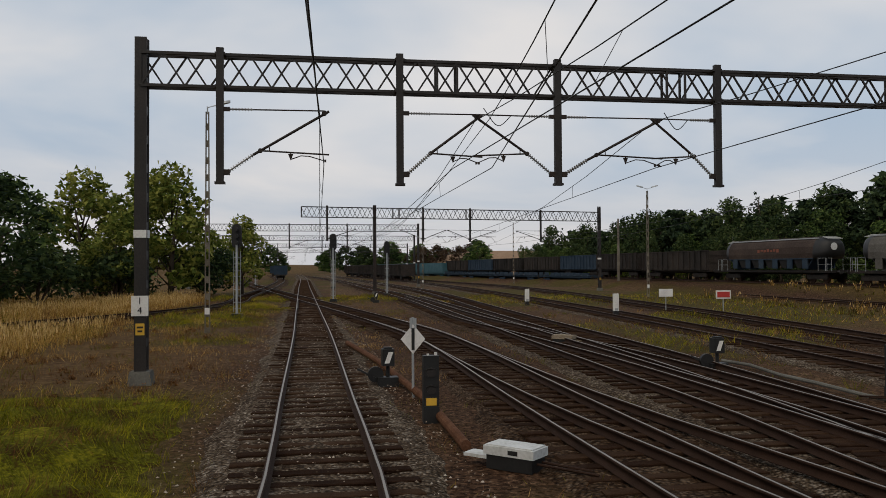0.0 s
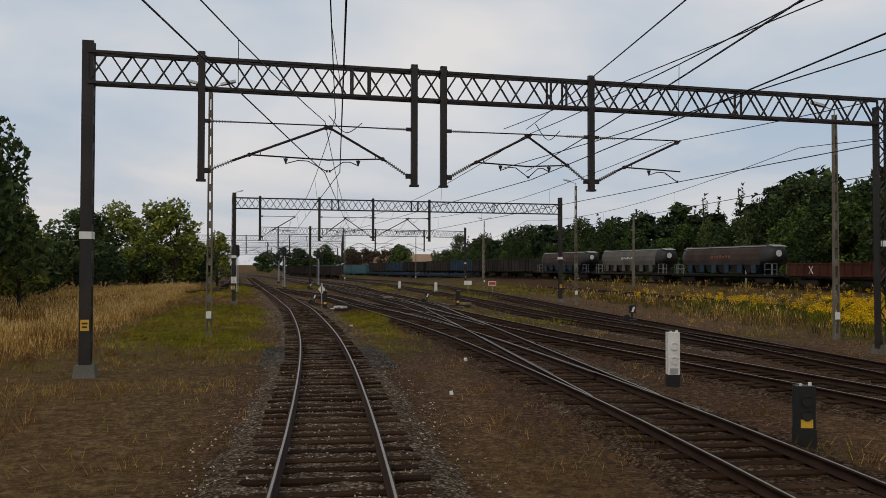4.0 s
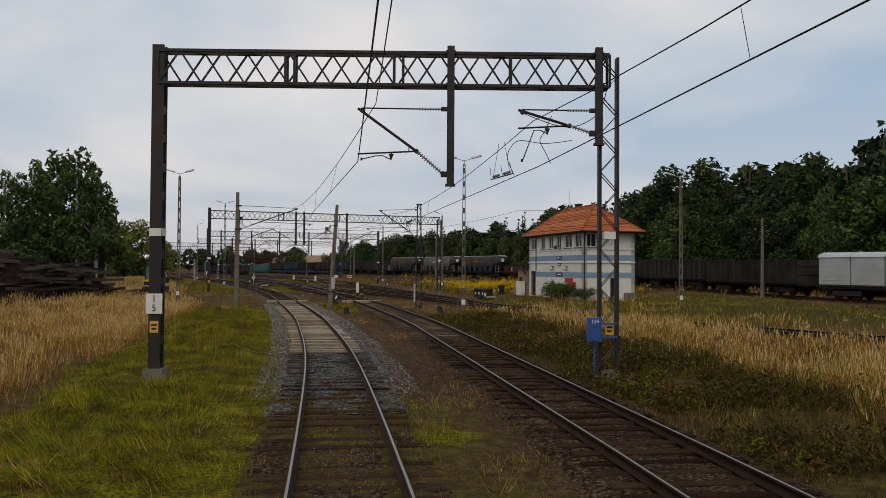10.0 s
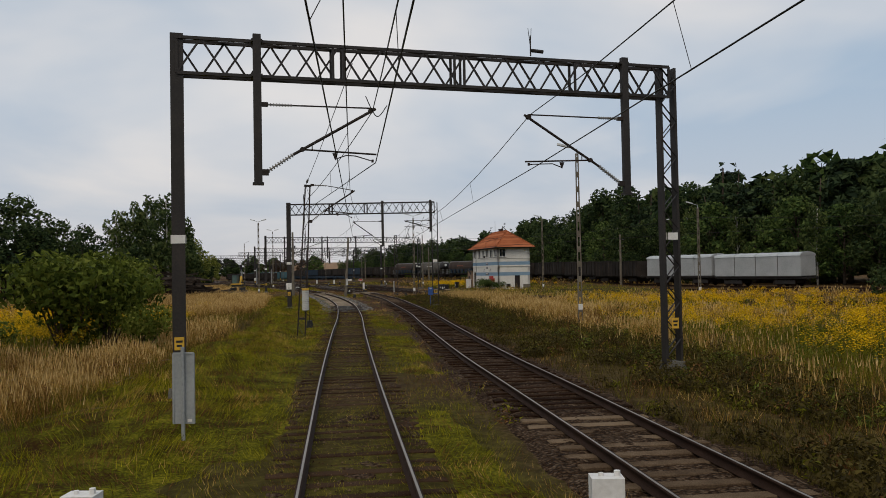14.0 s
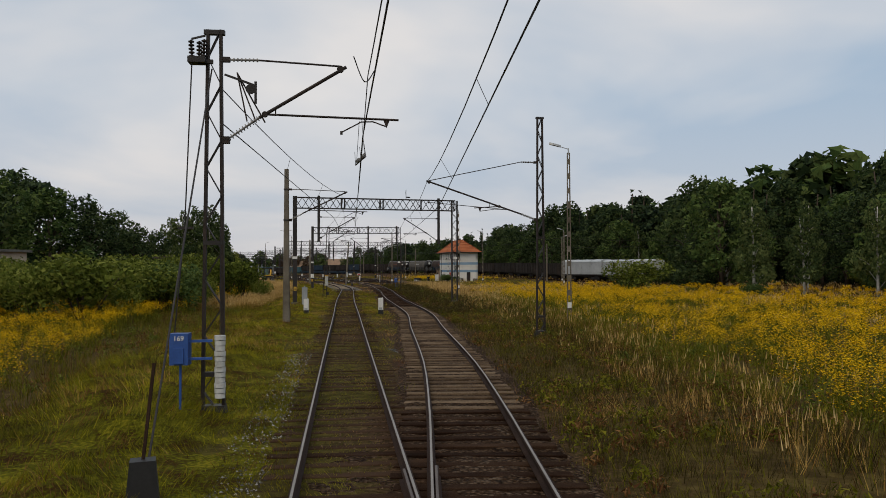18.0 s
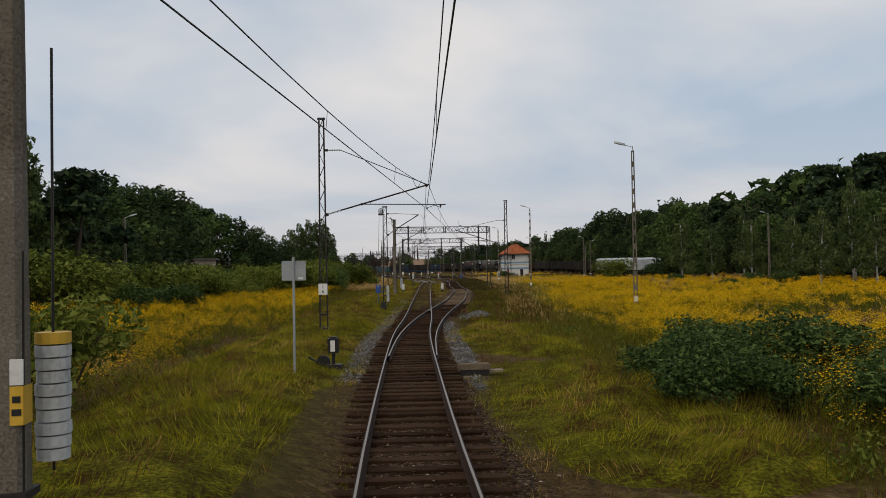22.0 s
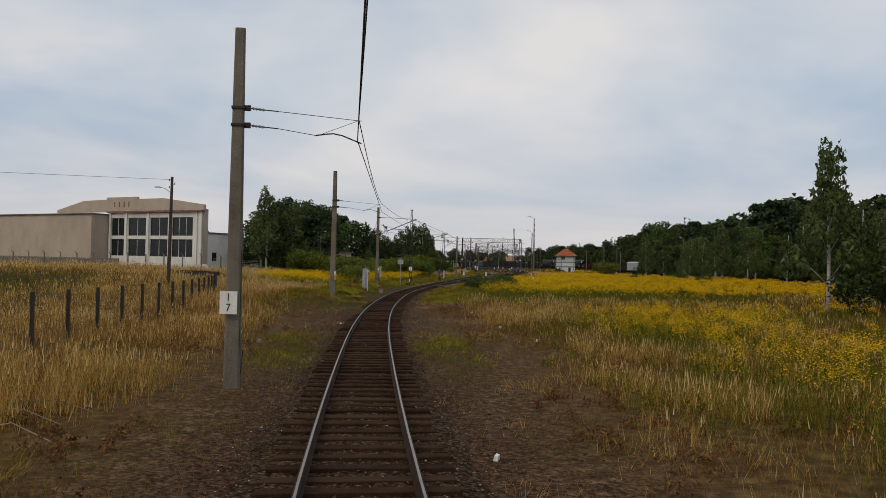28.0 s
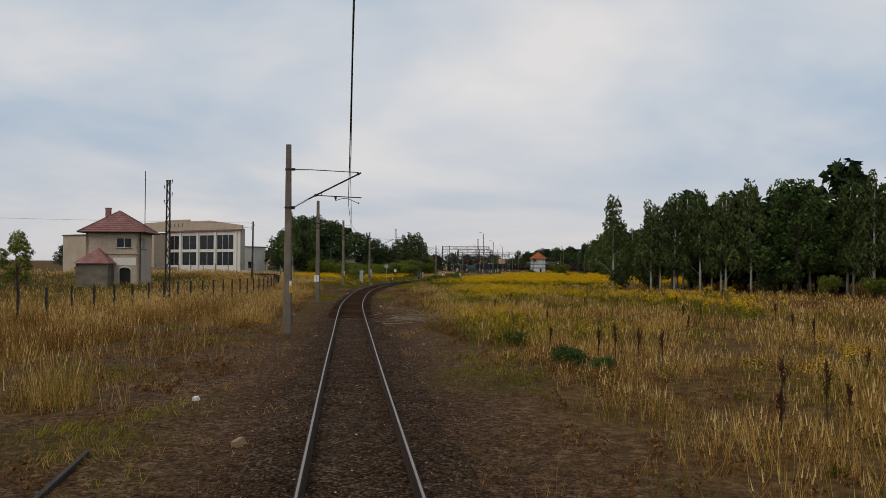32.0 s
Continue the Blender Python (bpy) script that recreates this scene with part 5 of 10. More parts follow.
def overhead(sup, label, z_c=5.5, z_m=6.85, sag=0.35):
    """Wires over supports (x, y, carrying wire's height, contact wire's x, contact wire's height)."""
    th = thing("overhead_line", label=label, category="overhead wire", group="overhead lines")
    d = MB()
    full = [(q[0], q[1], q[2] if len(q) > 2 else z_m, q[3] if len(q) > 3 else q[0], q[4] if len(q) > 4 else z_c) for q in sup]
    for (xa, ya, za, ca, wa), (xb, yb, zb, cb, wb) in zip(full[:-1], full[1:]):
        c, m = MB(), MB()
        span_wire(c, [(ca, ya, wa), (cb, yb, wb)], 0.013, 0.0, 2)
        span_wire(m, [(xa, ya, za), (xb, yb, zb)], 0.012, sag)
        part("contact_wire", c, WIRE, th)
        part("messenger_wire", m, WIRE, th)
        L = math.hypot(xb - xa, yb - ya)
        n = max(2, int(L / 9))
        for k in range(1, n):
            f = k / n
            z = za + (zb - za) * f - 4 * sag * (L / 30) ** 2 * f * (1 - f)
            y = ya + (yb - ya) * f
            d.tube([(ca + (cb - ca) * f, y, wa + (wb - wa) * f), (xa + (xb - xa) * f, y, z)], 0.006, 4)
    tagged(part("dropper_wire", d, WIRE, th), kind="stuff")


overhead([(-70, 390), (-50, 295), (-37.5, 220), (-27.5, 163), (-20, 120), (-13.3, 87.5), (-3.33, 22.0, 6.9, -3.22), (2.42, -21.0, 7.1, 2.55), (3.85, -51.9, 6.95, 4.15), (5.07, -89.3, 7.05, 4.61), (2.47, -116, 6.6, 2.37), (-0.55, -156.2, 6.7, -1.0), (-4.6, -183.4, 6.4, -4.6, 5.7)],
         "contact and carrying wires above the main line")
overhead([(0.45, -116, 6.3, 0.45, 5.8), (1.69, -134.7, 6.8, 1.75), (-1.62, -183.4, 6.8, -1.73), (-3.0, -208.8, 6.65, -3.1, 5.6), (-8.0, -240.4, 6.3, -8.0, 5.7)], "overlapping wires of the next tension length")
overhead([(-34, 162), (-21, 121), (-8, 89), (0.94, 23.0, 6.85, 0.3), (8.3, -19.5, 6.9, 8.45), (10.85, -51.8, 6.65, 10.5, 5.35), (9.12, -90.2, 6.6, 9.26, 5.4), (6.0, -134.1, 6.9, 6.12), (2.5, -166.1, 6.45, 3.0, 5.35), (-2.9, -208.8, 6.7, -3.0), (-4.56, -240.3, 6.84, -4.55), (-4.05, -269.9, 6.22, -4.07, 5.75),
          (-0.64, -300.8, 6.0, -0.66), (4.48, -331, 6.75, 4.39), (9.75, -361), (19, -395)], "wires above the parallel line, joining the main line at the turnout")
overhead([(-9, 89), (1.35, 22.9, 6.9, 1.4), (2.1, -20.8, 7.0, 2.1), (-0.1, -51.8, 6.45, -0.1, 5.9)], "wires running to their anchor mast")
overhead([(-20, 165), (0.5, 92), (6.1, 23.2), (13.2, -18.8), (19.5, -55), (33, -92), (60, -128)], "wires above the yard connection")
overhead([(-8, 168), (9, 95), (16.5, 25), (18, -18), (24, -70)], "wires above the yard siding")
for p, q in (((6.7, -53, 5.4), (8.2, -20, 7.0)), ((6.7, -53, 4.9), (8.2, -20, 5.7)), ((12.9, -51.6, 6.2), (7.5, -20, 7.0)), ((12.9, -51.6, 5.5), (7.5, -20, 5.8)),
             ((0.35, -116, 6.9), (1.2, -134.7, 8.0))):
    mb = MB(); span_wire(mb, [p, q], 0.011, 0.15)
    tagged(part("anchor_wire", mb, WIRE), "tensioned wire running to an anchor mast", "wire", "anchor wires")
    ins = MB()
    a, b = Vector(p), Vector(q)
    insulator(ins, a.lerp(b, 0.06), a.lerp(b, 0.09), 0.05)
    tagged(part("wire_insulator", ins, PORC), "ribbed insulator in an anchor wire", "insulator", "wire insulators")

# jumper loops and section insulators hanging in the wires
def jumper(pts, r=0.012):
    pts = [Vector(p) for p in pts]
    out = []
    for i in range(len(pts) - 1):
        p0, p1, p2, p3 = pts[max(i - 1, 0)], pts[i], pts[i + 1], pts[min(i + 2, len(pts) - 1)]
        for k in range(6):
            u = k / 6
            out.append(0.5 * ((2 * p1) + (p2 - p0) * u + (2 * p0 - 5 * p1 + 4 * p2 - p3) * u * u + (3 * p1 - p0 - 3 * p2 + p3) * u ** 3))
    mb = MB(); mb.tube(out + [pts[-1]], r, 5)
    tagged(part("jumper_cable", mb, WIRE), "loose black jumper cable looped between overhead wires", "cable", "jumper cables")


jumper([(10.93, -86.5, 7.5), (10.7, -86.5, 7.0), (10.55, -86.5, 6.7), (10.75, -86.5, 6.3), (10.9, -86.5, 6.0)])
jumper([(11.6, -86.5, 6.75), (10.7, -86.5, 6.62), (9.9, -86.5, 6.68), (9.6, -86.5, 6.45), (9.5, -86.5, 6.1), (9.72, -86.5, 5.6)])
jumper([(9.0, -89.5, 6.95), (10.2, -89.8, 6.55), (11.0, -90.0, 6.9), (11.2, -90.2, 7.6)])
for x, y, dx in ((2.3, -22.3, 0.9), (8.2, -21.5, 0.9), (6.1, 22.2, 0.9), (1.1, 21.4, 0.8), (1.4, -136, 0.6), (-2.0, -184.5, 0.5), (-3.7, -209.6, 0.5)):
    jumper([(x, y, 6.9), (x + dx * 0.5, y + 0.4, 6.5), (x + dx, y + 0.8, 6.85)])
for x, y, rz in ((9.45, -86.0, 96), (-1.4, -178.8, 94)):
    th = thing("section_insulator", (x, y, 5.55), rz, "long section insulator hanging in the contact wire", "insulator", "section insulators")
    mb = MB(); mb.tube([(-0.9, 0, 0.05), (0.9, 0, 0.05)], 0.02, 6); part("runner", mb, MAST, th)
    for k in (-0.45, 0.45):
        mb = MB(); insulator(mb, (k - 0.25, 0, 0.12), (k + 0.25, 0, 0.12), 0.045); part("insulator_rod", mb, PORC, th)
    for k in (-0.9, -0.1, 0.9):
        mb = MB(); mb.bar((k, 0, 0.05), (k * 0.9 + 0.1, 0.02, 0.42), 0.012); part("arcing_horn", mb, WIRE, th)
    for k in (-0.7, 0.7):
        mb = MB(); mb.tube([(k, 0, 0.1), (k * 0.3, 0, 1.15)], 0.007, 4); part("hanger", mb, WIRE, th)

# switch on top of the mast by the turnout, with its operating rod
th = thing("line_switch", (-5.08, -183.45, 6.95), -5, "dark pole-top switch with ribbed insulators and a long rod", "switch")
b = MB(); b.box((0, 0, 0), (0.34, 0.3, 0.12)); b.box((0.16, 0, -0.02), (0.3, 0.08, 0.08)); part("bracket", b, MAST, th)
for dx_, dy_ in ((-0.11, 0.0), (0.02, 0.08), (0.13, -0.06)):
    b = MB(); insulator(b, (dx_, dy_, 0.05), (dx_ * 1.15, dy_, 0.42), 0.06); part("insulator", b, MAST_BR, th, "dark ribbed insulator")
b = MB(); b.bar((-0.12, 0, 0.44), (0.16, -0.04, 0.5), 0.035); part("blade", b, MAST, th)
b = MB(); b.tube([(-0.1, -0.05, -0.05), (-0.22, -0.08, -3.4), (-0.42, -0.1, -5.7)], 0.014, 5); b.box((-0.2, -0.08, -3.4), (0.3, 0.05, 0.05)); part("operating_rod", b, MAST, th)
# stays with their buried weights
for top, foot in (((-0.1, -51.9, 6.2), (-0.94, -57.4)), ((6.75, -52.75, 6.6), (7.03, -58.4)), ((12.9, -51.6, 6.0), (13.3, -57.5)), ((0.25, -116, 6.5), (0.6, -110)), ((-4.8, -183.4, 6.8), (-5.0, -189.8)), ((-8.3, -240.4, 6.9), (-9.75, -243.9)), ((-8.3, -240.4, 6.2), (-9.5, -245.5))):
    th = thing("mast_stay", (foot[0], foot[1], -0.3), label="steel stay rod running from a mast to a ground anchor", category="stay", group="mast stays")
    mb = MB(); mb.tube([Vector(top) - Vector((foot[0], foot[1], -0.3)), (0, 0, 0.2)], 0.016, 6)
    part("rod", mb, MAST, th)
    an = MB(); an.box((0, 0, 0.2), (0.36, 0.36, 0.55), 0.4, taper=0.55)
    part("anchor_block", an, BLACK, th, "black tarred anchor block")


def weights(x, y, z0, z1, label, cap=False, r=0.12):
    th = thing("tension_weights", (x, y, z0), label=label, category="weights", group="tension weights")
    n = int((z1 - z0) / 0.105)
    for k in range(n):
        mb = MB(); mb.tube([(0, 0, k * 0.105), (0, 0, k * 0.105 + 0.092)], r + (0.01 if k == n - 1 else 0.006 * ((k * 7) % 3)), 14)
        part("weight_disc", mb, YELLOW if k == n - 1 and cap else WEIGHT, th)
    rod = MB(); rod.tube([(0, 0, -0.1), (0, 0, 3.4)], 0.012, 5)
    part("rod", rod, MAST, th)


weights(0.28, -115.9, 1.0, 2.1, "stack of round white tension weights with a yellow top", True, 0.155)
weights(-4.60, -183.62, 0.15, 1.5, "stack of round white tension weights", False, 0.10)
weights(-8.0, -240.1, 1.2, 2.3, "stack of pale tension weights with a yellow top", True, 0.13)
weights(12.66, -51.4, 0.2, 1.6, "stack of round white tension weights", False, 0.09)
weights(6.55, -52.75, 1.2, 2.1, "stack of white tension weights behind the mast")
for x, y, z, sx in ((-0.3, -51.6, 5.7, 1), (-4.45, -183.4, 6.0, 1), (-7.9, -240.3, 5.6, 1), (12.5, -51.6, 5.6, -1), (6.5, -53.0, 5.0, -1)):
    th = thing("tension_pulley", (x, y, z), label="dark pulley lever of the wire tensioner", category="pulley", group="tension pulleys")
    mb = MB(); mb.disc((sx * 0.42, 0, 0.42), 0.10, (0, 1, 0), 0.05)
    part("wheel", mb, MAST, th)
    for k in range(3):
        mb = MB(); mb.bar((sx * 0.15, 0.04 * k, 0.75), (sx * (0.35 + 0.18 * k), 0.04 * k, -0.25), 0.03, 0.03)
        part("lever", mb, MAST_BR, th)
    mb = MB(); mb.box((sx * 0.52, 0, 0.35), (0.05, 0.07, 0.45)); mb.bar((-sx * 0.1, 0, 0.7), (sx * 0.5, 0, 0.5), 0.04)
    part("counter_bar", mb, MAST, th)

# lamp posts
def lamp_post(x, y, top, heads, label, rz=0.0):
    th = thing("lamp_post", (x, y, -0.3), rz, label, "lamp post", "lamp posts")
    h = top + 0.3
    for s in (-1, 1):
        mb = MB(); mb.bar((s * 0.10, 0, 0), (s * 0.055, 0, h), 0.045, 0.17, up=(0, 1, 0))
        part("post_rail", mb, CONC, th)
    k = 0.15
    while k < h:
        w = 0.2 - 0.09 * k / h
        web = MB(); web.box((0, 0, k), (w, 0.11, 0.30)); k += 0.78
        part("cross_piece", web, CONC, th)
    tb = MB(); tb.tube([(0, 0, h - 0.1), (0, 0, h + 0.25)], 0.03, 6)
    for s in heads:
        tb.tube([(0, 0, h + 0.2), (s * 0.45, 0, h + 0.34)], 0.022, 6)
    part("bracket", tb, GREYM, th)
    for s in heads:
        hd = MB()
        pts = [(0.40, 0.06, 0.30), (0.55, 0.12, 0.34), (0.85, 0.14, 0.42), (1.02, 0.08, 0.46)]
        ring = []
        for px, w, z in pts:
            ring += [(s * px, -w, h + z), (s * px, w, h + z), (s * px, w * 0.7, h + z + 0.11), (s * px, -w * 0.7, h + z + 0.11)]
        fc = [(3, 2, 1, 0), (12, 13, 14, 15)]
        for q in range(3):
            for j in range(4):
                fc.append((q * 4 + j, q * 4 + (j + 1) % 4, q * 4 + 4 + (j + 1) % 4, q * 4 + 4 + j))
        hd.add(ring, fc)
        part("lamp_head", hd, GREYM, th, "grey metal lamp head")
    pl = MB(); pl.box((0, -0.11, 1.05), (0.22, 0.015, 0.30))
    part("notice", pl, WHITE, th, "small white plate low on the post")


for x, y, top, heads, rz in ((-10.8, 37.2, 9.9, (1,), 10), (-3.4, -9.9, 10.1, (-1, 1), 0), (-4.4, -48.4, 9.3, (-1, 1), -10), (13.3, -64.4, 8.8, (-1, 1), -12), (14.4, -114.8, 8.75, (-1,), -12), (11.36, -159.0, 8.9, (-1,), -12), (9.25, -201.9, 9.2, (-1,), -10),
                             (30.5, -58.0, 9.0, (-1,), -10), (42.8, -65.7, 7.9, (1,), -10), (35.5, -88.0, 8.0, (-1,), -10), (19.7, 78.0, 9.9, (-1, 1), 0), (19.6, 20.0, 9.4, (-1,), 0), (22.8, -12.0, 9.2, (-1,), 0), (-2.8, 112, 10, (-1, 1), 0), (12, 138, 10, (-1, 1), 0),
                             (-28, -172, 7.5, (1,), 0), (43, -150, 8.5, (-1,), 0)):
    lamp_post(x, y, top, heads, "slender slotted concrete lamp post with %s" % ("two grey lamp heads" if len(heads) == 2 else "one grey lamp head"), rz)

# ---- buildings ----
def wall(length, height, t, holes):
    """Wall in its own x-z plane, thickness t behind it, with real openings (x0, x1, z0, z1)."""
    xs = sorted({0.0, length, *[h[0] for h in holes], *[h[1] for h in holes]})
    zs = sorted({0.0, height, *[h[2] for h in holes], *[h[3] for h in holes]})
    nx, nz = len(xs) - 1, len(zs) - 1
    solid = [[not any(h[0] < (xs[i] + xs[i + 1]) / 2 < h[1] and h[2] < (zs[j] + zs[j + 1]) / 2 < h[3] for h in holes) for j in range(nz)] for i in range(nx)]
    full = lambda i, j: 0 <= i < nx and 0 <= j < nz and solid[i][j]
    vi = lambda i, j, k: (i * (nz + 1) + j) * 2 + k
    mb = MB()
    mb.v = [(x, y, z) for x in xs for z in zs for y in (0.0, t)]
    for i in range(nx):
        for j in range(nz):
            if solid[i][j]:
                mb.f.append((vi(i, j, 0), vi(i + 1, j, 0), vi(i + 1, j + 1, 0), vi(i, j + 1, 0)))
                mb.f.append((vi(i, j, 1), vi(i, j + 1, 1), vi(i + 1, j + 1, 1), vi(i + 1, j, 1)))
                for (di, dj), (p, q) in (((-1, 0), ((i, j + 1), (i, j))), ((1, 0), ((i + 1, j), (i + 1, j + 1))), ((0, -1), ((i, j), (i + 1, j))), ((0, 1), ((i + 1, j + 1), (i, j + 1)))):
                    if not full(i + di, j + dj):
                        mb.f.append((vi(*p, 0), vi(*p, 1), vi(*q, 1), vi(*q, 0)))
    used = sorted({k for f in mb.f for k in f})
    idx = {k: n for n, k in enumerate(used)}
    mb.v, mb.f = [mb.v[k] for k in used], [tuple(idx[k] for k in f) for f in mb.f]
    return mb


def window_unit(parent, x0, x1, z0, z1, panes, y=0.12, mat=WHITE, bars=0, m=None, sill=True):
    w = MB()
    fw = 0.06
    for a, b, c, d in ((x0, x0 + fw, z0, z1), (x1 - fw, x1, z0, z1), (x0, x1, z0, z0 + fw), (x0, x1, z1 - fw, z1)):
        w.box(((a + b) / 2, y, (c + d) / 2), (b - a, 0.07, d - c))
    for k in range(1, panes):
        x = x0 + (x1 - x0) * k / panes
        w.box((x, y, (z0 + z1) / 2), (fw, 0.072, z1 - z0 - 2 * fw))
    for k in range(1, bars + 1):
        z = z0 + (z1 - z0) * k / (bars + 1)
        w.box(((x0 + x1) / 2, y, z), (x1 - x0 - 2 * fw, 0.066, 0.05))
    win = new("window"); win.parent = parent
    if m is not None:
        win.matrix_basis = m
    part("window_frame", w, mat, win)
    for k in range(panes):
        xa, xb = x0 + (x1 - x0) * k / panes + fw, x0 + (x1 - x0) * (k + 1) / panes - fw
        g = MB(); g.box(((xa + xb) / 2, y + 0.02, (z0 + z1) / 2), (xb - xa, 0.012, z1 - z0 - 2 * fw))
        part("pane", g, GLASS_D, win)
    if sill:
        s = MB(); s.box(((x0 + x1) / 2, -0.03, z0 - 0.03), (x1 - x0 + 0.12, 0.14, 0.05))
        part("sill", s, CONC_D, win)
    return win


def hip_roof(W, L, z0, z1, over, ridge, mat, parent, rows=14, label="", thick=0.10):
    """Hip roof over a W x L plan (corner at 0, 0), its courses stepped; ridge along y."""
    x0, x1, y0, y1 = -over, W + over, -over, L + over
    cx = W / 2
    ya, yb = (y0 + y1) / 2 - ridge / 2, (y0 + y1) / 2 + ridge / 2
    faces = ((( x0, y0), (x0, y1), (cx, yb), (cx, ya)), ((x1, y1), (x1, y0), (cx, ya), (cx, yb)), ((x1, y0), (x0, y0), (cx, ya), (cx, ya)), ((x0, y1), (x1, y1), (cx, yb), (cx, yb)))
    roof = new("roof"); roof.parent = parent
    tagged(roof, label)
    for a, b, c, d in faces:
        mb = MB()
        A, B = Vector((*a, z0)), Vector((*b, z0))
        C, D = Vector((*c, z1)), Vector((*d, z1))
        nrm = (B - A).cross(D - A).normalized()
        if nrm.z < 0:
            nrm = -nrm
        for k in range(rows):
            f, g = k / rows, (k + 1) / rows + 0.01
            g = min(g, 1)
            p = [A.lerp(D, f) + nrm * 0.035, B.lerp(C, f) + nrm * 0.035, B.lerp(C, g), A.lerp(D, g)]
            q = [v - nrm * (0.05 if i < 2 else 0.03) for i, v in enumerate(p)]
            mb = MB(); mb.add(p + q, [(0, 1, 2, 3), (7, 6, 5, 4), (0, 4, 5, 1), (1, 5, 6, 2), (2, 6, 7, 3), (3, 7, 4, 0)])
            part("tile_course", mb, mat, roof)
    rt = MB()
    for p, q in (((x0, y0, z0), (cx, ya, z1)), ((x1, y0, z0), (cx, ya, z1)), ((x0, y1, z0), (cx, yb, z1)), ((x1, y1, z0), (cx, yb, z1)), ((cx, ya, z1), (cx, yb, z1))):
        p, q = Vector(p), Vector(q)
        n = max(3, int((q - p).length / 0.33))
        for k in range(n):
            rt.tube([p.lerp(q, k / n) + Vector((0, 0, 0.03)), p.lerp(q, (k + 1.1) / n) + Vector((0, 0, 0.03))], 0.10, 6, 0.085)
    part("ridge_tiles", rt, mat, roof)
    sf = MB()
    sf.box(((x0 + x1) / 2, (y0 + y1) / 2, z0 - 0.05), (x1 - x0 - 0.04, y1 - y0 - 0.04, 0.07))
    part("soffit", sf, MAST_BR, roof, "dark eaves boarding")
    gt = MB()
    for p, q in (((x0, y0, z0), (x0, y1, z0)), ((x1, y0, z0), (x1, y1, z0)), ((x0, y0, z0), (x1, y0, z0)), ((x0, y1, z0), (x1, y1, z0))):
        gt.tube([p, q], 0.06, 6)
    part("gutter", gt, MAST_BR, roof, "dark rain gutter")
    return roof


WEST = Matrix(((0, 1, 0, 0), (-1, 0, 0, 0), (0, 0, 1, 0), (0, 0, 0, 1)))   # wall x axis runs south along the west face


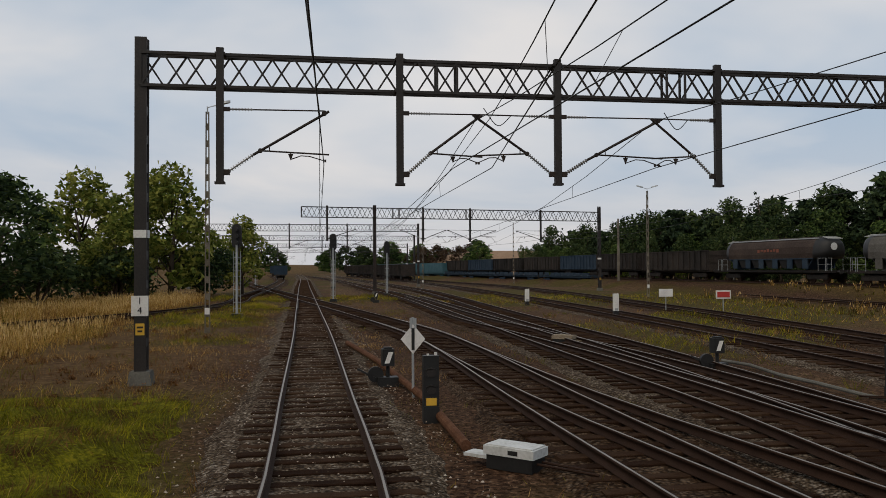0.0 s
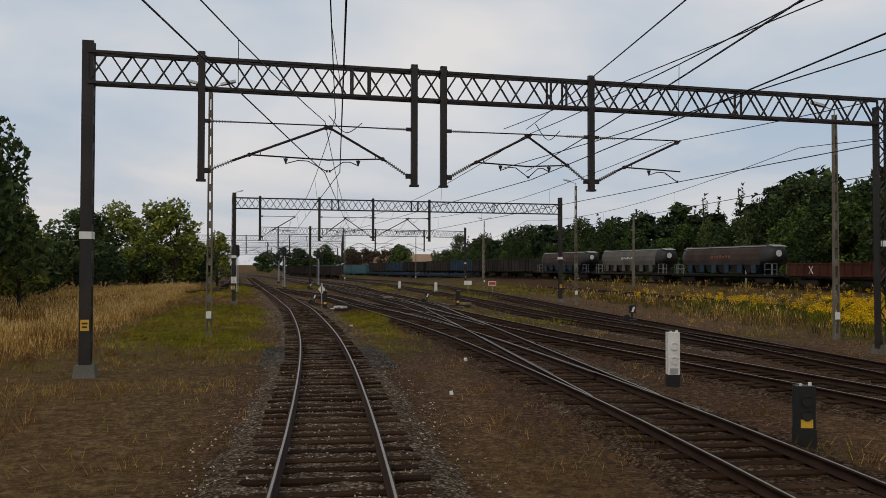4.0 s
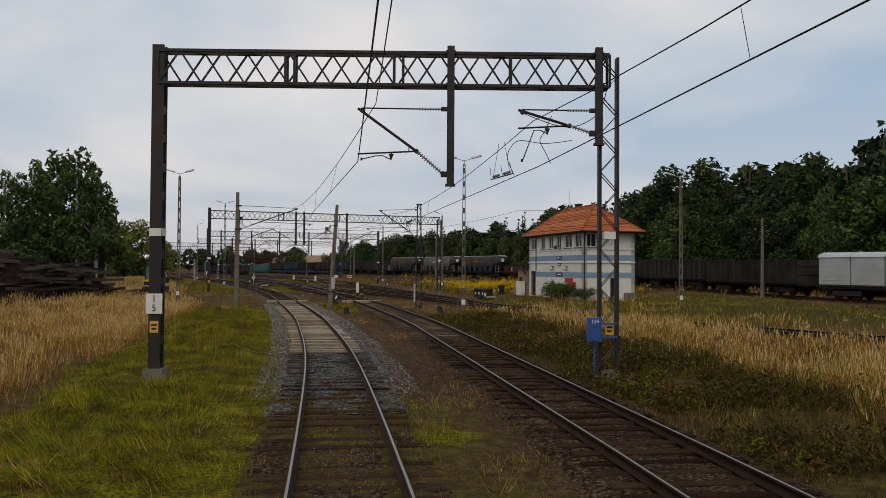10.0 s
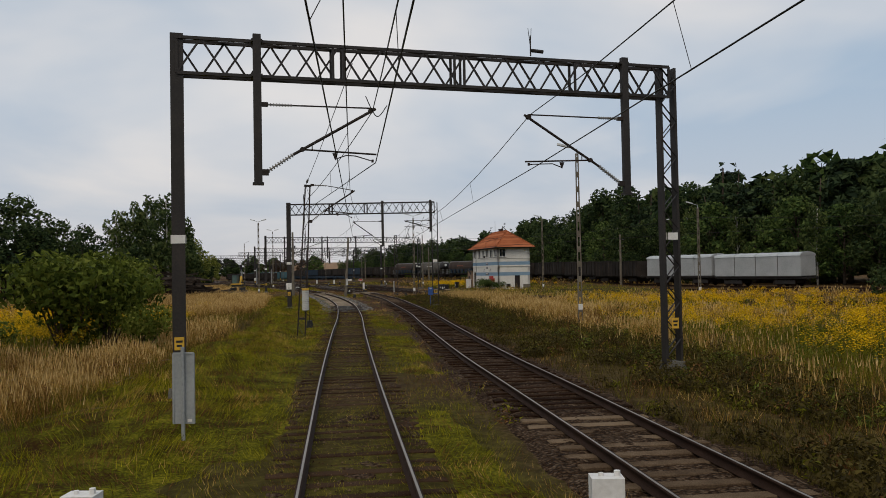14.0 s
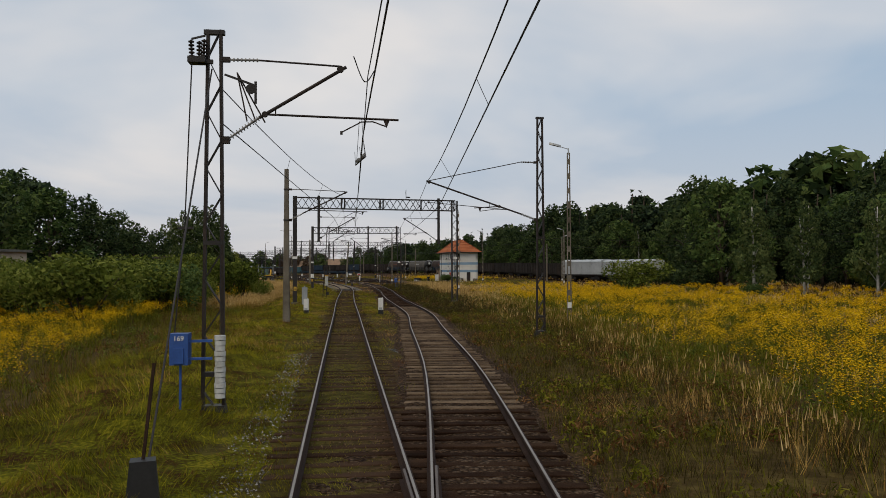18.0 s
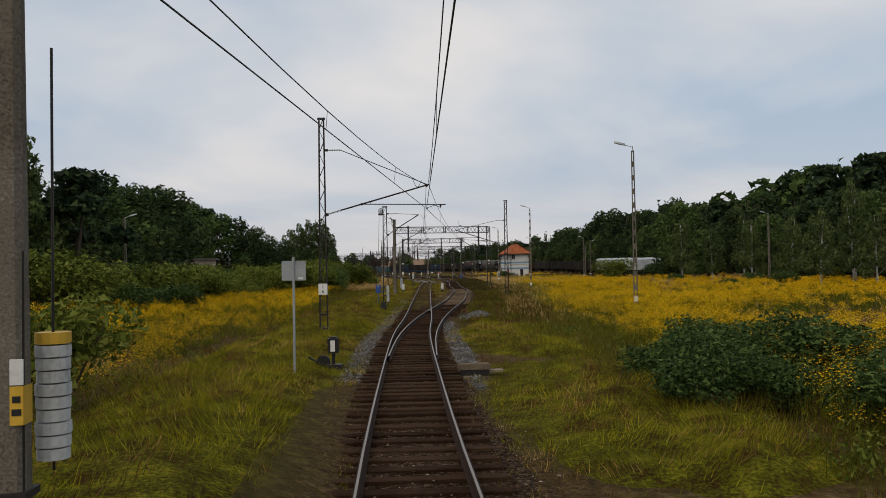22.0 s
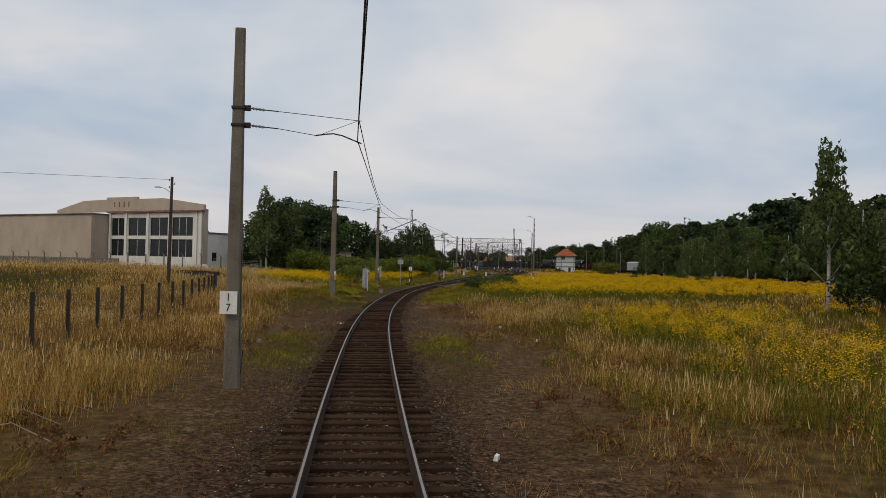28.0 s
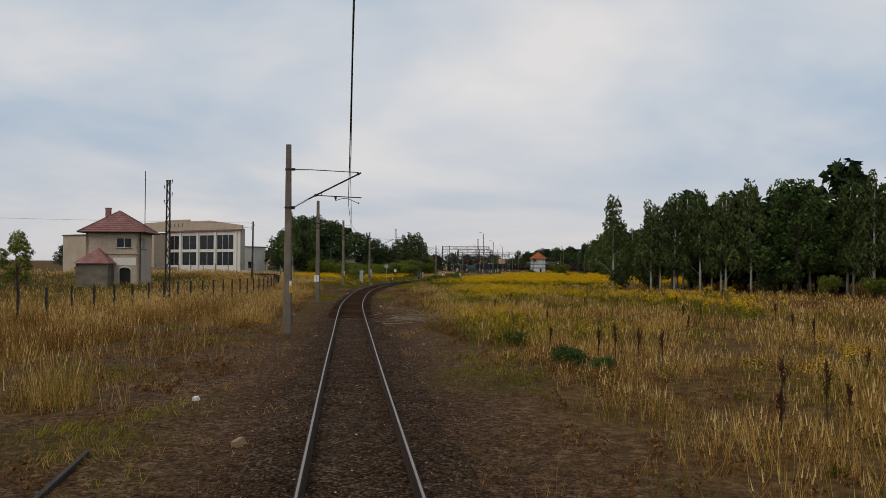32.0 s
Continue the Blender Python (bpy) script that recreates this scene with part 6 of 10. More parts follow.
def signal_box():
    W, L, H = 5.3, 9.9, 6.15
    th = thing("signal_box", (27.48, -47.3, 0.1), 2.5, "white plastered signal box with pale blue bands and orange hip roof", "signal box")
    th.matrix_basis = th.matrix_basis @ Matrix.Diagonal((0.87, 1.3, 0.935, 1))
    # south face
    hs = [(0.25, 1.35, 4.75, 5.95), (2.75, 3.65, 0.05, 2.05), (1.35, 2.05, 0.25, 0.8)]
    part("south_wall", wall(W, H, 0.35, hs), PLASTER, th)
    window_unit(th, *hs[0], 2)
    dr = MB(); dr.box((3.2, 0.16, 1.05), (0.9, 0.06, 2.0)); dr.box((3.2, 0.12, 0.55), (0.6, 0.03, 0.7)); dr.box((3.2, 0.12, 1.5), (0.6, 0.03, 0.8))
    d = part("door", dr, MAST_BR, th, "closed dark brown wooden door")
    hn = MB(); hn.tube([(2.86, 0.11, 1.05), (3.0, 0.09, 1.05)], 0.015, 6); part("handle", hn, GREYM, d)
    lv = MB()
    for k in range(5):
        lv.box((1.7, 0.1, 0.3 + 0.1 * k), (0.66, 0.05, 0.05))
    part("cellar_vent", lv, LOGS, th, "brown slatted cellar vent")
    # west face; its x axis runs from the north end to the south corner
    m = Matrix.Translation((0, L, 0)) @ WEST
    win = [(0.35, 1.35, 2, 4.75, 5.95), (2.35, 3.25, 2, 4.75, 5.95), (3.85, 4.75, 2, 4.75, 5.95), (5.3, 6.2, 2, 4.75, 5.95), (6.75, 8.0, 2, 4.75, 5.95), (8.45, 9.6, 2, 4.75, 5.95)]
    small = [(4.3, 4.95, 2.75, 3.1), (6.7, 7.35, 2.75, 3.1)]
    arch = (4.35, 4.95, 0.75, 1.75)
    gate = (0.15, 1.35, 0.05, 2.55)
    ww = part("west_wall", wall(L, H, 0.35, [(a, b, c, e) for a, b, _, c, e in win] + small + [arch, gate]), PLASTER, th)
    ww.matrix_basis = m
    for a, b, n, c, e in win:
        window_unit(th, a, b, c, e, n, m=m)
    for h in small:
        window_unit(th, *h, 2, m=m)
    window_unit(th, *arch, 2, bars=2, m=m)
    ar = MB()
    ar.tube([(4.65 + 0.36 * math.cos(a), -0.01, 1.62 + 0.36 * math.sin(a)) for a in np.linspace(0, math.pi, 9)], 0.035, 6)
    part("arch_moulding", ar, PLASTER, th).matrix_basis = m
    # black sheet behind the bars stands for the unlit passage
    gb = MB()
    gb.box((0.75, 0.3, 1.3), (1.2, 0.03, 2.5))
    part("passage_back", gb, BLACK, th).matrix_basis = m
    for k in range(9):
        b = MB(); b.bar((0.2 + 0.137 * k, 0.06, 0.06), (0.2 + 0.137 * k, 0.06, 2.5), 0.03)
        part("gate_bar", b, MAST_BR, th).matrix_basis = m
    # east and north walls
    part("east_wall", wall(L, H, 0.35, []), PLASTER, th).matrix_basis = Matrix.Translation((W, 0, 0)) @ Matrix.Rotation(radians(90), 4, 'Z')
    part("north_wall", wall(W, H, 0.35, []), PLASTER, th).matrix_basis = Matrix.Translation((W, L, 0)) @ Matrix.Rotation(radians(180), 4, 'Z')
    fl = MB(); fl.box((W / 2, L / 2, 4.2), (W - 0.72, L - 0.72, 0.2))
    part("upper_floor", fl, CONC_D, th)
    # painted bands, a little proud, and ledges
    for z0, z1 in ((3.55, 4.05), (2.0, 2.5)):
        for mm, ln in ((Matrix.Identity(4), W), (m, L)):
            a = 1.4 if mm is m and z0 < 3 else 0.0
            b = MB(); b.box(((a + ln) / 2, -0.004, (z0 + z1) / 2), (ln - a, 0.012, z1 - z0))
            part("painted_band", b, BAND, th, "pale blue painted band").matrix_basis = mm
    for mm, ln in ((Matrix.Identity(4), W), (m, L)):
        b = MB(); b.box((ln / 2, -0.03, 3.40), (ln + 0.08, 0.1, 0.1)); b.box((ln / 2, -0.02, 4.56), (ln + 0.05, 0.07, 0.06))
        part("ledge", b, PLASTER, th).matrix_basis = mm
    for x in (0.05,):
        p = MB(); p.tube([(0.02, -0.06, 0.0), (0.02, -0.06, H)], 0.05, 8); p.tube([(-0.06, L - 1.5, 2.6), (-0.06, L - 1.5, H)], 0.045, 8)
        part("downpipe", p, MAST_BR, th, "dark rain pipe at the corner")
    bm = MB(); bm.box((4.7, -0.006, 0.35), (1.1, 0.012, 0.7)); 
    part("damp_patch", bm, CONC, th, "bare damp plaster patch")
    # signs
    s = MB(); s.box((5.9, -0.03, 3.82), (0.95, 0.03, 0.34))
    sg = part("name_board", s, tex_mat("navy_board", [(0.01, 0.015, 0.05), (0.02, 0.03, 0.09)], rough=0.5, bump=0), th, "dark blue board with white station name"); sg.matrix_basis = m
    letters("PIŁA", 0.30, (5.9, -0.05, 3.82), WHITE, sg)
    for z, w, hgt in ((3.2, 0.5, 0.3), (2.28, 1.1, 0.36)):
        s = MB(); s.box((5.9, -0.035, z), (w, 0.03, hgt))
        so = part("board", s, BLACK, th, "small dark board with unreadable white marks"); so.matrix_basis = m
        b = MB(); b.box((5.9, -0.055, z), (w * 0.6, 0.01, hgt * 0.35)); part("writing", b, WHITE, so)
    for x, z, w in ((7.75, 1.7, 0.9), (8.25, 1.35, 0.85)):
        s = MB(); s.box((x, -0.16, z), (w, 0.28, 0.42)); s.box((x, -0.165, z + 0.23), (w + 0.06, 0.34, 0.05))
        part("wall_cabinet", s, RED, th, "red wall cabinet with a sloping lid").matrix_basis = m
    lampm = MB(); lampm.tube([(6.0, 0, 4.9), (6.0, -0.45, 5.0)], 0.025, 6); lampm.box((6.0, -0.5, 4.85), (0.22, 0.2, 0.3))
    part("wall_lamp", lampm, BLACK, th).matrix_basis = m
    hip_roof(W, L, H - 0.02, 8.75, 0.62, 5.2, TILE, th, 16, "orange-red clay tile hip roof")
    an = MB(); an.tube([(W / 2, L / 2 + 1.6, 8.7), (W / 2, L / 2 + 1.6, 10.6)], 0.03, 6)
    part("aerial", an, GREYM, th)
    ch = MB(); ch.box((W / 2 + 0.7, L / 2 + 1.0, 8.7), (0.5, 0.5, 1.0)); ch.box((W / 2 + 0.7, L / 2 + 1.0, 9.2), (0.6, 0.6, 0.1))
    part("chimney", ch, MAST_BR, th)


signal_box()
sh = thing("lean_to_shed", (27.0, -34.0, 0.0), 2.5, "brownish rendered lean-to shed beside the signal box", "shed")
b = MB(); b.box((1.6, 1.6, 1.35), (3.2, 3.2, 2.7)); part("wall_block", b, SAND, sh)
b = MB(); b.box((1.6, 1.6, 2.78), (3.7, 3.7, 0.14)); part("roof", b, MAST, sh, "flat dark roof")
b = MB(); b.box((-0.02, 2.2, 1.4), (0.04, 0.8, 0.9)); part("window", b, GLASS_D, sh)
b = MB(); b.bar((-0.3, 0.2, 2.2), (-0.3, 1.6, 2.9), 0.14); part("chute", b, MAST, sh)
cb = thing("cable_cabinet", (26.6, -32.6, 0.0), 2.5, "white two-door cable cabinet beside the signal box", "cabinet")
for k in (0, 1):
    b = MB(); b.box((0, -0.34 + 0.68 * k, 0.75), (0.45, 0.66, 1.3)); part("door", b, WHITE, cb)
b = MB(); b.box((0, 0, 1.43), (0.55, 1.45, 0.06)); b.box((0, 0, 0.05), (0.5, 1.4, 0.1)); part("frame", b, WHITE, cb)
bn = thing("refuse_bin", (25.2, -30.4, 0.0), 2.5, "dark wheeled refuse bin with a white label", "bin", "refuse bins")
b = MB(); b.box((0, 0, 0.5), (0.5, 0.55, 0.85), taper=1.12); part("body", b, BLACK, bn)
b = MB(); b.box((0, 0, 0.97), (0.6, 0.66, 0.07)); part("lid", b, BLACK, bn)
b = MB(); b.box((-0.27, 0, 0.55), (0.01, 0.25, 0.2)); part("sticker", b, WHITE, bn)
b = MB(); b.disc((0.25, 0.28, 0.1), 0.1, (0, 1, 0), 0.05); part("wheel", b, BLACK, bn)
for k in range(1, 5):
    copy_thing(bn, pose(22.6 - 0.16 * k, -36.6 + 0.75 * k, -0.25, 0, 0, 12))


def old_box():
    """Second, abandoned signal box west of the line."""
    W, L, H = 6.2, 5.2, 6.9
    th = thing("abandoned_signal_box", (-37.2, -273.2, -0.25), 8, "derelict beige signal box with weathered red hip roof", "signal box")
    hs = [(3.5, 5.3, 5.0, 6.2), (3.9, 5.2, 0.1, 2.6)]
    part("south_wall", wall(W, H, 0.35, hs), RENDER_G, th)
    window_unit(th, *hs[0], 2)
    # black sheet fills the door opening in place of the dark interior
    b = MB(); b.box((4.55, 0.3, 1.35), (1.3, 0.03, 2.5)); part("doorway_dark", b, BLACK, th, "black sheet standing for the unlit inside of the doorway")
    b = MB(); b.tube([(4.55 + 0.72 * math.cos(a), -0.01, 2.3 + 0.45 * math.sin(a)) for a in np.linspace(0, math.pi, 9)], 0.06, 6); part("arch", b, PLASTER, th)
    b = MB(); b.box((4.5, -0.012, 3.4), (2.6, 0.02, 0.9)); part("plaster_panel", b, PLASTER, th, "white plaster panel under the window")
    b = MB(); b.box((W / 2, -0.05, 4.35), (W + 0.1, 0.14, 0.16)); part("ledge", b, RENDER_G, th)
    m = Matrix.Translation((W, 0, 0)) @ Matrix.Rotation(radians(90), 4, 'Z')
    he = [(0.5, 1.2, 4.9, 6.2), (1.7, 2.4, 4.9, 6.2)]
    part("east_wall", wall(L, H, 0.35, he), RENDER_G, th).matrix_basis = m
    for h in he:
        window_unit(th, *h, 1, m=m)
    part("west_wall", wall(L, H, 0.35, []), RENDER_G, th).matrix_basis = Matrix.Translation((0, L, 0)) @ WEST
    part("north_wall", wall(W, H, 0.35, []), RENDER_G, th).matrix_basis = Matrix.Translation((W, L, 0)) @ Matrix.Rotation(radians(180), 4, 'Z')
    hip_roof(W, L, H - 0.02, 9.5, 0.75, 0.4, TILE_R, th, 10, "weathered red sheet hip roof")
    ch = MB(); ch.box((1.6, 3.0, 8.9), (0.55, 0.55, 2.0)); ch.box((1.6, 3.0, 9.9), (0.65, 0.65, 0.12)); part("chimney", ch, TILE_R, th)
    p = MB(); p.box((1.5, -1.2, 1.6), (3.6, 2.3, 3.2)); part("porch_wall", p, CONC, th)
    r = MB()
    r.add([(-0.6, -2.7, 3.15), (3.6, -2.7, 3.15), (3.6, 0, 3.15), (-0.6, 0, 3.15), (1.5, 0.0, 5.0)], [(0, 1, 4), (1, 2, 4), (3, 0, 4), (3, 2, 1, 0), (2, 3, 4)])
    part("porch_roof", r, TILE_R, th, "small weathered porch roof")
    p = MB(); p.tube([(W + 0.1, 0.05, 0), (W + 0.1, 0.05, H)], 0.05, 6); part("downpipe", p, MAST_BR, th)


old_box()
am = thing("aerial_mast", (-32.1, -268.5, -0.3), label="thin tall aerial mast behind the derelict box", category="mast")
b = MB(); b.tube([(0, 0, 0), (0, 0, 14.7)], 0.05, 6); part("pole", b, MAST, am)
steel_mast(-11.5, -312.0, 8.6, -5, "slim old lattice pole with small insulators", w=0.34)
for k, z in enumerate((7.2, 7.7, 8.2, 8.6)):
    th = thing("pole_insulator", (-11.5 + (0.28 if k % 2 else -0.28), -312.0, z - 0.1), label="small white insulator on a steel hook", category="insulator", group="pole insulators")
    b = MB(); b.tube([(0, 0, 0), (0, 0, 0.09), (0, 0, 0.14)], 0.05, 8, 0.03); part("bell", b, PORC, th)
    b = MB(); b.tube([(0, 0, 0), (0, 0, -0.1), (-0.25 if k % 2 else 0.25, 0, -0.14)], 0.015, 5); part("hook", b, MAST, th)


def hall():
    """Industrial hall with tall gridded windows and a stepped gable."""
    a, b_ = Vector((-73.5, -159.5, 0)), Vector((-50.6, -171.0, 0))
    th = thing("industrial_hall", (a.x, a.y, -0.3), turn_to(a, b_), "long beige industrial hall with tall gridded windows", "factory hall")
    W, H, L = (b_ - a).length, 12.0, 1.6
    cols = [(0.3, 4.2, 2), (5.3, 10.5, 2), (11.6, 16.6, 2), (17.6, 23.3, 3)]
    holes = []
    for x0, x1, n in cols:
        for z0, z1 in ((3.0, 6.4), (7.0, 10.6)):
            holes.append((x0, x1, z0, z1, n))
    part("gable_wall", wall(W, H, 0.4, [(h[0], h[1], h[2], h[3]) for h in holes]), PLASTER, th)
    for x0, x1, z0, z1, n in holes:
        window_unit(th, x0, x1, z0, z1, n, y=0.2, bars=0, sill=False)
    for x in (0, 4.75, 11.05, 17.1, 24.2, W):
        p = MB(); p.box((min(x, W - 0.3) + 0.15, -0.12, H / 2), (0.55, 0.25, H)); part("pilaster", p, PLASTER, th, "pale pilaster between the windows")
    c = MB(); c.box((W / 2, -0.2, H - 0.25), (W + 1.0, 0.7, 0.35)); part("cornice", c, TILE_R, th, "reddish cornice")
    g = MB(); g.add([(-17, 0, H - 0.2), (W + 0.5, 0, H - 0.2), (W + 0.5, 0, H + 0.9), (15.2, 0, H + 2.3), (7.8, 0, H + 2.3), (7.8, 0, H + 2.75), (-1.2, 0, H + 2.75), (-1.2, 0, H + 2.35), (-8.5, 0, H + 2.2), (-17, 0, H + 0.4)], [tuple(range(10))])
    k = len(g.v)
    g.v += [(x, 0.5, z) for x, _, z in g.v]
    g.f += [tuple(reversed(range(k, 2 * k)))] + [(i, k + i, k + (i + 1) % k, (i + 1) % k) for i in range(k)]
    part("parapet", g, RENDER_G, th, "stepped beige parapet")
    for q in range(4):
        s = MB(); s.box((1.2 + q * 1.4, -0.02, H + 1.3), (0.26, 0.05, 1.0)); part("slit", s, CONC_D, th)
    m = Matrix.Translation((W, 0, 0)) @ Matrix.Rotation(radians(90), 4, 'Z')
    part("east_wall", wall(L, H, 0.4, []), RENDER_G, th).matrix_basis = m
    r = MB(); r.add([(-0.3, 0.5, H), (W / 2, 0.5, H + 2.3), (W + 0.3, 0.5, H), (-0.3, L, H), (W / 2, L, H + 2.3), (W + 0.3, L, H)], [(0, 1, 4, 3), (1, 2, 5, 4), (3, 4, 5), (2, 1, 0), (0, 3, 5, 2)])
    part("roof", r, CONC_D, th)
    an = MB(); an.box((W - 3.0, 5.4, 3.8), (5.8, 7.4, 7.6)); part("annex", an, PLASTER, th, "lower pale annex at the end of the hall")
    ar = MB(); ar.box((W - 3.0, 5.6, 7.7), (6.3, 7.7, 0.2)); part("annex_roof", ar, CONC_D, th, "flat dark roof edge")
    aw = MB(); aw.box((W - 0.09, 3.4, 3.2), (0.06, 1.1, 1.6)); part("window", aw, GLASS_D, th)
    w2 = MB(); w2.box((-19.0, 2.0, 5.6), (37.0, 12, 11.2)); part("side_wing", w2, RENDER_G, th, "plain windowless beige wing")
    c = MB(); c.box((-19.0, 2.0, 11.28), (37.6, 12.6, 0.22)); part("wing_cornice", c, CONC_D, th)
    bw = MB(); bw.box((-12, -4.2, 1.2), (40, 0.3, 2.6)); part("yard_wall", bw, CONC, th)


hall()
th = thing("covered_car", (-41.8, -195.0, float(ground_z(-41.8, -195.0))), 12, "parked car under a creased white cover beside the fence", "car")
b = MB(); b.box((0, 0, 0.62), (4.2, 1.75, 0.75), taper=0.93); b.box((-0.2, 0, 1.2), (2.4, 1.55, 0.5), taper=0.72); part("cover", b, WEIGHT, th)
for k in (-1.25, 1.25):
    for q in (-0.8, 0.8):
        b = MB(); b.disc((k, q, 0.31), 0.31, (0, 1, 0), 0.2); part("wheel", b, BLACK, th)
th = thing("flat_roof_block", (-40, -95, -0.3), -20, "low pale commercial block behind the hall", "building")
for k in range(5):
    b = MB(); b.box((-6 * k, 0.0, 2.6), (5.9, 9, 5.2)); part("bay", b, PLASTER if k % 2 else RENDER_G, th)
    b = MB(); b.box((-6 * k, -4.53, 2.2), (4.2, 0.05, 1.4)); part("window", b, GLASS_D, th)
b = MB(); b.box((-12, 0, 5.3), (31, 9.6, 0.3)); part("roof", b, CONC_D, th)
th = thing("green_roof_shed", (-72, -262, -0.3), 8, "long low shed with a dull green roof", "shed")
b = MB(); b.box((0, 0, 2.0), (16, 8, 4.0)); part("walls", b, TILE_R, th)
b = MB(); b.box((0, 0, 4.3), (17, 9, 0.9), taper=0.8); part("roof", b, WAG_TEAL, th, "dull green roof")
for k in range(3):
    b = MB(); b.box((-5 + 5 * k, -4.02, 1.7), (2.6, 0.06, 2.6)); part("door", b, BLACK, th)

# fence on the west side
FENCE = spline([(-17, -352), (-13.5, -330), (-12.3, -312), (-11.9, -293), (-13.2, -278), (-17, -262), (-22.5, -248), (-29, -236), (-38, -228)], 2.3)
fe = thing("wire_fence", (0, 0, 0), label="dark wire mesh fence on concrete posts", category="fence")
for x, y in FENCE:
    b = MB(); b.box((x, y, 0.55), (0.11, 0.11, 1.95), 0.2); part("post", b, MAST_BR if (int(x * 7) % 3) else BLACK, fe)
wm = MB()
for (xa, ya), (xb, yb) in zip(FENCE[:-1], FENCE[1:]):
    for k in range(8):
        z = -0.1 + 0.2 * k
        wm.tube([(xa, ya, z), (xb, yb, z)], 0.004, 3, cap=False)
    for k in range(12):
        f = k / 12
        wm.tube([(xa + (xb - xa) * f, ya + (yb - ya) * f, -0.15), (xa + (xb - xa) * f, ya + (yb - ya) * f, 1.35)], 0.003, 3, cap=False)
tagged(part("mesh_wires", wm, MAST, fe), kind="stuff")
fe = thing("hall_fence", (0, 0, 0), label="pale wire fence with slim posts in front of the hall", category="fence")
wm = MB()
for k in range(16):
    x, y = -23 - 2.6 * k, -229 + 0.9 * k
    up = float(ground_z(x, y)) + 0.4
    b = MB(); b.box((x, y, 0.75 + up), (0.12, 0.12, 2.2)); b.bar((x, y, 1.8 + up), (x - 0.15, y - 0.2, 2.05 + up), 0.06); part("post", b, CONC, fe)
    if k:
        for q in range(9):
            wm.tube([(x, y, -0.1 + up + 0.21 * q), (x + 2.6, y - 0.9, -0.1 + before + 0.21 * q)], 0.006, 3, cap=False)
        for q in range(10):
            wm.tube([(x + 0.26 * q, y - 0.09 * q, up - 0.1), (x + 0.26 * q, y - 0.09 * q, up + 1.6)], 0.004, 3, cap=False)
    before = up
tagged(part("mesh_wires", wm, GREYM, fe), kind="stuff")
fe = thing("panel_fence", (0, 0, 0), label="short dark sheet panel fence beside the yard gate", category="fence")
for k in range(4):
    b = MB(); b.box((-20.0 - 1.7 * k, -254 + 1.6 * k, 0.65), (2.2, 0.08, 1.9), -0.75); part("panel", b, MAST_BR, fe)


def wooden_pole(x, y, top, lean, label):
    th = thing("utility_pole", (x, y, -0.3), 0, label, "utility pole", "utility poles")
    b = MB(); b.tube([(0, 0, 0), (lean * 0.5, 0, top * 0.5), (lean, 0, top + 0.3)], 0.15, 8, 0.10); part("pole", b, BARK, th, "weathered brown timber pole")
    b = MB(); b.tube([(lean * 0.9, 0, top - 0.9), (lean - 0.5, 0, top - 0.55), (lean - 0.9, 0, top - 0.45)], 0.025, 6); part("lamp_arm", b, GREYM, th)
    b = MB(); b.box((lean - 1.05, 0, top - 0.45), (0.45, 0.18, 0.10), taper=0.7); part("lamp_head", b, GREYM, th, "grey lamp head")
    for k in range(3):
        b = MB(); b.tube([(lean + (0.2 if k % 2 else -0.2), 0, top - 0.25 * k), (lean + (0.2 if k % 2 else -0.2), 0, top - 0.25 * k + 0.14)], 0.05, 8, 0.03); part("insulator", b, PORC, th)
        b = MB(); b.tube([(lean, 0, top - 0.25 * k - 0.02), (lean + (0.2 if k % 2 else -0.2), 0, top - 0.25 * k)], 0.012, 5); part("hook", b, MAST, th)


wooden_pole(-20.5, -262.0, 8.5, 0.1, "brown timber pole with insulators and a lamp arm")
wooden_pole(-34.2, -204.0, 8.9, 0.5, "leaning brown timber pole with a lamp arm")
mb = MB(); span_wire(mb, [(-20.4, -262, 8.3), (-62, -275, 8.6)], 0.012, 0.05)
tagged(part("service_wire", mb, WIRE), "single wire running from a timber pole", "wire")

# ---- rolling stock ----
def on_line(name, y):
    l = LINE[name]
    i = int(np.argmin(np.abs(l[:, 1] - y)))
    t = l[max(i - 6, 0)] - l[min(i + 6, len(l) - 1)]
    return l[i], math.degrees(math.atan2(t[1], t[0]))


def bogies(th, L, mat=WAG_DARK, n=2):
    for s in (-1, 1):
        b = MB(); b.box((s * (L / 2 - 2.4), 0, 0.62), (2.6, 2.0, 0.3)); b.box((s * (L / 2 - 2.4), 0.98, 0.55), (2.7, 0.1, 0.42)); b.box((s * (L / 2 - 2.4), -0.98, 0.55), (2.7, 0.1, 0.42))
        bo = part("bogie", b, mat, th)
        for k in (-0.9, 0.9):
            w = MB()
            for y in (-0.75, 0.75):
                w.disc((s * (L / 2 - 2.4) + k, y, 0.46), 0.46, (0, 1, 0), 0.13, 18)
            w.tube([(s * (L / 2 - 2.4) + k, -0.7, 0.46), (s * (L / 2 - 2.4) + k, 0.7, 0.46)], 0.07, 6)
            part("wheelset", w, RUST, bo)
    f = MB(); f.box((0, 0, 1.05), (L, 2.5, 0.22)); f.box((0, 0, 0.9), (L - 1, 0.5, 0.3))
    part("underframe", f, mat, th)
    for s in (-1, 1):
        for y in (-0.87, 0.87):
            q = MB(); q.tube([(s * L / 2, y, 1.03), (s * (L / 2 + 0.5), y, 1.03)], 0.06, 8); q.disc((s * (L / 2 + 0.52), y, 1.03), 0.22, (1, 0, 0), 0.05)
            part("buffer", q, MAST, th)


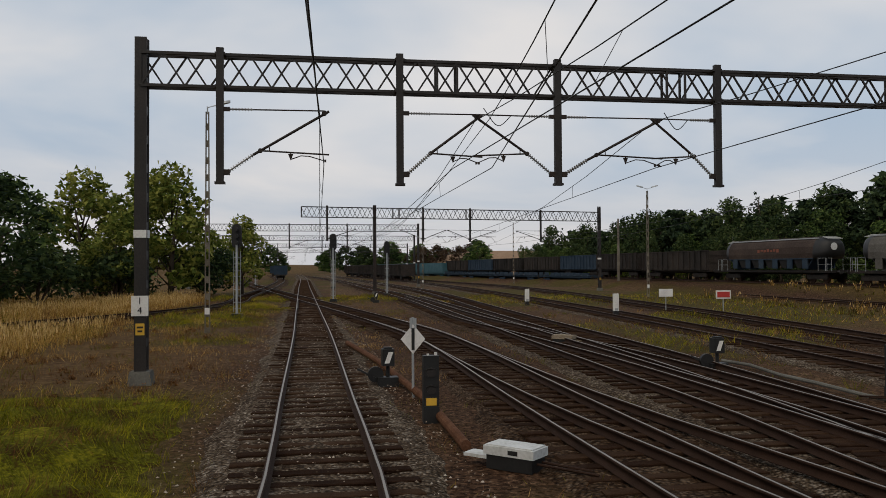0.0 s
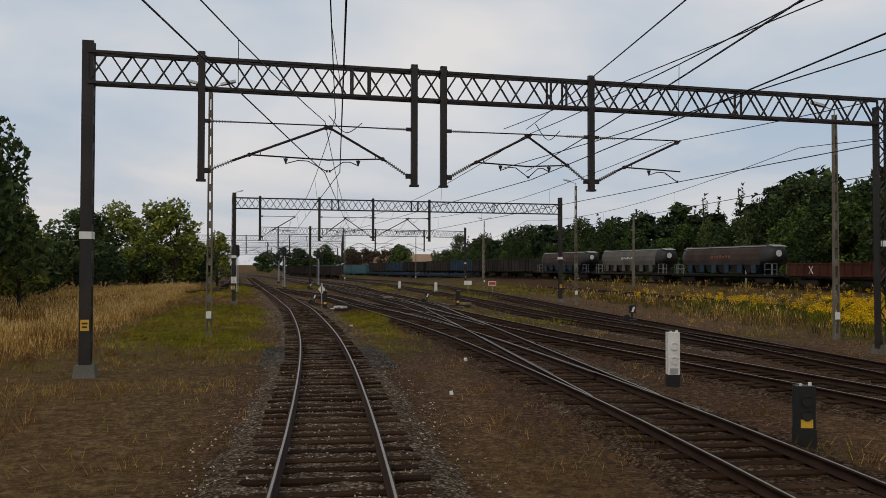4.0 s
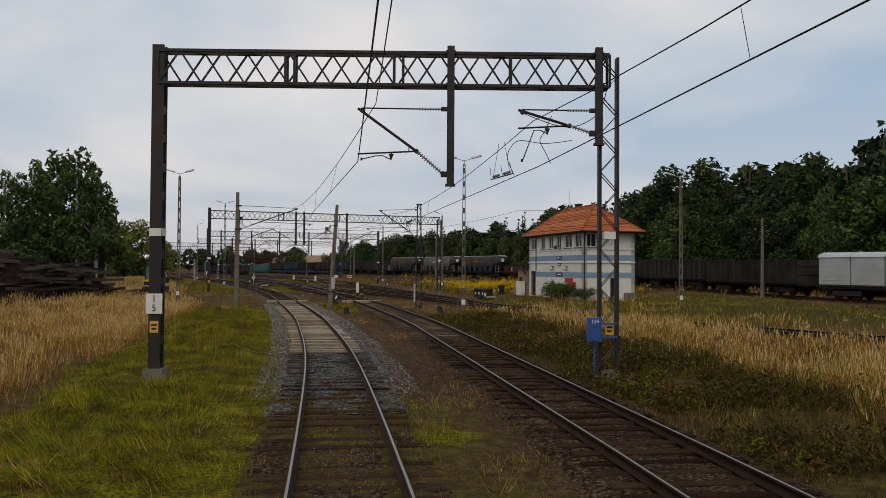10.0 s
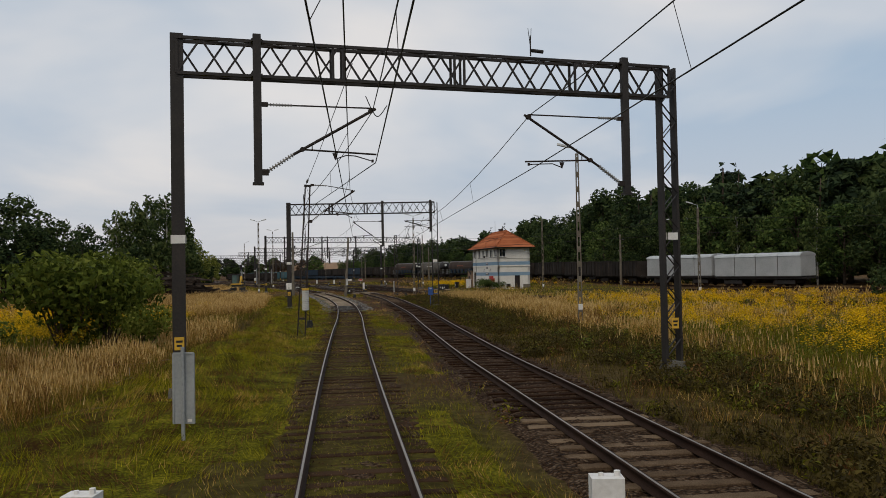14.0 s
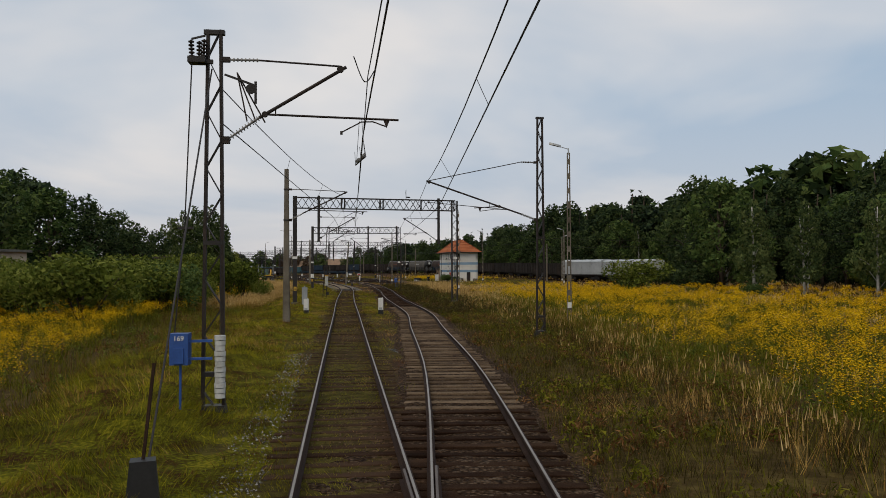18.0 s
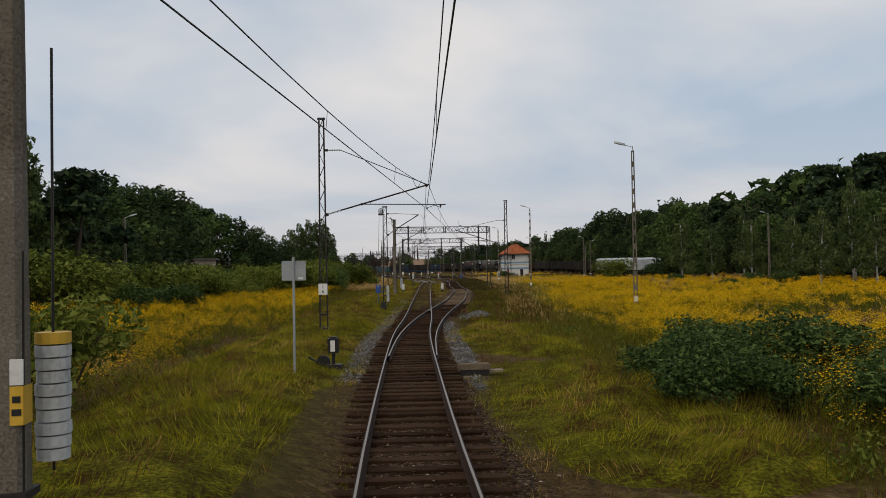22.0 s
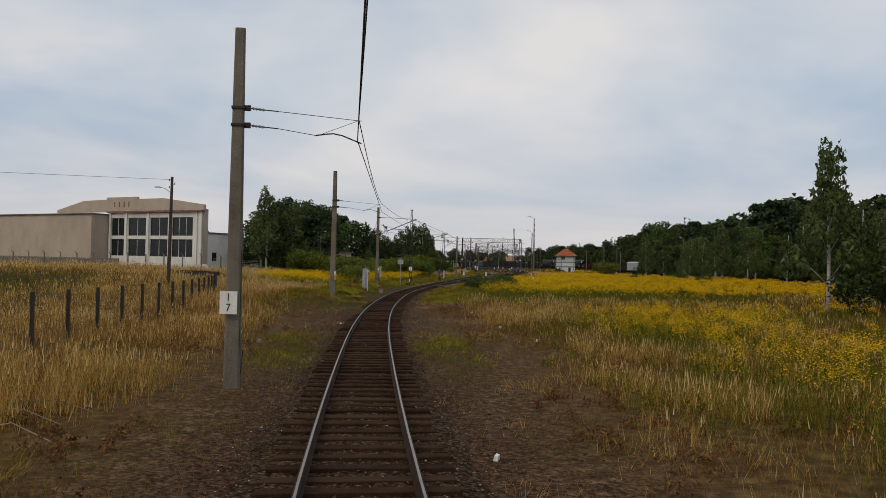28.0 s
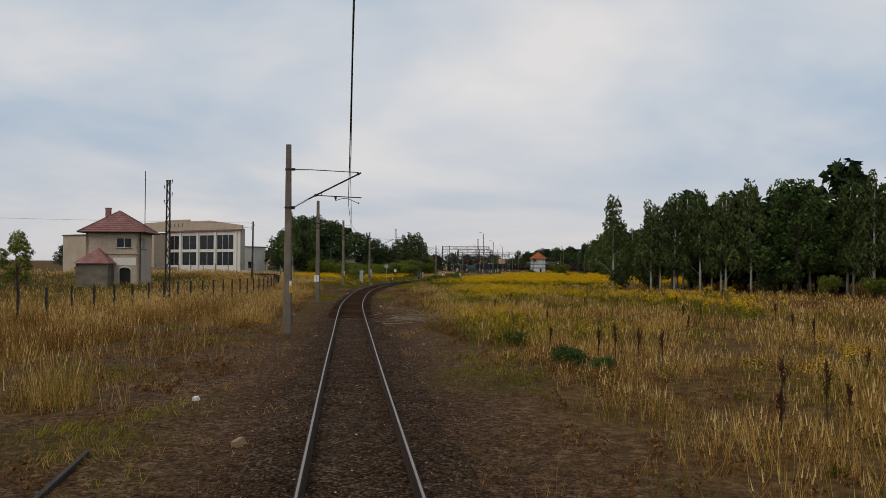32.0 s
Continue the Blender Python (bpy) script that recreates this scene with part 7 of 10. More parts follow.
def gondola(mat, label, h=2.1, L=14.8, mark=False):
    th = thing("open_wagon", label=label, category="wagon", group="open wagons")
    zc = 1.15 + h / 2
    bogies(th, L)
    for s in (-1, 1):
        b = MB(); b.box((0, s * 1.38, zc), (L - 0.1, 0.07, h)); b.box((0, s * 1.40, zc + h / 2 + 0.02), (L, 0.14, 0.12)); b.box((0, s * 1.40, 1.22), (L, 0.12, 0.16))
        sd = part("side", b, mat, th)
        for k in range(13):
            r = MB(); r.box((-L / 2 + 0.35 + k * (L - 0.7) / 12, s * 1.47, zc), (0.14, 0.12, h)); part("rib", r, mat, sd)
        if mark:
            for w in (-0.25, 0.25):
                r = MB(); r.bar((3.0 - w, s * 1.545, zc - 0.35), (3.0 + w, s * 1.545, zc + 0.35), 0.02, 0.09, up=(0, 1, 0)); part("cross_mark", r, WHITE, sd, "pale painted stroke")
    for s in (-1, 1):
        b = MB(); b.box((s * (L / 2 - 0.05), 0, zc), (0.08, 2.76, h)); b.box((s * L / 2, 0, zc - h * 0.1), (0.1, 2.5, 0.12)); b.box((s * L / 2, 0, zc + h * 0.28), (0.1, 2.5, 0.12))
        part("end", b, mat, th)
    f = MB(); f.box((0, 0, 1.22), (L - 0.1, 2.7, 0.08)); part("floor", f, mat, th)
    return th


def hopper(top, low, label, mark):
    """Long grain hopper: rounded upper barrel, dark rounded ends, panelled lower body and railed end platforms."""
    th = thing("hopper_wagon", label=label, category="wagon", group="hopper wagons")
    L = 18.0
    bogies(th, L)
    prof = [(-1.45, 2.2), (-1.50, 2.7), (-1.42, 3.3), (-1.18, 3.8), (-0.75, 4.12), (0.75, 4.12), (1.18, 3.8), (1.42, 3.3), (1.50, 2.7), (1.45, 2.2)]
    n = len(prof)
    xe = L / 2 - 2.4
    b = MB(); b.add([(x, y, z) for x in (-xe, xe) for y, z in prof], [(i, i + 1, n + i + 1, n + i) for i in range(n - 1)] + [(0, n, 2 * n - 1, n - 1)])
    part("barrel", b, top, th, "rounded dull upper body")
    for s in (-1, 1):
        b = MB()
        rings = [(xe, 1.0, 0.0), (xe + 0.55, 0.93, 0.0), (xe + 1.05, 0.72, 0.05), (xe + 1.25, 0.4, 0.1)]
        for x, k, dz in rings:
            b.v += [(s * x, y * k, 3.2 + (z - 3.2) * k + dz) for y, z in prof]
        b.f = [(r * n + i, r * n + i + 1, (r + 1) * n + i + 1, (r + 1) * n + i) for r in range(3) for i in range(n - 1)] + [tuple(3 * n + i for i in range(n))] + [(r * n, (r + 1) * n, (r + 1) * n + n - 1, r * n + n - 1) for r in range(3)]
        smooth(part("end_cap", b, BLACK, th, "black rounded end"))
        d = MB(); d.disc((s * (xe + 1.3), 0.25, 3.3), 0.34, (1, 0, 0), 0.03, 12); part("end_plate", d, WEIGHT, th, "pale round plate")
        e = MB(); e.add([(s * xe, -1.35, 2.3), (s * xe, 1.35, 2.3), (s * (xe - 1.2), 1.2, 1.2), (s * (xe - 1.2), -1.2, 1.2), (s * (xe - 0.1), -1.35, 2.3), (s * (xe - 0.1), 1.35, 2.3), (s * (xe - 1.3), 1.2, 1.2), (s * (xe - 1.3), -1.2, 1.2)],
                         [(0, 1, 2, 3), (7, 6, 5, 4), (0, 3, 7, 4), (1, 5, 6, 2), (0, 4, 5, 1), (3, 2, 6, 7)])
        part("end_slope", e, low, th)
        for y in (-1.3, 1.3):
            for x0, x1 in ((L / 2 - 0.15, L / 2 - 0.75), (L / 2 - 0.95, L / 2 - 1.9)):
                r = MB(); r.tube([(s * x0, y, 1.1), (s * x0, y, 2.25), (s * x1, y, 2.25), (s * x1, y, 1.1)], 0.022, 5); r.tube([(s * x0, y, 1.7), (s * x1, y, 1.7)], 0.015, 4); part("handrail", r, GREYM, th, "pale bent handrail")
        for k in range(4):
            w = MB(); w.box((s * (xe + 0.5 + 0.22 * k), 0.0, 4.17 - 0.05 * k), (0.11, 1.5, 0.05)); part("walkway_slat", w, WEIGHT, th)
        r = MB(); r.box((0, s * 0.95, 4.07), (2 * xe + 0.4, 0.10, 0.09)); part("roof_edge", r, GREYM, th, "pale roof edge strip")
        for k in range(6):
            x = -xe + 1.1 + k * (2 * xe - 2.2) / 5
            p = MB(); p.box((x, s * 1.40, 1.78), (0.75, 0.10, 0.92), taper=1.0); part("side_panel", p, low, th)
            # sloping plate in black, painting the shade of the recess between two panels
            q = MB(); q.add([(x + 0.45, s * 1.36, 2.2), (x + 1.75, s * 1.36, 2.2), (x + 1.4, s * 1.2, 1.35), (x + 0.8, s * 1.2, 1.35), (x + 0.45, s * 1.30, 2.2), (x + 1.75, s * 1.30, 2.2), (x + 1.4, s * 1.14, 1.35), (x + 0.8, s * 1.14, 1.35)],
                                [(0, 1, 2, 3), (7, 6, 5, 4), (0, 3, 7, 4), (1, 5, 6, 2), (0, 4, 5, 1), (3, 2, 6, 7)])
            if k < 5:
                part("discharge_chute", q, BLACK, th, "black sloping plate painting the shaded recess between panels")
        st = MB(); st.box((0, s * 1.43, 2.22), (2 * xe, 0.06, 0.10)); part("side_sill", st, low, th)
        lg = MB()
        for k in range(7):
            lg.box((-1.6 + 0.5 * k, s * 1.475, 3.02 + 0.05 * (k % 2)), (0.34, 0.03, 0.30 - 0.08 * (k % 3)))
        part("marking", lg, mark, th, "worn lettering as plain bars")
    h = MB(); h.box((0, 0, 4.19), (2 * xe, 0.55, 0.07)); part("roof_walk", h, WAG_GREY, th)
    return th


def van(label):
    th = thing("covered_wagon", label=label, category="wagon", group="covered wagons")
    L = 12.2
    bogies(th, L, MAST)
    for k in range(4):
        for s in (-1, 1):
            b = MB(); b.box((-L * 0.375 + L * 0.25 * k, s * 1.36, 2.45), (L * 0.25 - 0.12, 0.08, 2.35)); d = part("sliding_door", b, WAG_SILV, th)
            for q in range(10):
                r = MB(); r.box((-L * 0.375 + L * 0.25 * k, s * 1.415, 1.45 + 0.22 * q), (L * 0.25 - 0.2, 0.03, 0.05)); part("rib", r, WAG_SILV, d)
    for s in (-1, 1):
        b = MB(); b.box((s * (L / 2 - 0.03), 0, 2.5), (0.1, 2.7, 2.4)); part("end_wall", b, WAG_SILV, th)
    prof = [(-1.5, 3.62), (-1.3, 3.85), (-0.7, 4.02), (0, 4.07), (0.7, 4.02), (1.3, 3.85), (1.5, 3.62)]
    n = len(prof)
    b = MB(); b.add([(x, y, z) for x in (-L / 2 - 0.05, L / 2 + 0.05) for y, z in prof], [(i, i + 1, n + i + 1, n + i) for i in range(n - 1)] + [tuple(range(n)), tuple(reversed(range(n, 2 * n))), (0, n, 2 * n - 1, n - 1)])
    part("roof", b, WAG_SILV, th, "curved silver roof")
    core_ = MB(); core_.box((0, 0, 2.45), (L - 0.1, 2.62, 2.4)); part("body", core_, WAG_GREY, th, "grey wagon body behind the doors")
    for k in range(5):
        f_ = MB(); f_.tube([(-L / 2 + L * 0.25 * k, y, z + 0.02) for y, z in prof], 0.035, 5); part("roof_rib", f_, GREYM, th)
    for s in (-1, 1):
        g_ = MB(); g_.box((0, s * 1.42, 1.22), (L, 0.06, 0.14)); part("sill", g_, MAST, th)
    p = MB(); p.box((0.8, -1.44, 2.9), (0.7, 0.02, 0.4)); part("placard", p, CONC, th, "faded placard")
    return th


def flat(mat, label, load=False):
    th = thing("flat_wagon", label=label, category="wagon", group="flat wagons")
    L = 18.0
    bogies(th, L, mat)
    d = MB(); d.box((0, 0, 1.22), (L, 2.7, 0.12)); part("deck", d, mat, th)
    for s in (-1, 1):
        for k in range(8):
            b = MB(); b.box((-8 + 2.28 * k, s * 1.36, 1.45), (1.5, 0.06, 0.45)); part("stake_board", b, mat, th)
    if load:
        b = MB(); b.box((0, 0, 2.5), (L - 0.6, 2.6, 2.4), taper=0.97); part("body", b, mat, th)
        for k in range(7):
            b = MB(); b.box((-7.2 + 2.4 * k, -1.33, 2.7), (1.2, 0.05, 0.8)); part("window", b, GLASS_D, th)
    return th


def string(protos, line, y_list, zf=None):
    first = set()
    for k, y in enumerate(y_list):
        p = protos[k % len(protos)]
        (x, yy), a = on_line(line, y)
        m = pose(x, yy, zf(yy) if zf else 0.0, 0, 0, a)
        if p not in first and p.get("placed") is None:
            p["placed"] = 1
            p.matrix_basis = m
        else:
            copy_thing(p, m)


G1, G2 = gondola(WAG_DARK, "dirty dark open wagon with ribbed sides"), gondola(WAG_BLUE, "dirty blue-grey open wagon with ribbed sides")
WAG_BROWN = tex_mat("dull_brown_wagon", [(0.020, 0.014, 0.011), (0.045, 0.032, 0.026), (0.080, 0.058, 0.046)], rough=0.75, scale=0.6, fine=8, bump=0.1)
WAG_RED = tex_mat("faded_red_brown_wagon", [(0.030, 0.012, 0.010), (0.065, 0.026, 0.020), (0.10, 0.050, 0.038)], rough=0.85, scale=0.6, fine=8, bump=0.15)
FADED_RED = tex_mat("faded_red_marking", [(0.16, 0.05, 0.035), (0.24, 0.10, 0.07)], rough=0.8, scale=2, fine=14, bump=0)
H1, H2 = hopper(WAG_BROWN, WAG_BLUE, "brown-topped hopper wagon with blue lower panels and black ends", FADED_RED), hopper(WAG_GREY, WAG_GREY, "dull grey hopper wagon with pale marking and black ends", WEIGHT)
G3 = gondola(WAG_RED, "low faded red-brown open wagon with a pale cross mark", 1.15, 13.0, True)
V1 = van("silver covered wagon with sliding doors")
F1, F2 = flat(WAG_BLUE, "low blue flat wagon with side boards"), flat(WAG_TEAL, "dull teal coach standing in the yard", True)
string([V1], "freight", [-53.2, -65.3], freight_z)
string([G1], "freight", [-38.0, -22.0, -6.0, 10.0], freight_z)
string([G3], "freight", [25.0], freight_z)
string([H1, H2, H1], "freight", [41.3, 60.5, 79.8], freight_z)
string([G1, G1, G2], "freight", [97.5, 113.0, 128.0, 143.0, 158.0, 173.0, 188.0], freight_z)
string([F1], "outer", [128, 146.5, 165, 183])
string([F2], "outer", [202, 221, 240, 259])
string([G1], "sixth", [167, 181, 195, 209, 223, 237, 251])
string([G2], "siding", [196, 262])
for p in (G1, G2, G3, H1, H2, V1, F1, F2):
    if "placed" in p:
        del p["placed"]

# sandy bank behind the yard
bk = MB()
nx = 26
pts = []
for k in range(nx):
    f = k / (nx - 1)
    x, y = -6 + 62 * f, 330 - 60 * f
    hgt = 9.0 * math.sin(math.pi * min(1, 0.12 + 0.82 * f)) ** 0.6 + 0.5 * math.sin(9 * f)
    pts += [(x - 6, y - 14, -0.4), (x - 3, y - 6, hgt * 0.55), (x, y, hgt), (x + 8, y + 25, hgt * 1.05), (x + 20, y + 60, -0.4)]
bk.add(pts, [(k * 5 + j, k * 5 + j + 1, k * 5 + j + 6, k * 5 + j + 5) for k in range(nx - 1) for j in range(4)])
o = bk.mesh("sand_bank"); o.materials.append(SAND)
smooth(tagged(new("sand_bank", o), "bare sandy bank behind the yard", "bank", kind="structure"))

# ---- trackside things ----
def level_crossing():
    for line, y0 in (("main", -43.1), ("second", -43.0)):
        (x, y), a = on_line(line, y0)
        th = thing("level_crossing_deck", (x, y, -0.02), a - 90, "worn concrete crossing slabs between and beside the rails", "crossing", "crossing decks")
        for cx, w in ((0, 1.30), (-1.25, 0.8), (1.25, 0.8)):
            for k in (-1, 1):
                b = MB(); b.box((cx, k * 0.52, -0.09), (w - 0.02, 1.02, 0.18)); part("slab", b, PALE_SL, th)


level_crossing()


def dwarf_signal(x, y, h, rz, label, back=BLACK):
    th = thing("dwarf_signal", (x, y, -0.28), rz, label, "signal", "dwarf signals")
    b = MB(); b.box((0, 0, 0.16), (0.30, 0.28, 0.34)); part("base", b, BLACK, th)
    b = MB(); b.box((0, 0, (h + 0.3) / 2 + 0.03), (0.30, 0.22, h - 0.28)); b.box((0, 0, h + 0.0), (0.24, 0.17, 0.05)); part("housing", b, back, th)
    for k in (0.36, 0.7):
        q = MB(); q.disc((0, -0.125, 0.3 + (h - 0.3) * k), 0.085, (0, 1, 0), 0.03, 14); q.tube([(0.10, -0.13, 0.3 + (h - 0.3) * k + 0.06), (0, -0.16, 0.3 + (h - 0.3) * k + 0.1), (-0.1, -0.13, 0.3 + (h - 0.3) * k + 0.06)], 0.01, 5)
        part("lamp_cover", q, back if back is WHITE else MAST, th)
    q = MB(); q.tube([(0.1, 0, h), (0.1, 0, h + 0.09)], 0.03, 8); q.tube([(-0.05, 0, h), (-0.05, 0, h + 0.07)], 0.025, 8)
    part("lifting_eye", q, WHITE, th)
    p = MB(); p.box((0, -0.115, 0.42), (0.2, 0.012, 0.14)); part("number_plate", p, YELLOW if back is BLACK else GREYM, th)


dwarf_signal(-0.25, 15.6, 1.25, 8, "black dwarf signal with white edge and yellow plate")
dwarf_signal(10.2, 48.0, 1.3, 8, "white dwarf signal seen from behind", WHITE)
dwarf_signal(9.75, 17.6, 1.2, 6, "black dwarf signal seen from behind")
dwarf_signal(11.1, -24.6, 1.35, -4, "white two-light dwarf signal on a black base", WHITE)
dwarf_signal(-2.3, -147.1, 1.0, -12, "white two-light dwarf signal in the grass", WHITE)
dwarf_signal(2.45, -147.9, 1.05, -12, "white two-light dwarf signal between the lines", WHITE)
dwarf_signal(10.8, -31.5, 1.0, -6, "black dwarf signal with white band by the crossing")
dwarf_signal(6.4, 62.0, 1.2, 8, "white dwarf signal seen from behind", WHITE)


def point_lantern(x, y, h, rz, label, arrow=True):
    th = thing("point_indicator", (x, y, -0.28), rz, label, "point indicator", "point indicators")
    b = MB(); b.box((0, 0, 0.12), (0.5, 0.35, 0.24)); b.tube([(0, 0, 0.2), (0, 0, h - 0.4)], 0.05, 8); part("stand", b, BLACK, th)
    b = MB(); b.box((0, 0, h - 0.22), (0.30, 0.30, 0.42)); b.box((0, 0, h + 0.01), (0.2, 0.2, 0.05)); part("lantern", b, BLACK, th)
    q = MB()
    if arrow:
        q.add([(-0.10, -0.156, h - 0.36), (0.02, -0.156, h - 0.36), (0.12, -0.156, h - 0.08), (0.0, -0.156, h - 0.08), (-0.10, -0.153, h - 0.36), (0.02, -0.153, h - 0.36), (0.12, -0.153, h - 0.08), (0.0, -0.153, h - 0.08)], [(0, 1, 2, 3), (0, 3, 7, 4), (1, 5, 6, 2), (4, 7, 6, 5), (0, 4, 5, 1), (3, 2, 6, 7)])
    else:
        q.box((0, -0.156, h - 0.22), (0.13, 0.01, 0.32))
    part("white_mark", q, WHITE, th)
    b = MB(); b.disc((-0.3, 0.05, 0.3), 0.2, (0, 1, 0), 0.1); b.bar((-0.3, 0, 0.2), (-0.75, 0.1, 0.45), 0.05); part("counterweight", b, BLACK, th)


point_lantern(7.7, 22.9, 0.95, 10, "black point lantern with a white arrow")
point_lantern(-6.65, -223.2, 1.0, -5, "black point lantern with a white upright mark", False)
point_lantern(-1.4, 20.4, 0.95, 12, "black point lever with round weight")
point_lantern(17.4, -1.5, 1.0, 0, "point lantern with white arrow in the weeds")
point_lantern(-5.6, 68, 0.9, 0, "black point lantern by the crossing tracks")
point_lantern(7.4, -44.4, 0.8, -8, "black point lantern by the crossing")
point_lantern(21.5, -38, 0.8, -8, "point lantern with white mark near the signal box", False)


def point_machine(x, y, rz, mat, label, lid_label):
    th = thing("point_machine", (x, y, -0.26), rz, label, "point machine", "point machines")
    th.matrix_basis = th.matrix_basis @ Matrix.Diagonal((0.8, 0.8, 0.8, 1))
    b = MB(); b.box((0, 0, 0.12), (0.95, 0.50, 0.26)); part("base", b, BLACK, th)
    b = MB(); b.box((0, 0, 0.33), (1.05, 0.56, 0.16)); b.box((0, 0, 0.42), (0.98, 0.5, 0.03)); part("lid", b, mat, th, lid_label)
    b = MB(); b.box((-0.72, -0.05, 0.18), (0.55, 0.36, 0.06)); part("plate", b, mat, th)
    b = MB(); b.tube([(0.5, 0.1, 0.15), (1.5, 0.1, 0.12)], 0.025, 6); part("throw_rod", b, RUST, th)
    b = MB(); b.tube([(0.5, -0.1, 0.15), (1.7, -0.1, 0.12)], 0.025, 6); part("throw_rod", b, RUST, th)
    b = MB(); b.box((0.1, -0.284, 0.33), (0.2, 0.008, 0.08)); part("number", b, BLACK, th, "dark bar of small writing")


point_machine(1.05, 12.0, -35, WEIGHT, "white-lidded point machine beside the yard turnout", "white flat lid")
point_machine(-2.75, -225.0, 180, PALE_SL, "beige point machine beside the turnout", "weathered beige lid")
point_machine(4.6, 31.0, 150, PALE_SL, "low grey point machine in the yard", "weathered lid")
point_machine(10.3, 17.2, 160, PALE_SL, "low grey point machine beside a dwarf signal", "weathered lid")
point_machine(22.5, -36.4, 170, PALE_SL, "low grey point machine near the signal box", "weathered lid")

ds = thing("diamond_sign", (-0.7, 18.6, -0.3), 8, "white diamond sign with a dark centre bar on a post", "sign")
b = MB(); b.tube([(0, 0, 0), (0, 0, 1.85)], 0.03, 8); b.box((-0.045, -0.03, 1.72), (0.06, 0.02, 0.24)); b.box((0.05, -0.03, 1.72), (0.06, 0.02, 0.24)); part("post", b, GREYM, ds)
b = MB(); b.add([(0, -0.04, 1.02), (0.28, -0.04, 1.36), (0, -0.04, 1.70), (-0.28, -0.04, 1.36), (0, -0.02, 1.02), (0.28, -0.02, 1.36), (0, -0.02, 1.70), (-0.28, -0.02, 1.36)], [(0, 1, 2, 3), (7, 6, 5, 4), (0, 4, 5, 1), (1, 5, 6, 2), (2, 6, 7, 3), (3, 7, 4, 0)]); part("board", b, WHITE, ds)
b = MB(); b.box((0, -0.045, 1.36), (0.07, 0.008, 0.5)); part("bar", b, BLACK, ds)
pp = MB(); pp.tube([(-3.6, 30.5, -0.12), (-2.0, 24.5, -0.10), (-0.4, 17.5, -0.12), (0.35, 13.0, -0.15)], 0.09, 10)
tagged(part("rusty_pipe", pp, tex_mat("rusty_pipe", [(0.045, 0.022, 0.013), (0.10, 0.048, 0.028), (0.19, 0.10, 0.06)], rough=0.85, scale=3, fine=25)), "rusty brown cable pipe lying on the ground", "pipe")
pp = MB(); pp.tube([(8.5, 24.8, -0.2), (8.75, 23.2, -0.15), (8.85, 21.4, -0.19), (9.0, 19.6, -0.15), (9.35, 18.0, -0.2), (10.1, 16.4, -0.22)], 0.05, 8)
tagged(part("concrete_pipe", pp, CONC_D), "pale cable pipe lying beside the tracks", "pipe")

for x, y, mat, lab in ((16.8, 48.7, RED, "red and white rectangular stop board"), (14.4, 52.5, WHITE, "plain white rectangular board")):
    th = thing("track_board", (x, y, -0.3), 10, lab, "sign", "track boards")
    b = MB(); b.tube([(0, 0.03, 0), (0, 0.03, 1.2)], 0.03, 6); part("post", b, GREYM, th)
    b = MB(); b.box((0, 0, 1.25), (0.95, 0.03, 0.5)); bd = part("board", b, WHITE, th)
    b = MB(); b.box((0, -0.02, 1.25), (0.8, 0.015, 0.34)); part("field", b, mat, bd)


def colour_signal(x, y, h, label, oval=True):
    th = thing("light_signal", (x, y, -0.3), 5, label, "signal", "light signals")
    b = MB(); b.tube([(0, 0, 0), (0, 0, h - 0.5)], 0.07, 10); part("post", b, GREYM, th)
    b = MB(); b.box((0, 0, 0.15), (0.6, 0.5, 0.35)); part("base", b, BLACK, th)
    prof = [(0.30 * math.cos(a), 0.30 * math.sin(a) + (0.42 if math.sin(a) > 0 else -0.42)) for a in np.linspace(0, 2 * math.pi, 20, endpoint=False)]
    b = MB(); b.add([(px, -0.02, h + pz) for px, pz in prof] + [(px, 0.04, h + pz) for px, pz in prof], [tuple(range(20)), tuple(reversed(range(20, 40)))] + [(i, 20 + i, 20 + (i + 1) % 20, (i + 1) % 20) for i in range(20)])
    bo = part("backboard", b, BLACK, th)
    for k in (-0.4, 0.0, 0.4):
        q = MB(); q.tube([(0, -0.02, h + k), (0, -0.28, h + k)], 0.12, 12); part("lamp_hood", q, BLACK, bo)
    b = MB(); b.tube([(0.2, 0.15, 0.4), (0.2, 0.15, h - 0.9)], 0.015, 5); b.tube([(-0.2, 0.15, 0.4), (-0.2, 0.15, h - 0.9)], 0.015, 5)
    for k in range(9):
        b.tube([(-0.2, 0.15, 0.6 + 0.38 * k), (0.2, 0.15, 0.6 + 0.38 * k)], 0.012, 4)
    part("ladder", b, GREYM, th)


colour_signal(-12.2, 48.0, 4.9, "tall colour light signal with a black oval head")
colour_signal(-9.4, 69.5, 5.2, "colour light signal beside the main line")
colour_signal(-5.8, 84.0, 5.0, "colour light signal between yard tracks")
colour_signal(-16, 118, 5.0, "distant colour light signal")
colour_signal(-30, 130, 5.0, "distant colour light signal")

for x, y, rz, num, off in ((-5.35, -183.7, -8, "169", 0), (10.62, -90.75, -12, "159", 0)):
    th = thing("blue_switch_box", (x, y, 0.0), rz, "blue metal switch box with a white number", "switch box", "blue switch boxes")
    b = MB(); b.box((0, 0, 1.15), (0.36, 0.26, 0.62)); b.box((0, -0.14, 1.02), (0.2, 0.05, 0.3)); part("case", b, BLUE, th)
    letters(num, 0.14, (0, -0.142, 1.36), WHITE, th)
    b = MB(); b.tube([(0, 0, -0.3), (0, 0, 0.85)], 0.025, 6); b.bar((0.15, 0, 1.3), (0.6, 0.1, 1.3), 0.05); b.bar((0.15, 0, 0.95), (0.6, 0.1, 0.95), 0.05); part("bracket", b, BLUE, th)

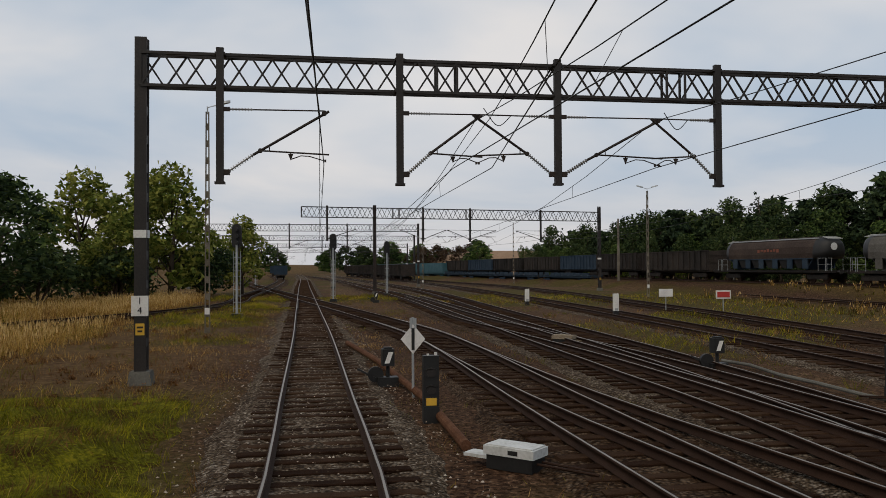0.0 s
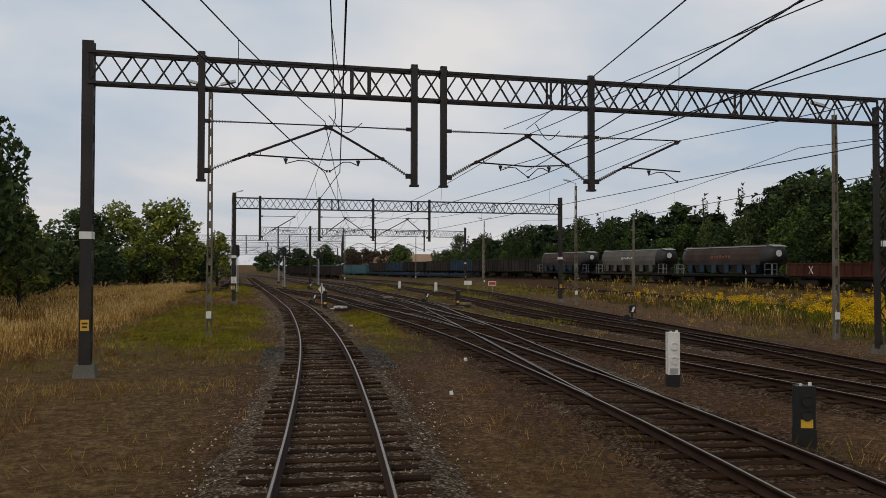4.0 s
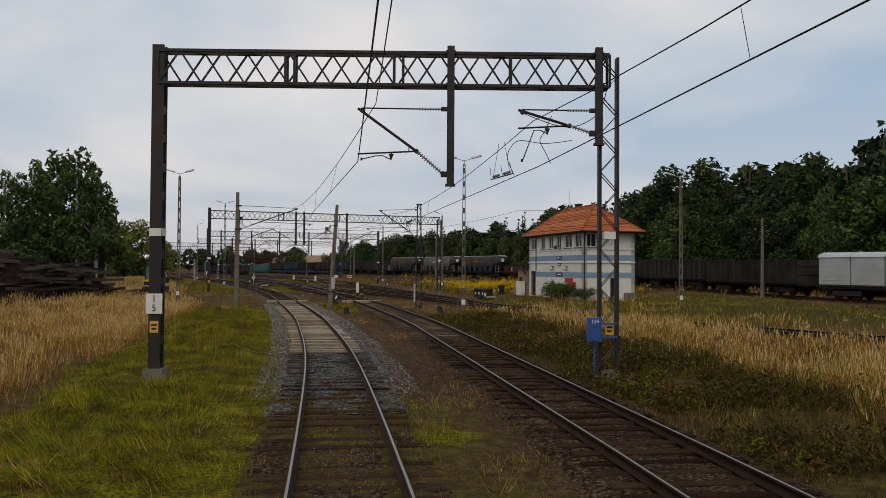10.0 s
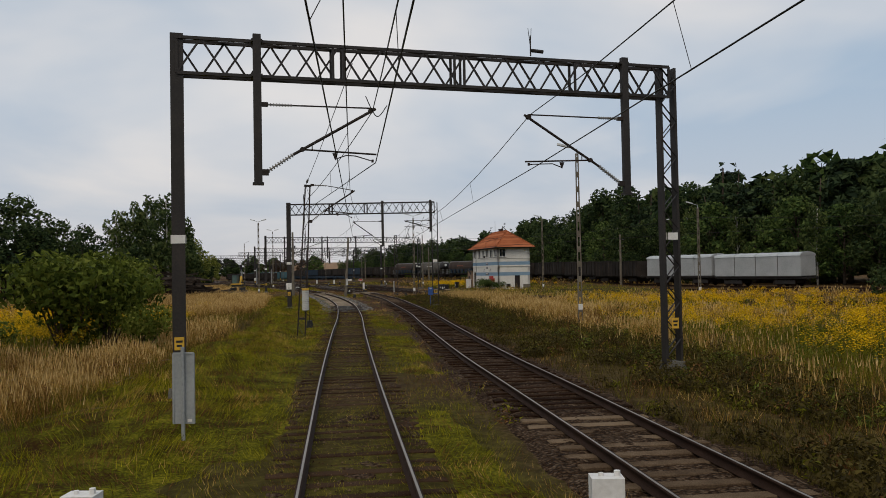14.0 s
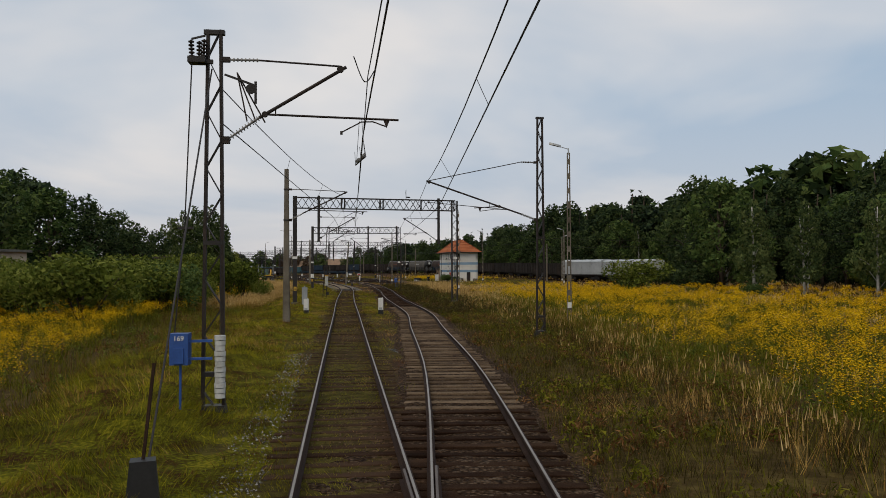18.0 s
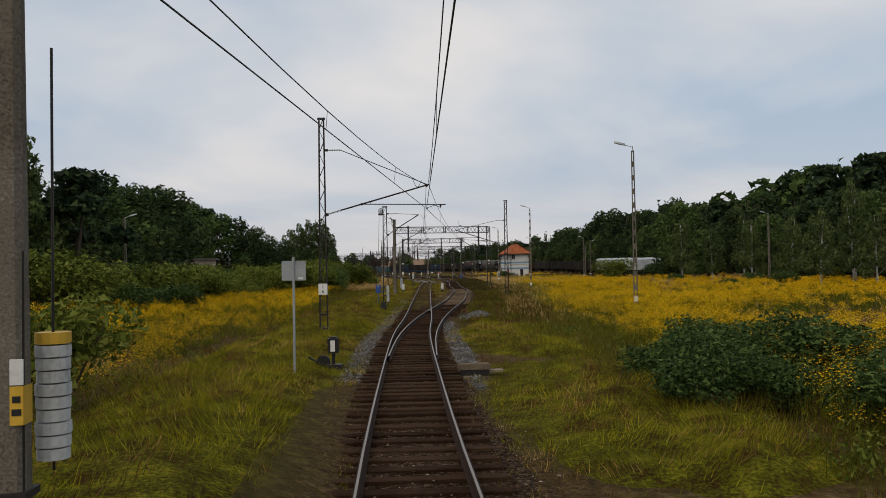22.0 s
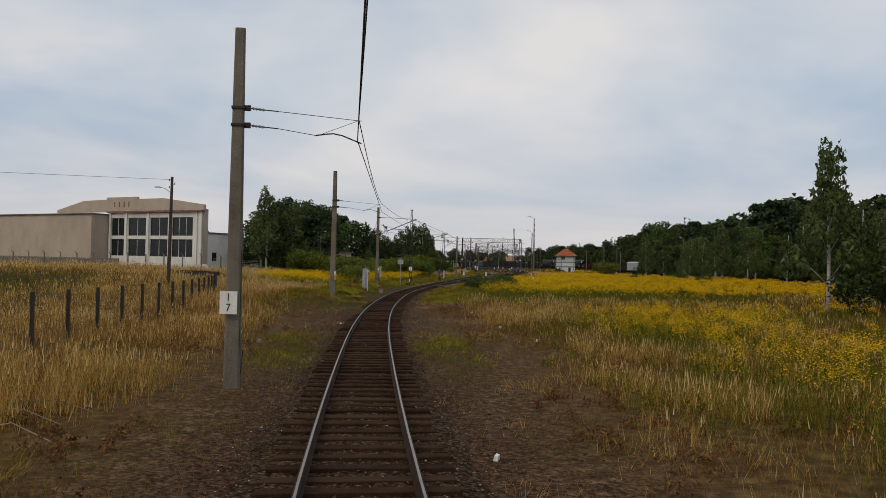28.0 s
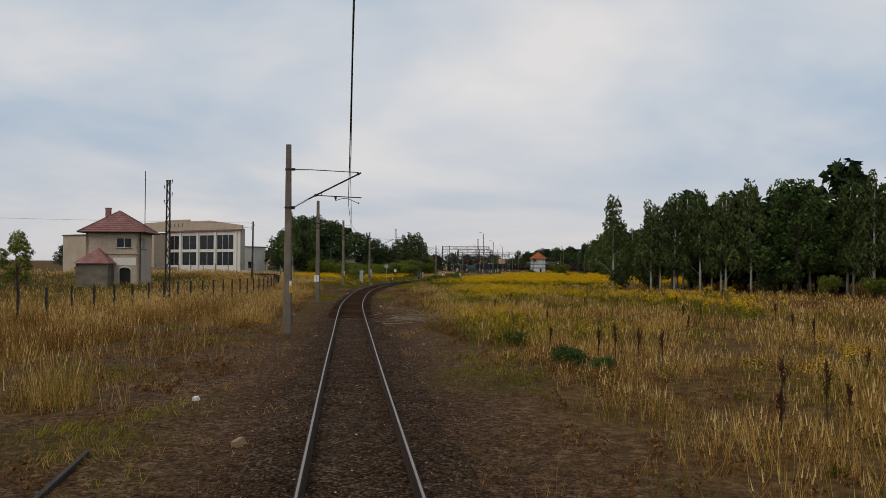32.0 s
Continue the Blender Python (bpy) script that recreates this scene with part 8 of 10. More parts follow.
def back_board(x, y, w, z0, z1, rz, label, post=True, seam=True):
    th = thing("sign_board", (x, y, -0.3), rz, label, "sign", "grey sign backs")
    b = MB(); b.box((0, 0, (z0 + z1) / 2 + 0.3), (w, 0.025, z1 - z0)); b.box((-w / 2, 0, (z0 + z1) / 2 + 0.3), (0.03, 0.05, z1 - z0)); b.box((w / 2, 0, (z0 + z1) / 2 + 0.3), (0.03, 0.05, z1 - z0)); b.box((0, 0, z1 + 0.3), (w, 0.05, 0.03))
    part("panel", b, GREYM, th, "bare grey metal back of the board")
    b = MB(); b.tube([(0, -0.05, 0), (0, -0.05, z1 + 0.42)], 0.035, 8); part("post", b, GREYM, th)
    q = MB(); q.box((w * 0.3, -0.016, z0 + 0.36), (w * 0.22, 0.006, 0.05)); part("sticker", q, WHITE, th)


back_board(-7.62, -224.6, 0.62, 2.43, 2.95, -2, "square grey back of a sign on a slim post")
back_board(-2.3, -139.9, 0.36, 0.1, 1.35, -10, "narrow grey metal board standing in the grass")
back_board(-7.65, -252.1, 0.45, 0.2, 2.06, 4, "tall grey metal board standing in the grass")
th = thing("half_disc_sign", (-7.1, -254.6, 0.88), 4, "rusty white half-round sign on a peeling post", "sign")
n = 16
b = MB(); pr = [(0.20 * math.cos(a), 0.19 * math.sin(a)) for a in np.linspace(0, math.pi, n)]
b.add([(px, -0.03, 0.95 + pz) for px, pz in pr] + [(px, -0.01, 0.95 + pz) for px, pz in pr], [tuple(range(n)), tuple(reversed(range(n, 2 * n)))] + [(i, n + i, n + (i + 1) % n, (i + 1) % n) for i in range(n)])
part("board", b, tex_mat("peeling_white", [(0.20, 0.13, 0.09), (0.45, 0.43, 0.39), (0.6, 0.59, 0.56)], rough=0.8, scale=4, fine=22, bump=0.1), th)
b = MB(); b.tube([(0, -0.05, -0.9), (0, -0.05, 1.16)], 0.028, 8); part("post", b, WEIGHT, th, "peeling white post")
th = thing("wooden_box", (-6.57, -250.2, 0.0), 25, "small weathered wooden trackside box", "box")
b = MB(); b.box((0, 0, 0.16), (0.26, 0.3, 0.36)); part("body", b, tex_mat("raw_wood", [(0.22, 0.13, 0.07), (0.36, 0.25, 0.16), (0.47, 0.36, 0.25)], rough=0.85, scale=3, fine=30), th)
b = MB(); b.box((0, 0, 0.37), (0.40, 0.42, 0.07)); part("lid", b, PALE_SL, th)
th = thing("concrete_cover", (0.1, -263.9, -0.22), 10, "broken round concrete well cover in the weeds", "concrete cover")
b = MB(); b.tube([(0, 0, 0), (0, 0, 0.12)], 0.25, 14); part("ring", b, CONC, th)
b = MB(); b.tube([(0.03, 0, 0.12), (0.05, 0, 0.18)], 0.21, 14); part("slab", b, SAND, th)

# ---- timber stack, digger and trailer west of the line ----
tp = thing("timber_stack", (-12.6, -32.5, -0.3), 212, "long untidy stack of old dark railway sleepers", "timber stack")
wr = random.Random(3)
tl = [sleeper_mesh(0.25, l_, 0.2, LOGS, 90 + q) for q, l_ in enumerate((2.6, 2.6, 3.4, 1.9))]


def stack_top(u):
    return 2.6 + 0.17 * max(u, 0) + 0.35 * math.sin(u * 0.9) - (1.3 if u < 0.8 else 0)


for k in range(299):
    u = wr.uniform(0.2, 27) if k > 12 else wr.uniform(-1.5, 0.6)
    top = stack_top(u)
    f = wr.random() ** 0.55
    z = max(0.12, top * f)
    side = wr.choice((-1, 1)) if f < 0.85 else wr.uniform(-1, 1)
    o = new("timber", wr.choice(tl))
    o.parent = tp
    o.matrix_basis = pose(u, side * (2.9 - 0.25 * z) * wr.uniform(0.8, 1.05), z, wr.uniform(-6, 6), wr.uniform(-7, 7), wr.choice((0, 0, 6, -8, 90)) + wr.uniform(-14, 14))
core = MB()
us = [0.4 + 1.3 * k for k in range(21)]
ring = []
for u in us:
    t_ = stack_top(u) - 0.25
    ring += [(u, -2.7, 0), (u, -1.7 + wr.uniform(-0.2, 0.2), t_ * 0.8), (u, 0, t_), (u, 1.7, t_ * 0.8), (u, 2.7, 0)]
core.add(ring, [(4, 3, 2, 1, 0)] + [(5 * 20 + j for j in range(5))] * 0 + [tuple(100 + j for j in range(5))] + [(5 * i + j, 5 * i + j + 1, 5 * i + j + 6, 5 * i + j + 5) for i in range(20) for j in range(4)])
part("packed_core", core, LOGS, tp)


def digger(x, y, rz):
    th = thing("mini_excavator", (x, y, 0.42), rz, "small yellow excavator with a dark cab on a trailer", "excavator")
    for s in (-1, 1):
        b = MB(); b.box((0, s * 0.65, 0.28), (2.1, 0.32, 0.36)); b.disc((1.05, s * 0.65, 0.28), 0.26, (0, 1, 0), 0.3); b.disc((-1.05, s * 0.65, 0.28), 0.26, (0, 1, 0), 0.3)
        part("crawler", b, BLACK, th)
    b = MB(); b.box((-0.3, 0, 0.85), (1.5, 1.4, 0.42)); part("chassis", b, BLACK, th)
    b = MB(); b.box((-0.3, 0, 1.02), (1.56, 1.46, 0.14)); part("skirt", b, YELLOW, th, "yellow body panel")
    cab = MB()
    for px in (-0.65, 0.35):
        for py in (-0.05, 0.7):
            cab.bar((px, py, 1.1), (px, py, 2.35), 0.08)
    cab.box((-0.15, 0.32, 2.4), (1.2, 0.95, 0.09)); part("cab_frame", cab, BLACK, th)
    g = MB(); g.box((-0.15, 0.32, 1.72), (0.96, 0.72, 1.2)); part("cab_glass", g, tex_mat("tinted_cab_glass", [(0.05, 0.09, 0.09), (0.12, 0.18, 0.18)], rough=0.25, scale=1.0, fine=3, bump=0), th, "greenish cab glass")
    a = MB(); a.bar((0.5, -0.2, 1.0), (1.3, -0.2, 2.1), 0.22, 0.2); a.bar((1.3, -0.2, 2.1), (2.2, -0.2, 1.3), 0.18, 0.16); part("arm", a, YELLOW, th)
    k = MB(); k.box((2.2, -0.2, 1.0), (0.4, 0.5, 0.45), taper=1.3); part("bucket", k, MAST, th)


digger(-7.9, -34.2, 80)
tr_ = thing("flat_trailer", (-7.9, -34.2, -0.3), 80, "grey flat trailer under the excavator", "trailer")
b = MB(); b.box((0, 0, 0.58), (4.2, 1.9, 0.14)); b.box((0, 0.95, 0.7), (4.2, 0.05, 0.2)); b.box((0, -0.95, 0.7), (4.2, 0.05, 0.2)); part("bed", b, WAG_GREY, tr_)
for s in (-1, 1):
    for k in (-0.45, 0.45):
        b = MB(); b.disc((k, s * 0.98, 0.3), 0.32, (0, 1, 0), 0.18); part("wheel", b, BLACK, tr_)
b = MB(); b.bar((2.1, 0, 0.5), (3.4, 0, 0.45), 0.1); part("drawbar", b, MAST, tr_)

# litter: lumps, sticks and reeds
br = random.Random(12)
def loose(name, pts, mat, label, cat, sx, sy, sz):
    for x, y in pts:
        b = MB(); b.box((0, 0, 0), (sx * br.uniform(0.6, 1.3), sy * br.uniform(0.6, 1.3), sz), taper=br.uniform(0.7, 0.95))
        o = part(name, b, mat)
        o.matrix_basis = pose(x, y, float(ground_z(x, y)) + sz * 0.45, br.uniform(-15, 15), br.uniform(-15, 15), br.uniform(0, 180))
        tagged(o, label, cat, cat + "s lying about")


loose("brick", [(6.54, -353.4), (-1.75, -346.0), (-1.2, -318), (2.9, -322), (-5.6, -291)], SAND, "pale broken brick lying by the track", "brick", 0.25, 0.13, 0.12)
loose("stone_lump", [(5.0, -127.8), (2.6, -307), (4.2, -349), (8.3, -361), (-7.6, -266), (3.1, -282), (1.6, -271), (4.4, -288), (-4.3, -282), (6.5, -18.4), (5.4, -25.5), (-1.6, 4.0), (3.5, 16), (-3.2, 27), (2.3, -3)], WHITE, "pale stone lying on the ballast", "stone", 0.14, 0.12, 0.09)
sticks = MB()
for k in range(190):
    x, y = (br.gauss(-9.2, 1.5), br.gauss(-306.5, 1.6)) if k < 60 else (br.gauss(6.6, 0.8), br.gauss(-322.5, 2.4)) if k < 120 else (br.gauss(-8.5, 2.0), br.gauss(-128, 5))
    a, l = br.uniform(-0.5, 0.5) + (0 if k < 60 else br.uniform(0, 3)), br.uniform(0.6, 2.0)
    z = float(ground_z(x, y))
    sticks.tube([(x, y, z + br.uniform(0.05, 0.3)), (x + l * 0.5 * math.cos(a), y + l * 0.5 * math.sin(a), z + br.uniform(0.08, 0.35)), (x + l * math.cos(a), y + l * math.sin(a), z + br.uniform(0.03, 0.2))], 0.010, 4)
o = part("dead_branches", sticks, PALE_SL)
tagged(o, "pale dead branches and reeds lying in the grass", "branches", kind="stuff")



# dark anchor blocks with their stay rods, and small line-side bits
for x, y, h, dx, dy in ((-5.0, -189.8, 0.62, 0.12, 0.35), (-9.75, -243.9, 0.52, 0.35, 0.75)):
    th = thing("stay_anchor", (x, y, float(ground_z(x, y))), 8, "black tarred concrete anchor block with a steel stay rod", "anchor block", "stay anchors")
    b = MB(); b.box((0, 0, h * 0.5), (0.42, 0.36, h), taper=0.72); part("block", b, BLACK, th)
    b = MB(); b.bar((0, 0, h - 0.05), (dx, dy, h + 1.15), 0.035); part("stay_rod", b, RUST, th, "thin rusty steel rod")
for x, y, rz, w in ((-1.04, -320.30, -50, 0.5), (-2.02, -320.52, -20, 0.62)):
    th = thing("concrete_block", (x, y, float(ground_z(x, y)) - 0.02), rz, "pale broken concrete block lying in dry grass", "block", "broken concrete blocks")
    b = MB(); b.box((0, 0, 0.13), (w, 0.26, 0.26), taper=0.9); part("block", b, SAND, th)
loose("stone_lump", [(3.4, -333), (-0.6, -324), (-0.2, -321.5), (0.6, -320.8), (-2.6, -330), (1.3, -334.5), (8.2, -336)], CONC, "pale stone lying on the ballast", "stone", 0.15, 0.12, 0.09)
# ---- trees ----
def crown_leaves(rng, lobes, n, size, droop=0.0):
    """Leaf quads scattered in the shells of ellipsoid lobes (centre, radii)."""
    vol = np.array([l[1][0] * l[1][1] * l[1][2] for l in lobes]) ** (2 / 3)
    pick = rng.choice(len(lobes), n, p=vol / vol.sum())
    c = np.array([l[0] for l in lobes])[pick]
    r = np.array([l[1] for l in lobes])[pick]
    u = rng.normal(size=(n, 3)); u /= np.linalg.norm(u, axis=1)[:, None]
    rad = rng.uniform(0.45, 1.0, n) ** 0.6
    bumpy = 1 + 0.22 * np.sin(u[:, 0] * 7 + pick) * np.cos(u[:, 2] * 6 + pick * 2)
    p = c + u * r * (rad * bumpy)[:, None]
    nrm = u + rng.normal(scale=0.7, size=(n, 3)); nrm /= np.linalg.norm(nrm, axis=1)[:, None]
    a = np.cross(nrm, rng.normal(size=(n, 3))); a /= np.linalg.norm(a, axis=1)[:, None]
    if droop:
        a = a * (1 - droop) + np.array([0, 0, -1.0]) * droop
        a /= np.linalg.norm(a, axis=1)[:, None]
    b = np.cross(nrm, a)
    s = size * rng.uniform(0.55, 1.35, n)[:, None]
    a, b = a * s, b * s * 0.6
    v = np.stack([p - a * 0.9 - b, p + a * 1.1, p - a * 0.3 + b * 1.3], 1).reshape(-1, 3)
    return v, np.arange(3 * n).reshape(-1, 3)


def make_tree(name, seed, h, kind, bark, leaf, n, size):
    """Tree with a tapered trunk, limbs and a crown of many leaf clumps."""
    rng = np.random.default_rng(seed)
    th = thing(name)
    mb = MB()
    bend = rng.uniform(-0.05, 0.05, 2) * h
    top = h * (0.93 if kind in ("spruce", "birch") else 0.72)
    trunk = [(bend[0] * (k / 5) ** 2, bend[1] * (k / 5) ** 2, top * k / 5 - (0.3 if k == 0 else 0)) for k in range(6)]
    mb.tube(trunk, 0.022 * h if kind != "birch" else 0.013 * h, 6, 0.004 * h)
    lobes = []
    if kind == "spruce":
        for k in range(11):
            f = k / 10
            z = h * (0.10 + 0.86 * f)
            r = h * 0.20 * (1 - f) ** 0.85 + 0.25
            for q in range(5 if f < 0.8 else 2):
                a = q * 1.2566 + k * 0.7 + rng.uniform(-0.3, 0.3)
                rr = r * rng.uniform(0.5, 0.62)
                lobes.append(((math.cos(a) * rr, math.sin(a) * rr, z - 0.12 * r), (r * 0.55, r * 0.55, 0.045 * h)))
    elif kind == "pine":
        for k in range(13):
            a, f = k * 2.4, rng.uniform(0, 1)
            z = h * (0.5 + 0.44 * f)
            r = h * 0.17 * (1.15 - f) * rng.uniform(0.6, 1.1)
            c = (math.cos(a) * r, math.sin(a) * r, z)
            lobes.append((c, (h * 0.095, h * 0.095, h * 0.055)))
            mb.tube([(0, 0, z - 0.08 * h), (c[0] * 0.6, c[1] * 0.6, z - 0.02 * h), c], 0.005 * h, 3, 0.002 * h)
    elif kind == "birch":
        for k in range(15):
            f = (k + rng.uniform(0, 1)) / 15
            a = k * 2.39996
            z = h * (0.24 + 0.70 * f)
            r = h * 0.17 * (1 - f * 0.72) * rng.uniform(0.35, 1.2)
            c = (math.cos(a) * r, math.sin(a) * r, z)
            lobes.append((c, (h * 0.07 * (1.25 - f * 0.7), h * 0.07 * (1.25 - f * 0.7), h * 0.10)))
            mb.tube([(0, 0, max(z - 0.14 * h, 0.1 * h)), (c[0] * 0.6, c[1] * 0.6, z - 0.03 * h), c], 0.004 * h, 3, 0.0015 * h)
    elif kind == "shrub":
        for k in range(9):
            a = k * 2.39996
            r = h * 0.42 * rng.uniform(0.2, 1.0)
            z = h * rng.uniform(0.3, 0.72)
            lobes.append(((math.cos(a) * r, math.sin(a) * r, z), (h * 0.28, h * 0.28, h * 0.27)))
            mb.tube([(0, 0, -0.1), (math.cos(a) * r, math.sin(a) * r, z)], 0.012 * h, 5, 0.005 * h)
    else:
        base = 0.30 if kind == "tall" else 0.16
        for k in range(17):
            f = (k + rng.uniform(0, 1)) / 17
            a = k * 2.39996 + rng.uniform(-0.3, 0.3)
            z = h * (base + (0.94 - base) * f)
            w = math.sin(math.pi * min(1, 0.22 + 0.80 * f)) ** 0.7
            r = h * (0.22 if kind == "tall" else 0.30) * w * rng.uniform(0.5, 1.0)
            c = (math.cos(a) * r, math.sin(a) * r, z)
            q = h * rng.uniform(0.085, 0.135)
            lobes.append((c, (q, q, q * 0.85)))
            mb.tube([(trunk[2][0], trunk[2][1], max(z - 0.2 * h, 0.08 * h)), (c[0] * 0.5, c[1] * 0.5, z - 0.07 * h), c], 0.007 * h, 3, 0.002 * h)
    smooth(part("trunk", mb, bark, th))
    v, f = crown_leaves(rng, lobes, n, size, 0.55 if kind == "birch" else 0.0)
    v[:, 2] = np.maximum(v[:, 2], 0.02)
    cr = new("crown", fast_mesh("crown", v, f, leaf))
    cr.parent = th
    return th


PROTO = {}
def proto(key, *a, label="", category="tree"):
    PROTO[key] = tagged(make_tree(*a), label, category)


proto("oak1", "oak_tree", 1, 14, "broad", BARK, LEAF_DK, 2700, 0.29, label="dark green broadleaf tree at the forest edge")
proto("oak2", "maple_tree", 2, 14, "broad", BARK, LEAF_MD, 2700, 0.29, label="mid-green broadleaf tree with uneven crown")
proto("tall1", "alder_tree", 3, 16, "tall", BARK, LEAF_DK, 2300, 0.32, label="tall dark broadleaf tree of the forest")
proto("spruce1", "spruce_tree", 4, 17, "spruce", BARK, NEEDLE, 1900, 0.36, label="tall dark pointed spruce in the forest")
proto("pine1", "pine_tree", 5, 16, "pine", BARK, NEEDLE, 1700, 0.42, label="dark pine with a bare lower trunk")
proto("birch1", "birch_tree", 6, 14, "birch", BIRCH, LEAF_BI, 2700, 0.24, label="slender birch with white trunk and hanging twigs")
proto("birch2", "birch_tree", 7, 14, "birch", BIRCH, LEAF_BI, 2700, 0.24, label="birch with loose hanging crown")
proto("lime1", "lime_tree", 8, 11, "broad", BARK, LEAF_LT, 3000, 0.24, label="yellow-green broadleaf tree beside the yard")
proto("bush1", "shrub", 9, 3.0, "shrub", BARK, LEAF_SH, 2600, 0.10, label="dense green self-sown shrub", category="bush")
proto("bush2", "shrub", 10, 3.0, "shrub", BARK, LEAF_DK, 1500, 0.13, label="dark green rounded shrub", category="bush")
proto("bush3", "shrub", 14, 3.0, "shrub", BARK, LEAF_MD, 4200, 0.085, label="dark green bushy willow shrub", category="bush")
proto("brown1", "beech_tree", 12, 10, "broad", BARK, LEAF_BR, 1300, 0.3, label="reddish-brown leaved tree far off")
proto("far1", "alder_tree", 21, 14, "broad", BARK, LEAF_DK, 900, 0.62, label="dark broadleaf tree deep in the wood")
proto("far2", "maple_tree", 22, 14, "broad", BARK, LEAF_MD, 900, 0.62, label="far mid-green broadleaf tree")
used_proto = set()
trng = random.Random(5)


def plant(key, x, y, h, group="", label="", wide=1.0):
    p = PROTO[key]
    base = {"oak1": 14, "oak2": 14, "tall1": 16, "spruce1": 17, "pine1": 16, "birch1": 14, "birch2": 14, "lime1": 11, "bush1": 3, "bush2": 3, "bush3": 3, "brown1": 10, "far1": 14, "far2": 14}[key]
    s = h / base
    m = pose(x, y, float(ground_z(x, y)) - 0.05, 0, 0, trng.uniform(0, 360)) @ Matrix.Diagonal((s * wide, s * wide, s, 1))
    if key not in used_proto:
        used_proto.add(key)
        p.matrix_basis = m
        ob = p
    else:
        ob = copy_thing(p, pose(0, 0, 0))
        ob.matrix_basis = m
    return tagged(ob, label, group=group)


# the wood along the east side
EDGE = spline([(66, -330), (56, -292), (42, -272), (30, -263), (43, -250), (62, -235), (75, -205), (76, -178), (68, -148), (64, -130), (70, -108), (80, -84), (76, -55), (68, -25), (66, 10), (64, 50), (58, 95), (50, 135), (38, 180), (24, 235)], 1.0)
et = np.gradient(EDGE, axis=0)
en = np.c_[-et[:, 1], et[:, 0]]
en = np.where((en[:, :1] > 0), en, -en)
i = 0
while i < len(EDGE):
    x0, y0 = EDGE[i]
    south = y0 < -150
    for row, depth in enumerate((0, 6, 13)):
        q = depth + trng.uniform(-1.8, 1.8)
        x, y = x0 + en[i][0] * q + trng.uniform(-2, 2), y0 + en[i][1] * q + trng.uniform(-2, 2)
        r = trng.random()
        tallness = float(np.interp(y0, [-330, -276, -262, -235, -180, -130, -100, -70, -30, 20, 40, 80, 120, 180], [17.0, 15.0, 11.8, 12.5, 16.5, 18.5, 19, 17.5, 19, 18.5, 17.5, 16.5, 15, 13.5]))
        if row == 0:
            key = ("birch1" if r < 0.42 else "birch2" if r < (0.95 if y0 < -225 else 0.75) else "oak2") if south else ("oak1" if r < 0.4 else "oak2" if r < 0.65 else "birch1" if r < 0.8 else "tall1")
            h = tallness * (trng.uniform(0.72, 1.05) if south else trng.uniform(0.55, 0.75))
        elif row == 1:
            key = ("birch1" if r < 0.4 else "birch2" if r < (0.85 if y0 < -225 else 0.65) else "tall1") if south else ("spruce1" if r < 0.34 else "pine1" if r < 0.6 else "tall1" if r < 0.8 else "oak1")
            h = tallness * trng.uniform(0.8, 1.12)
        else:
            key = "spruce1" if r < 0.35 and not south else "pine1" if r < 0.5 and not south else "far1"
            h = tallness * trng.uniform(0.9, 1.12)
        plant(key, x, y, h, "trees of the east wood", wide=0.98 if y0 < -225 and row < 2 else 1.12)
    if trng.random() < 0.55:
        plant("bush2" if trng.random() < 0.6 else "bush1", x0 - en[i][0] * 2.5 + trng.uniform(-1, 1), y0 + trng.uniform(-2, 2), trng.uniform(2.0, 3.8), "shrubs at the wood's edge")
    i += 5

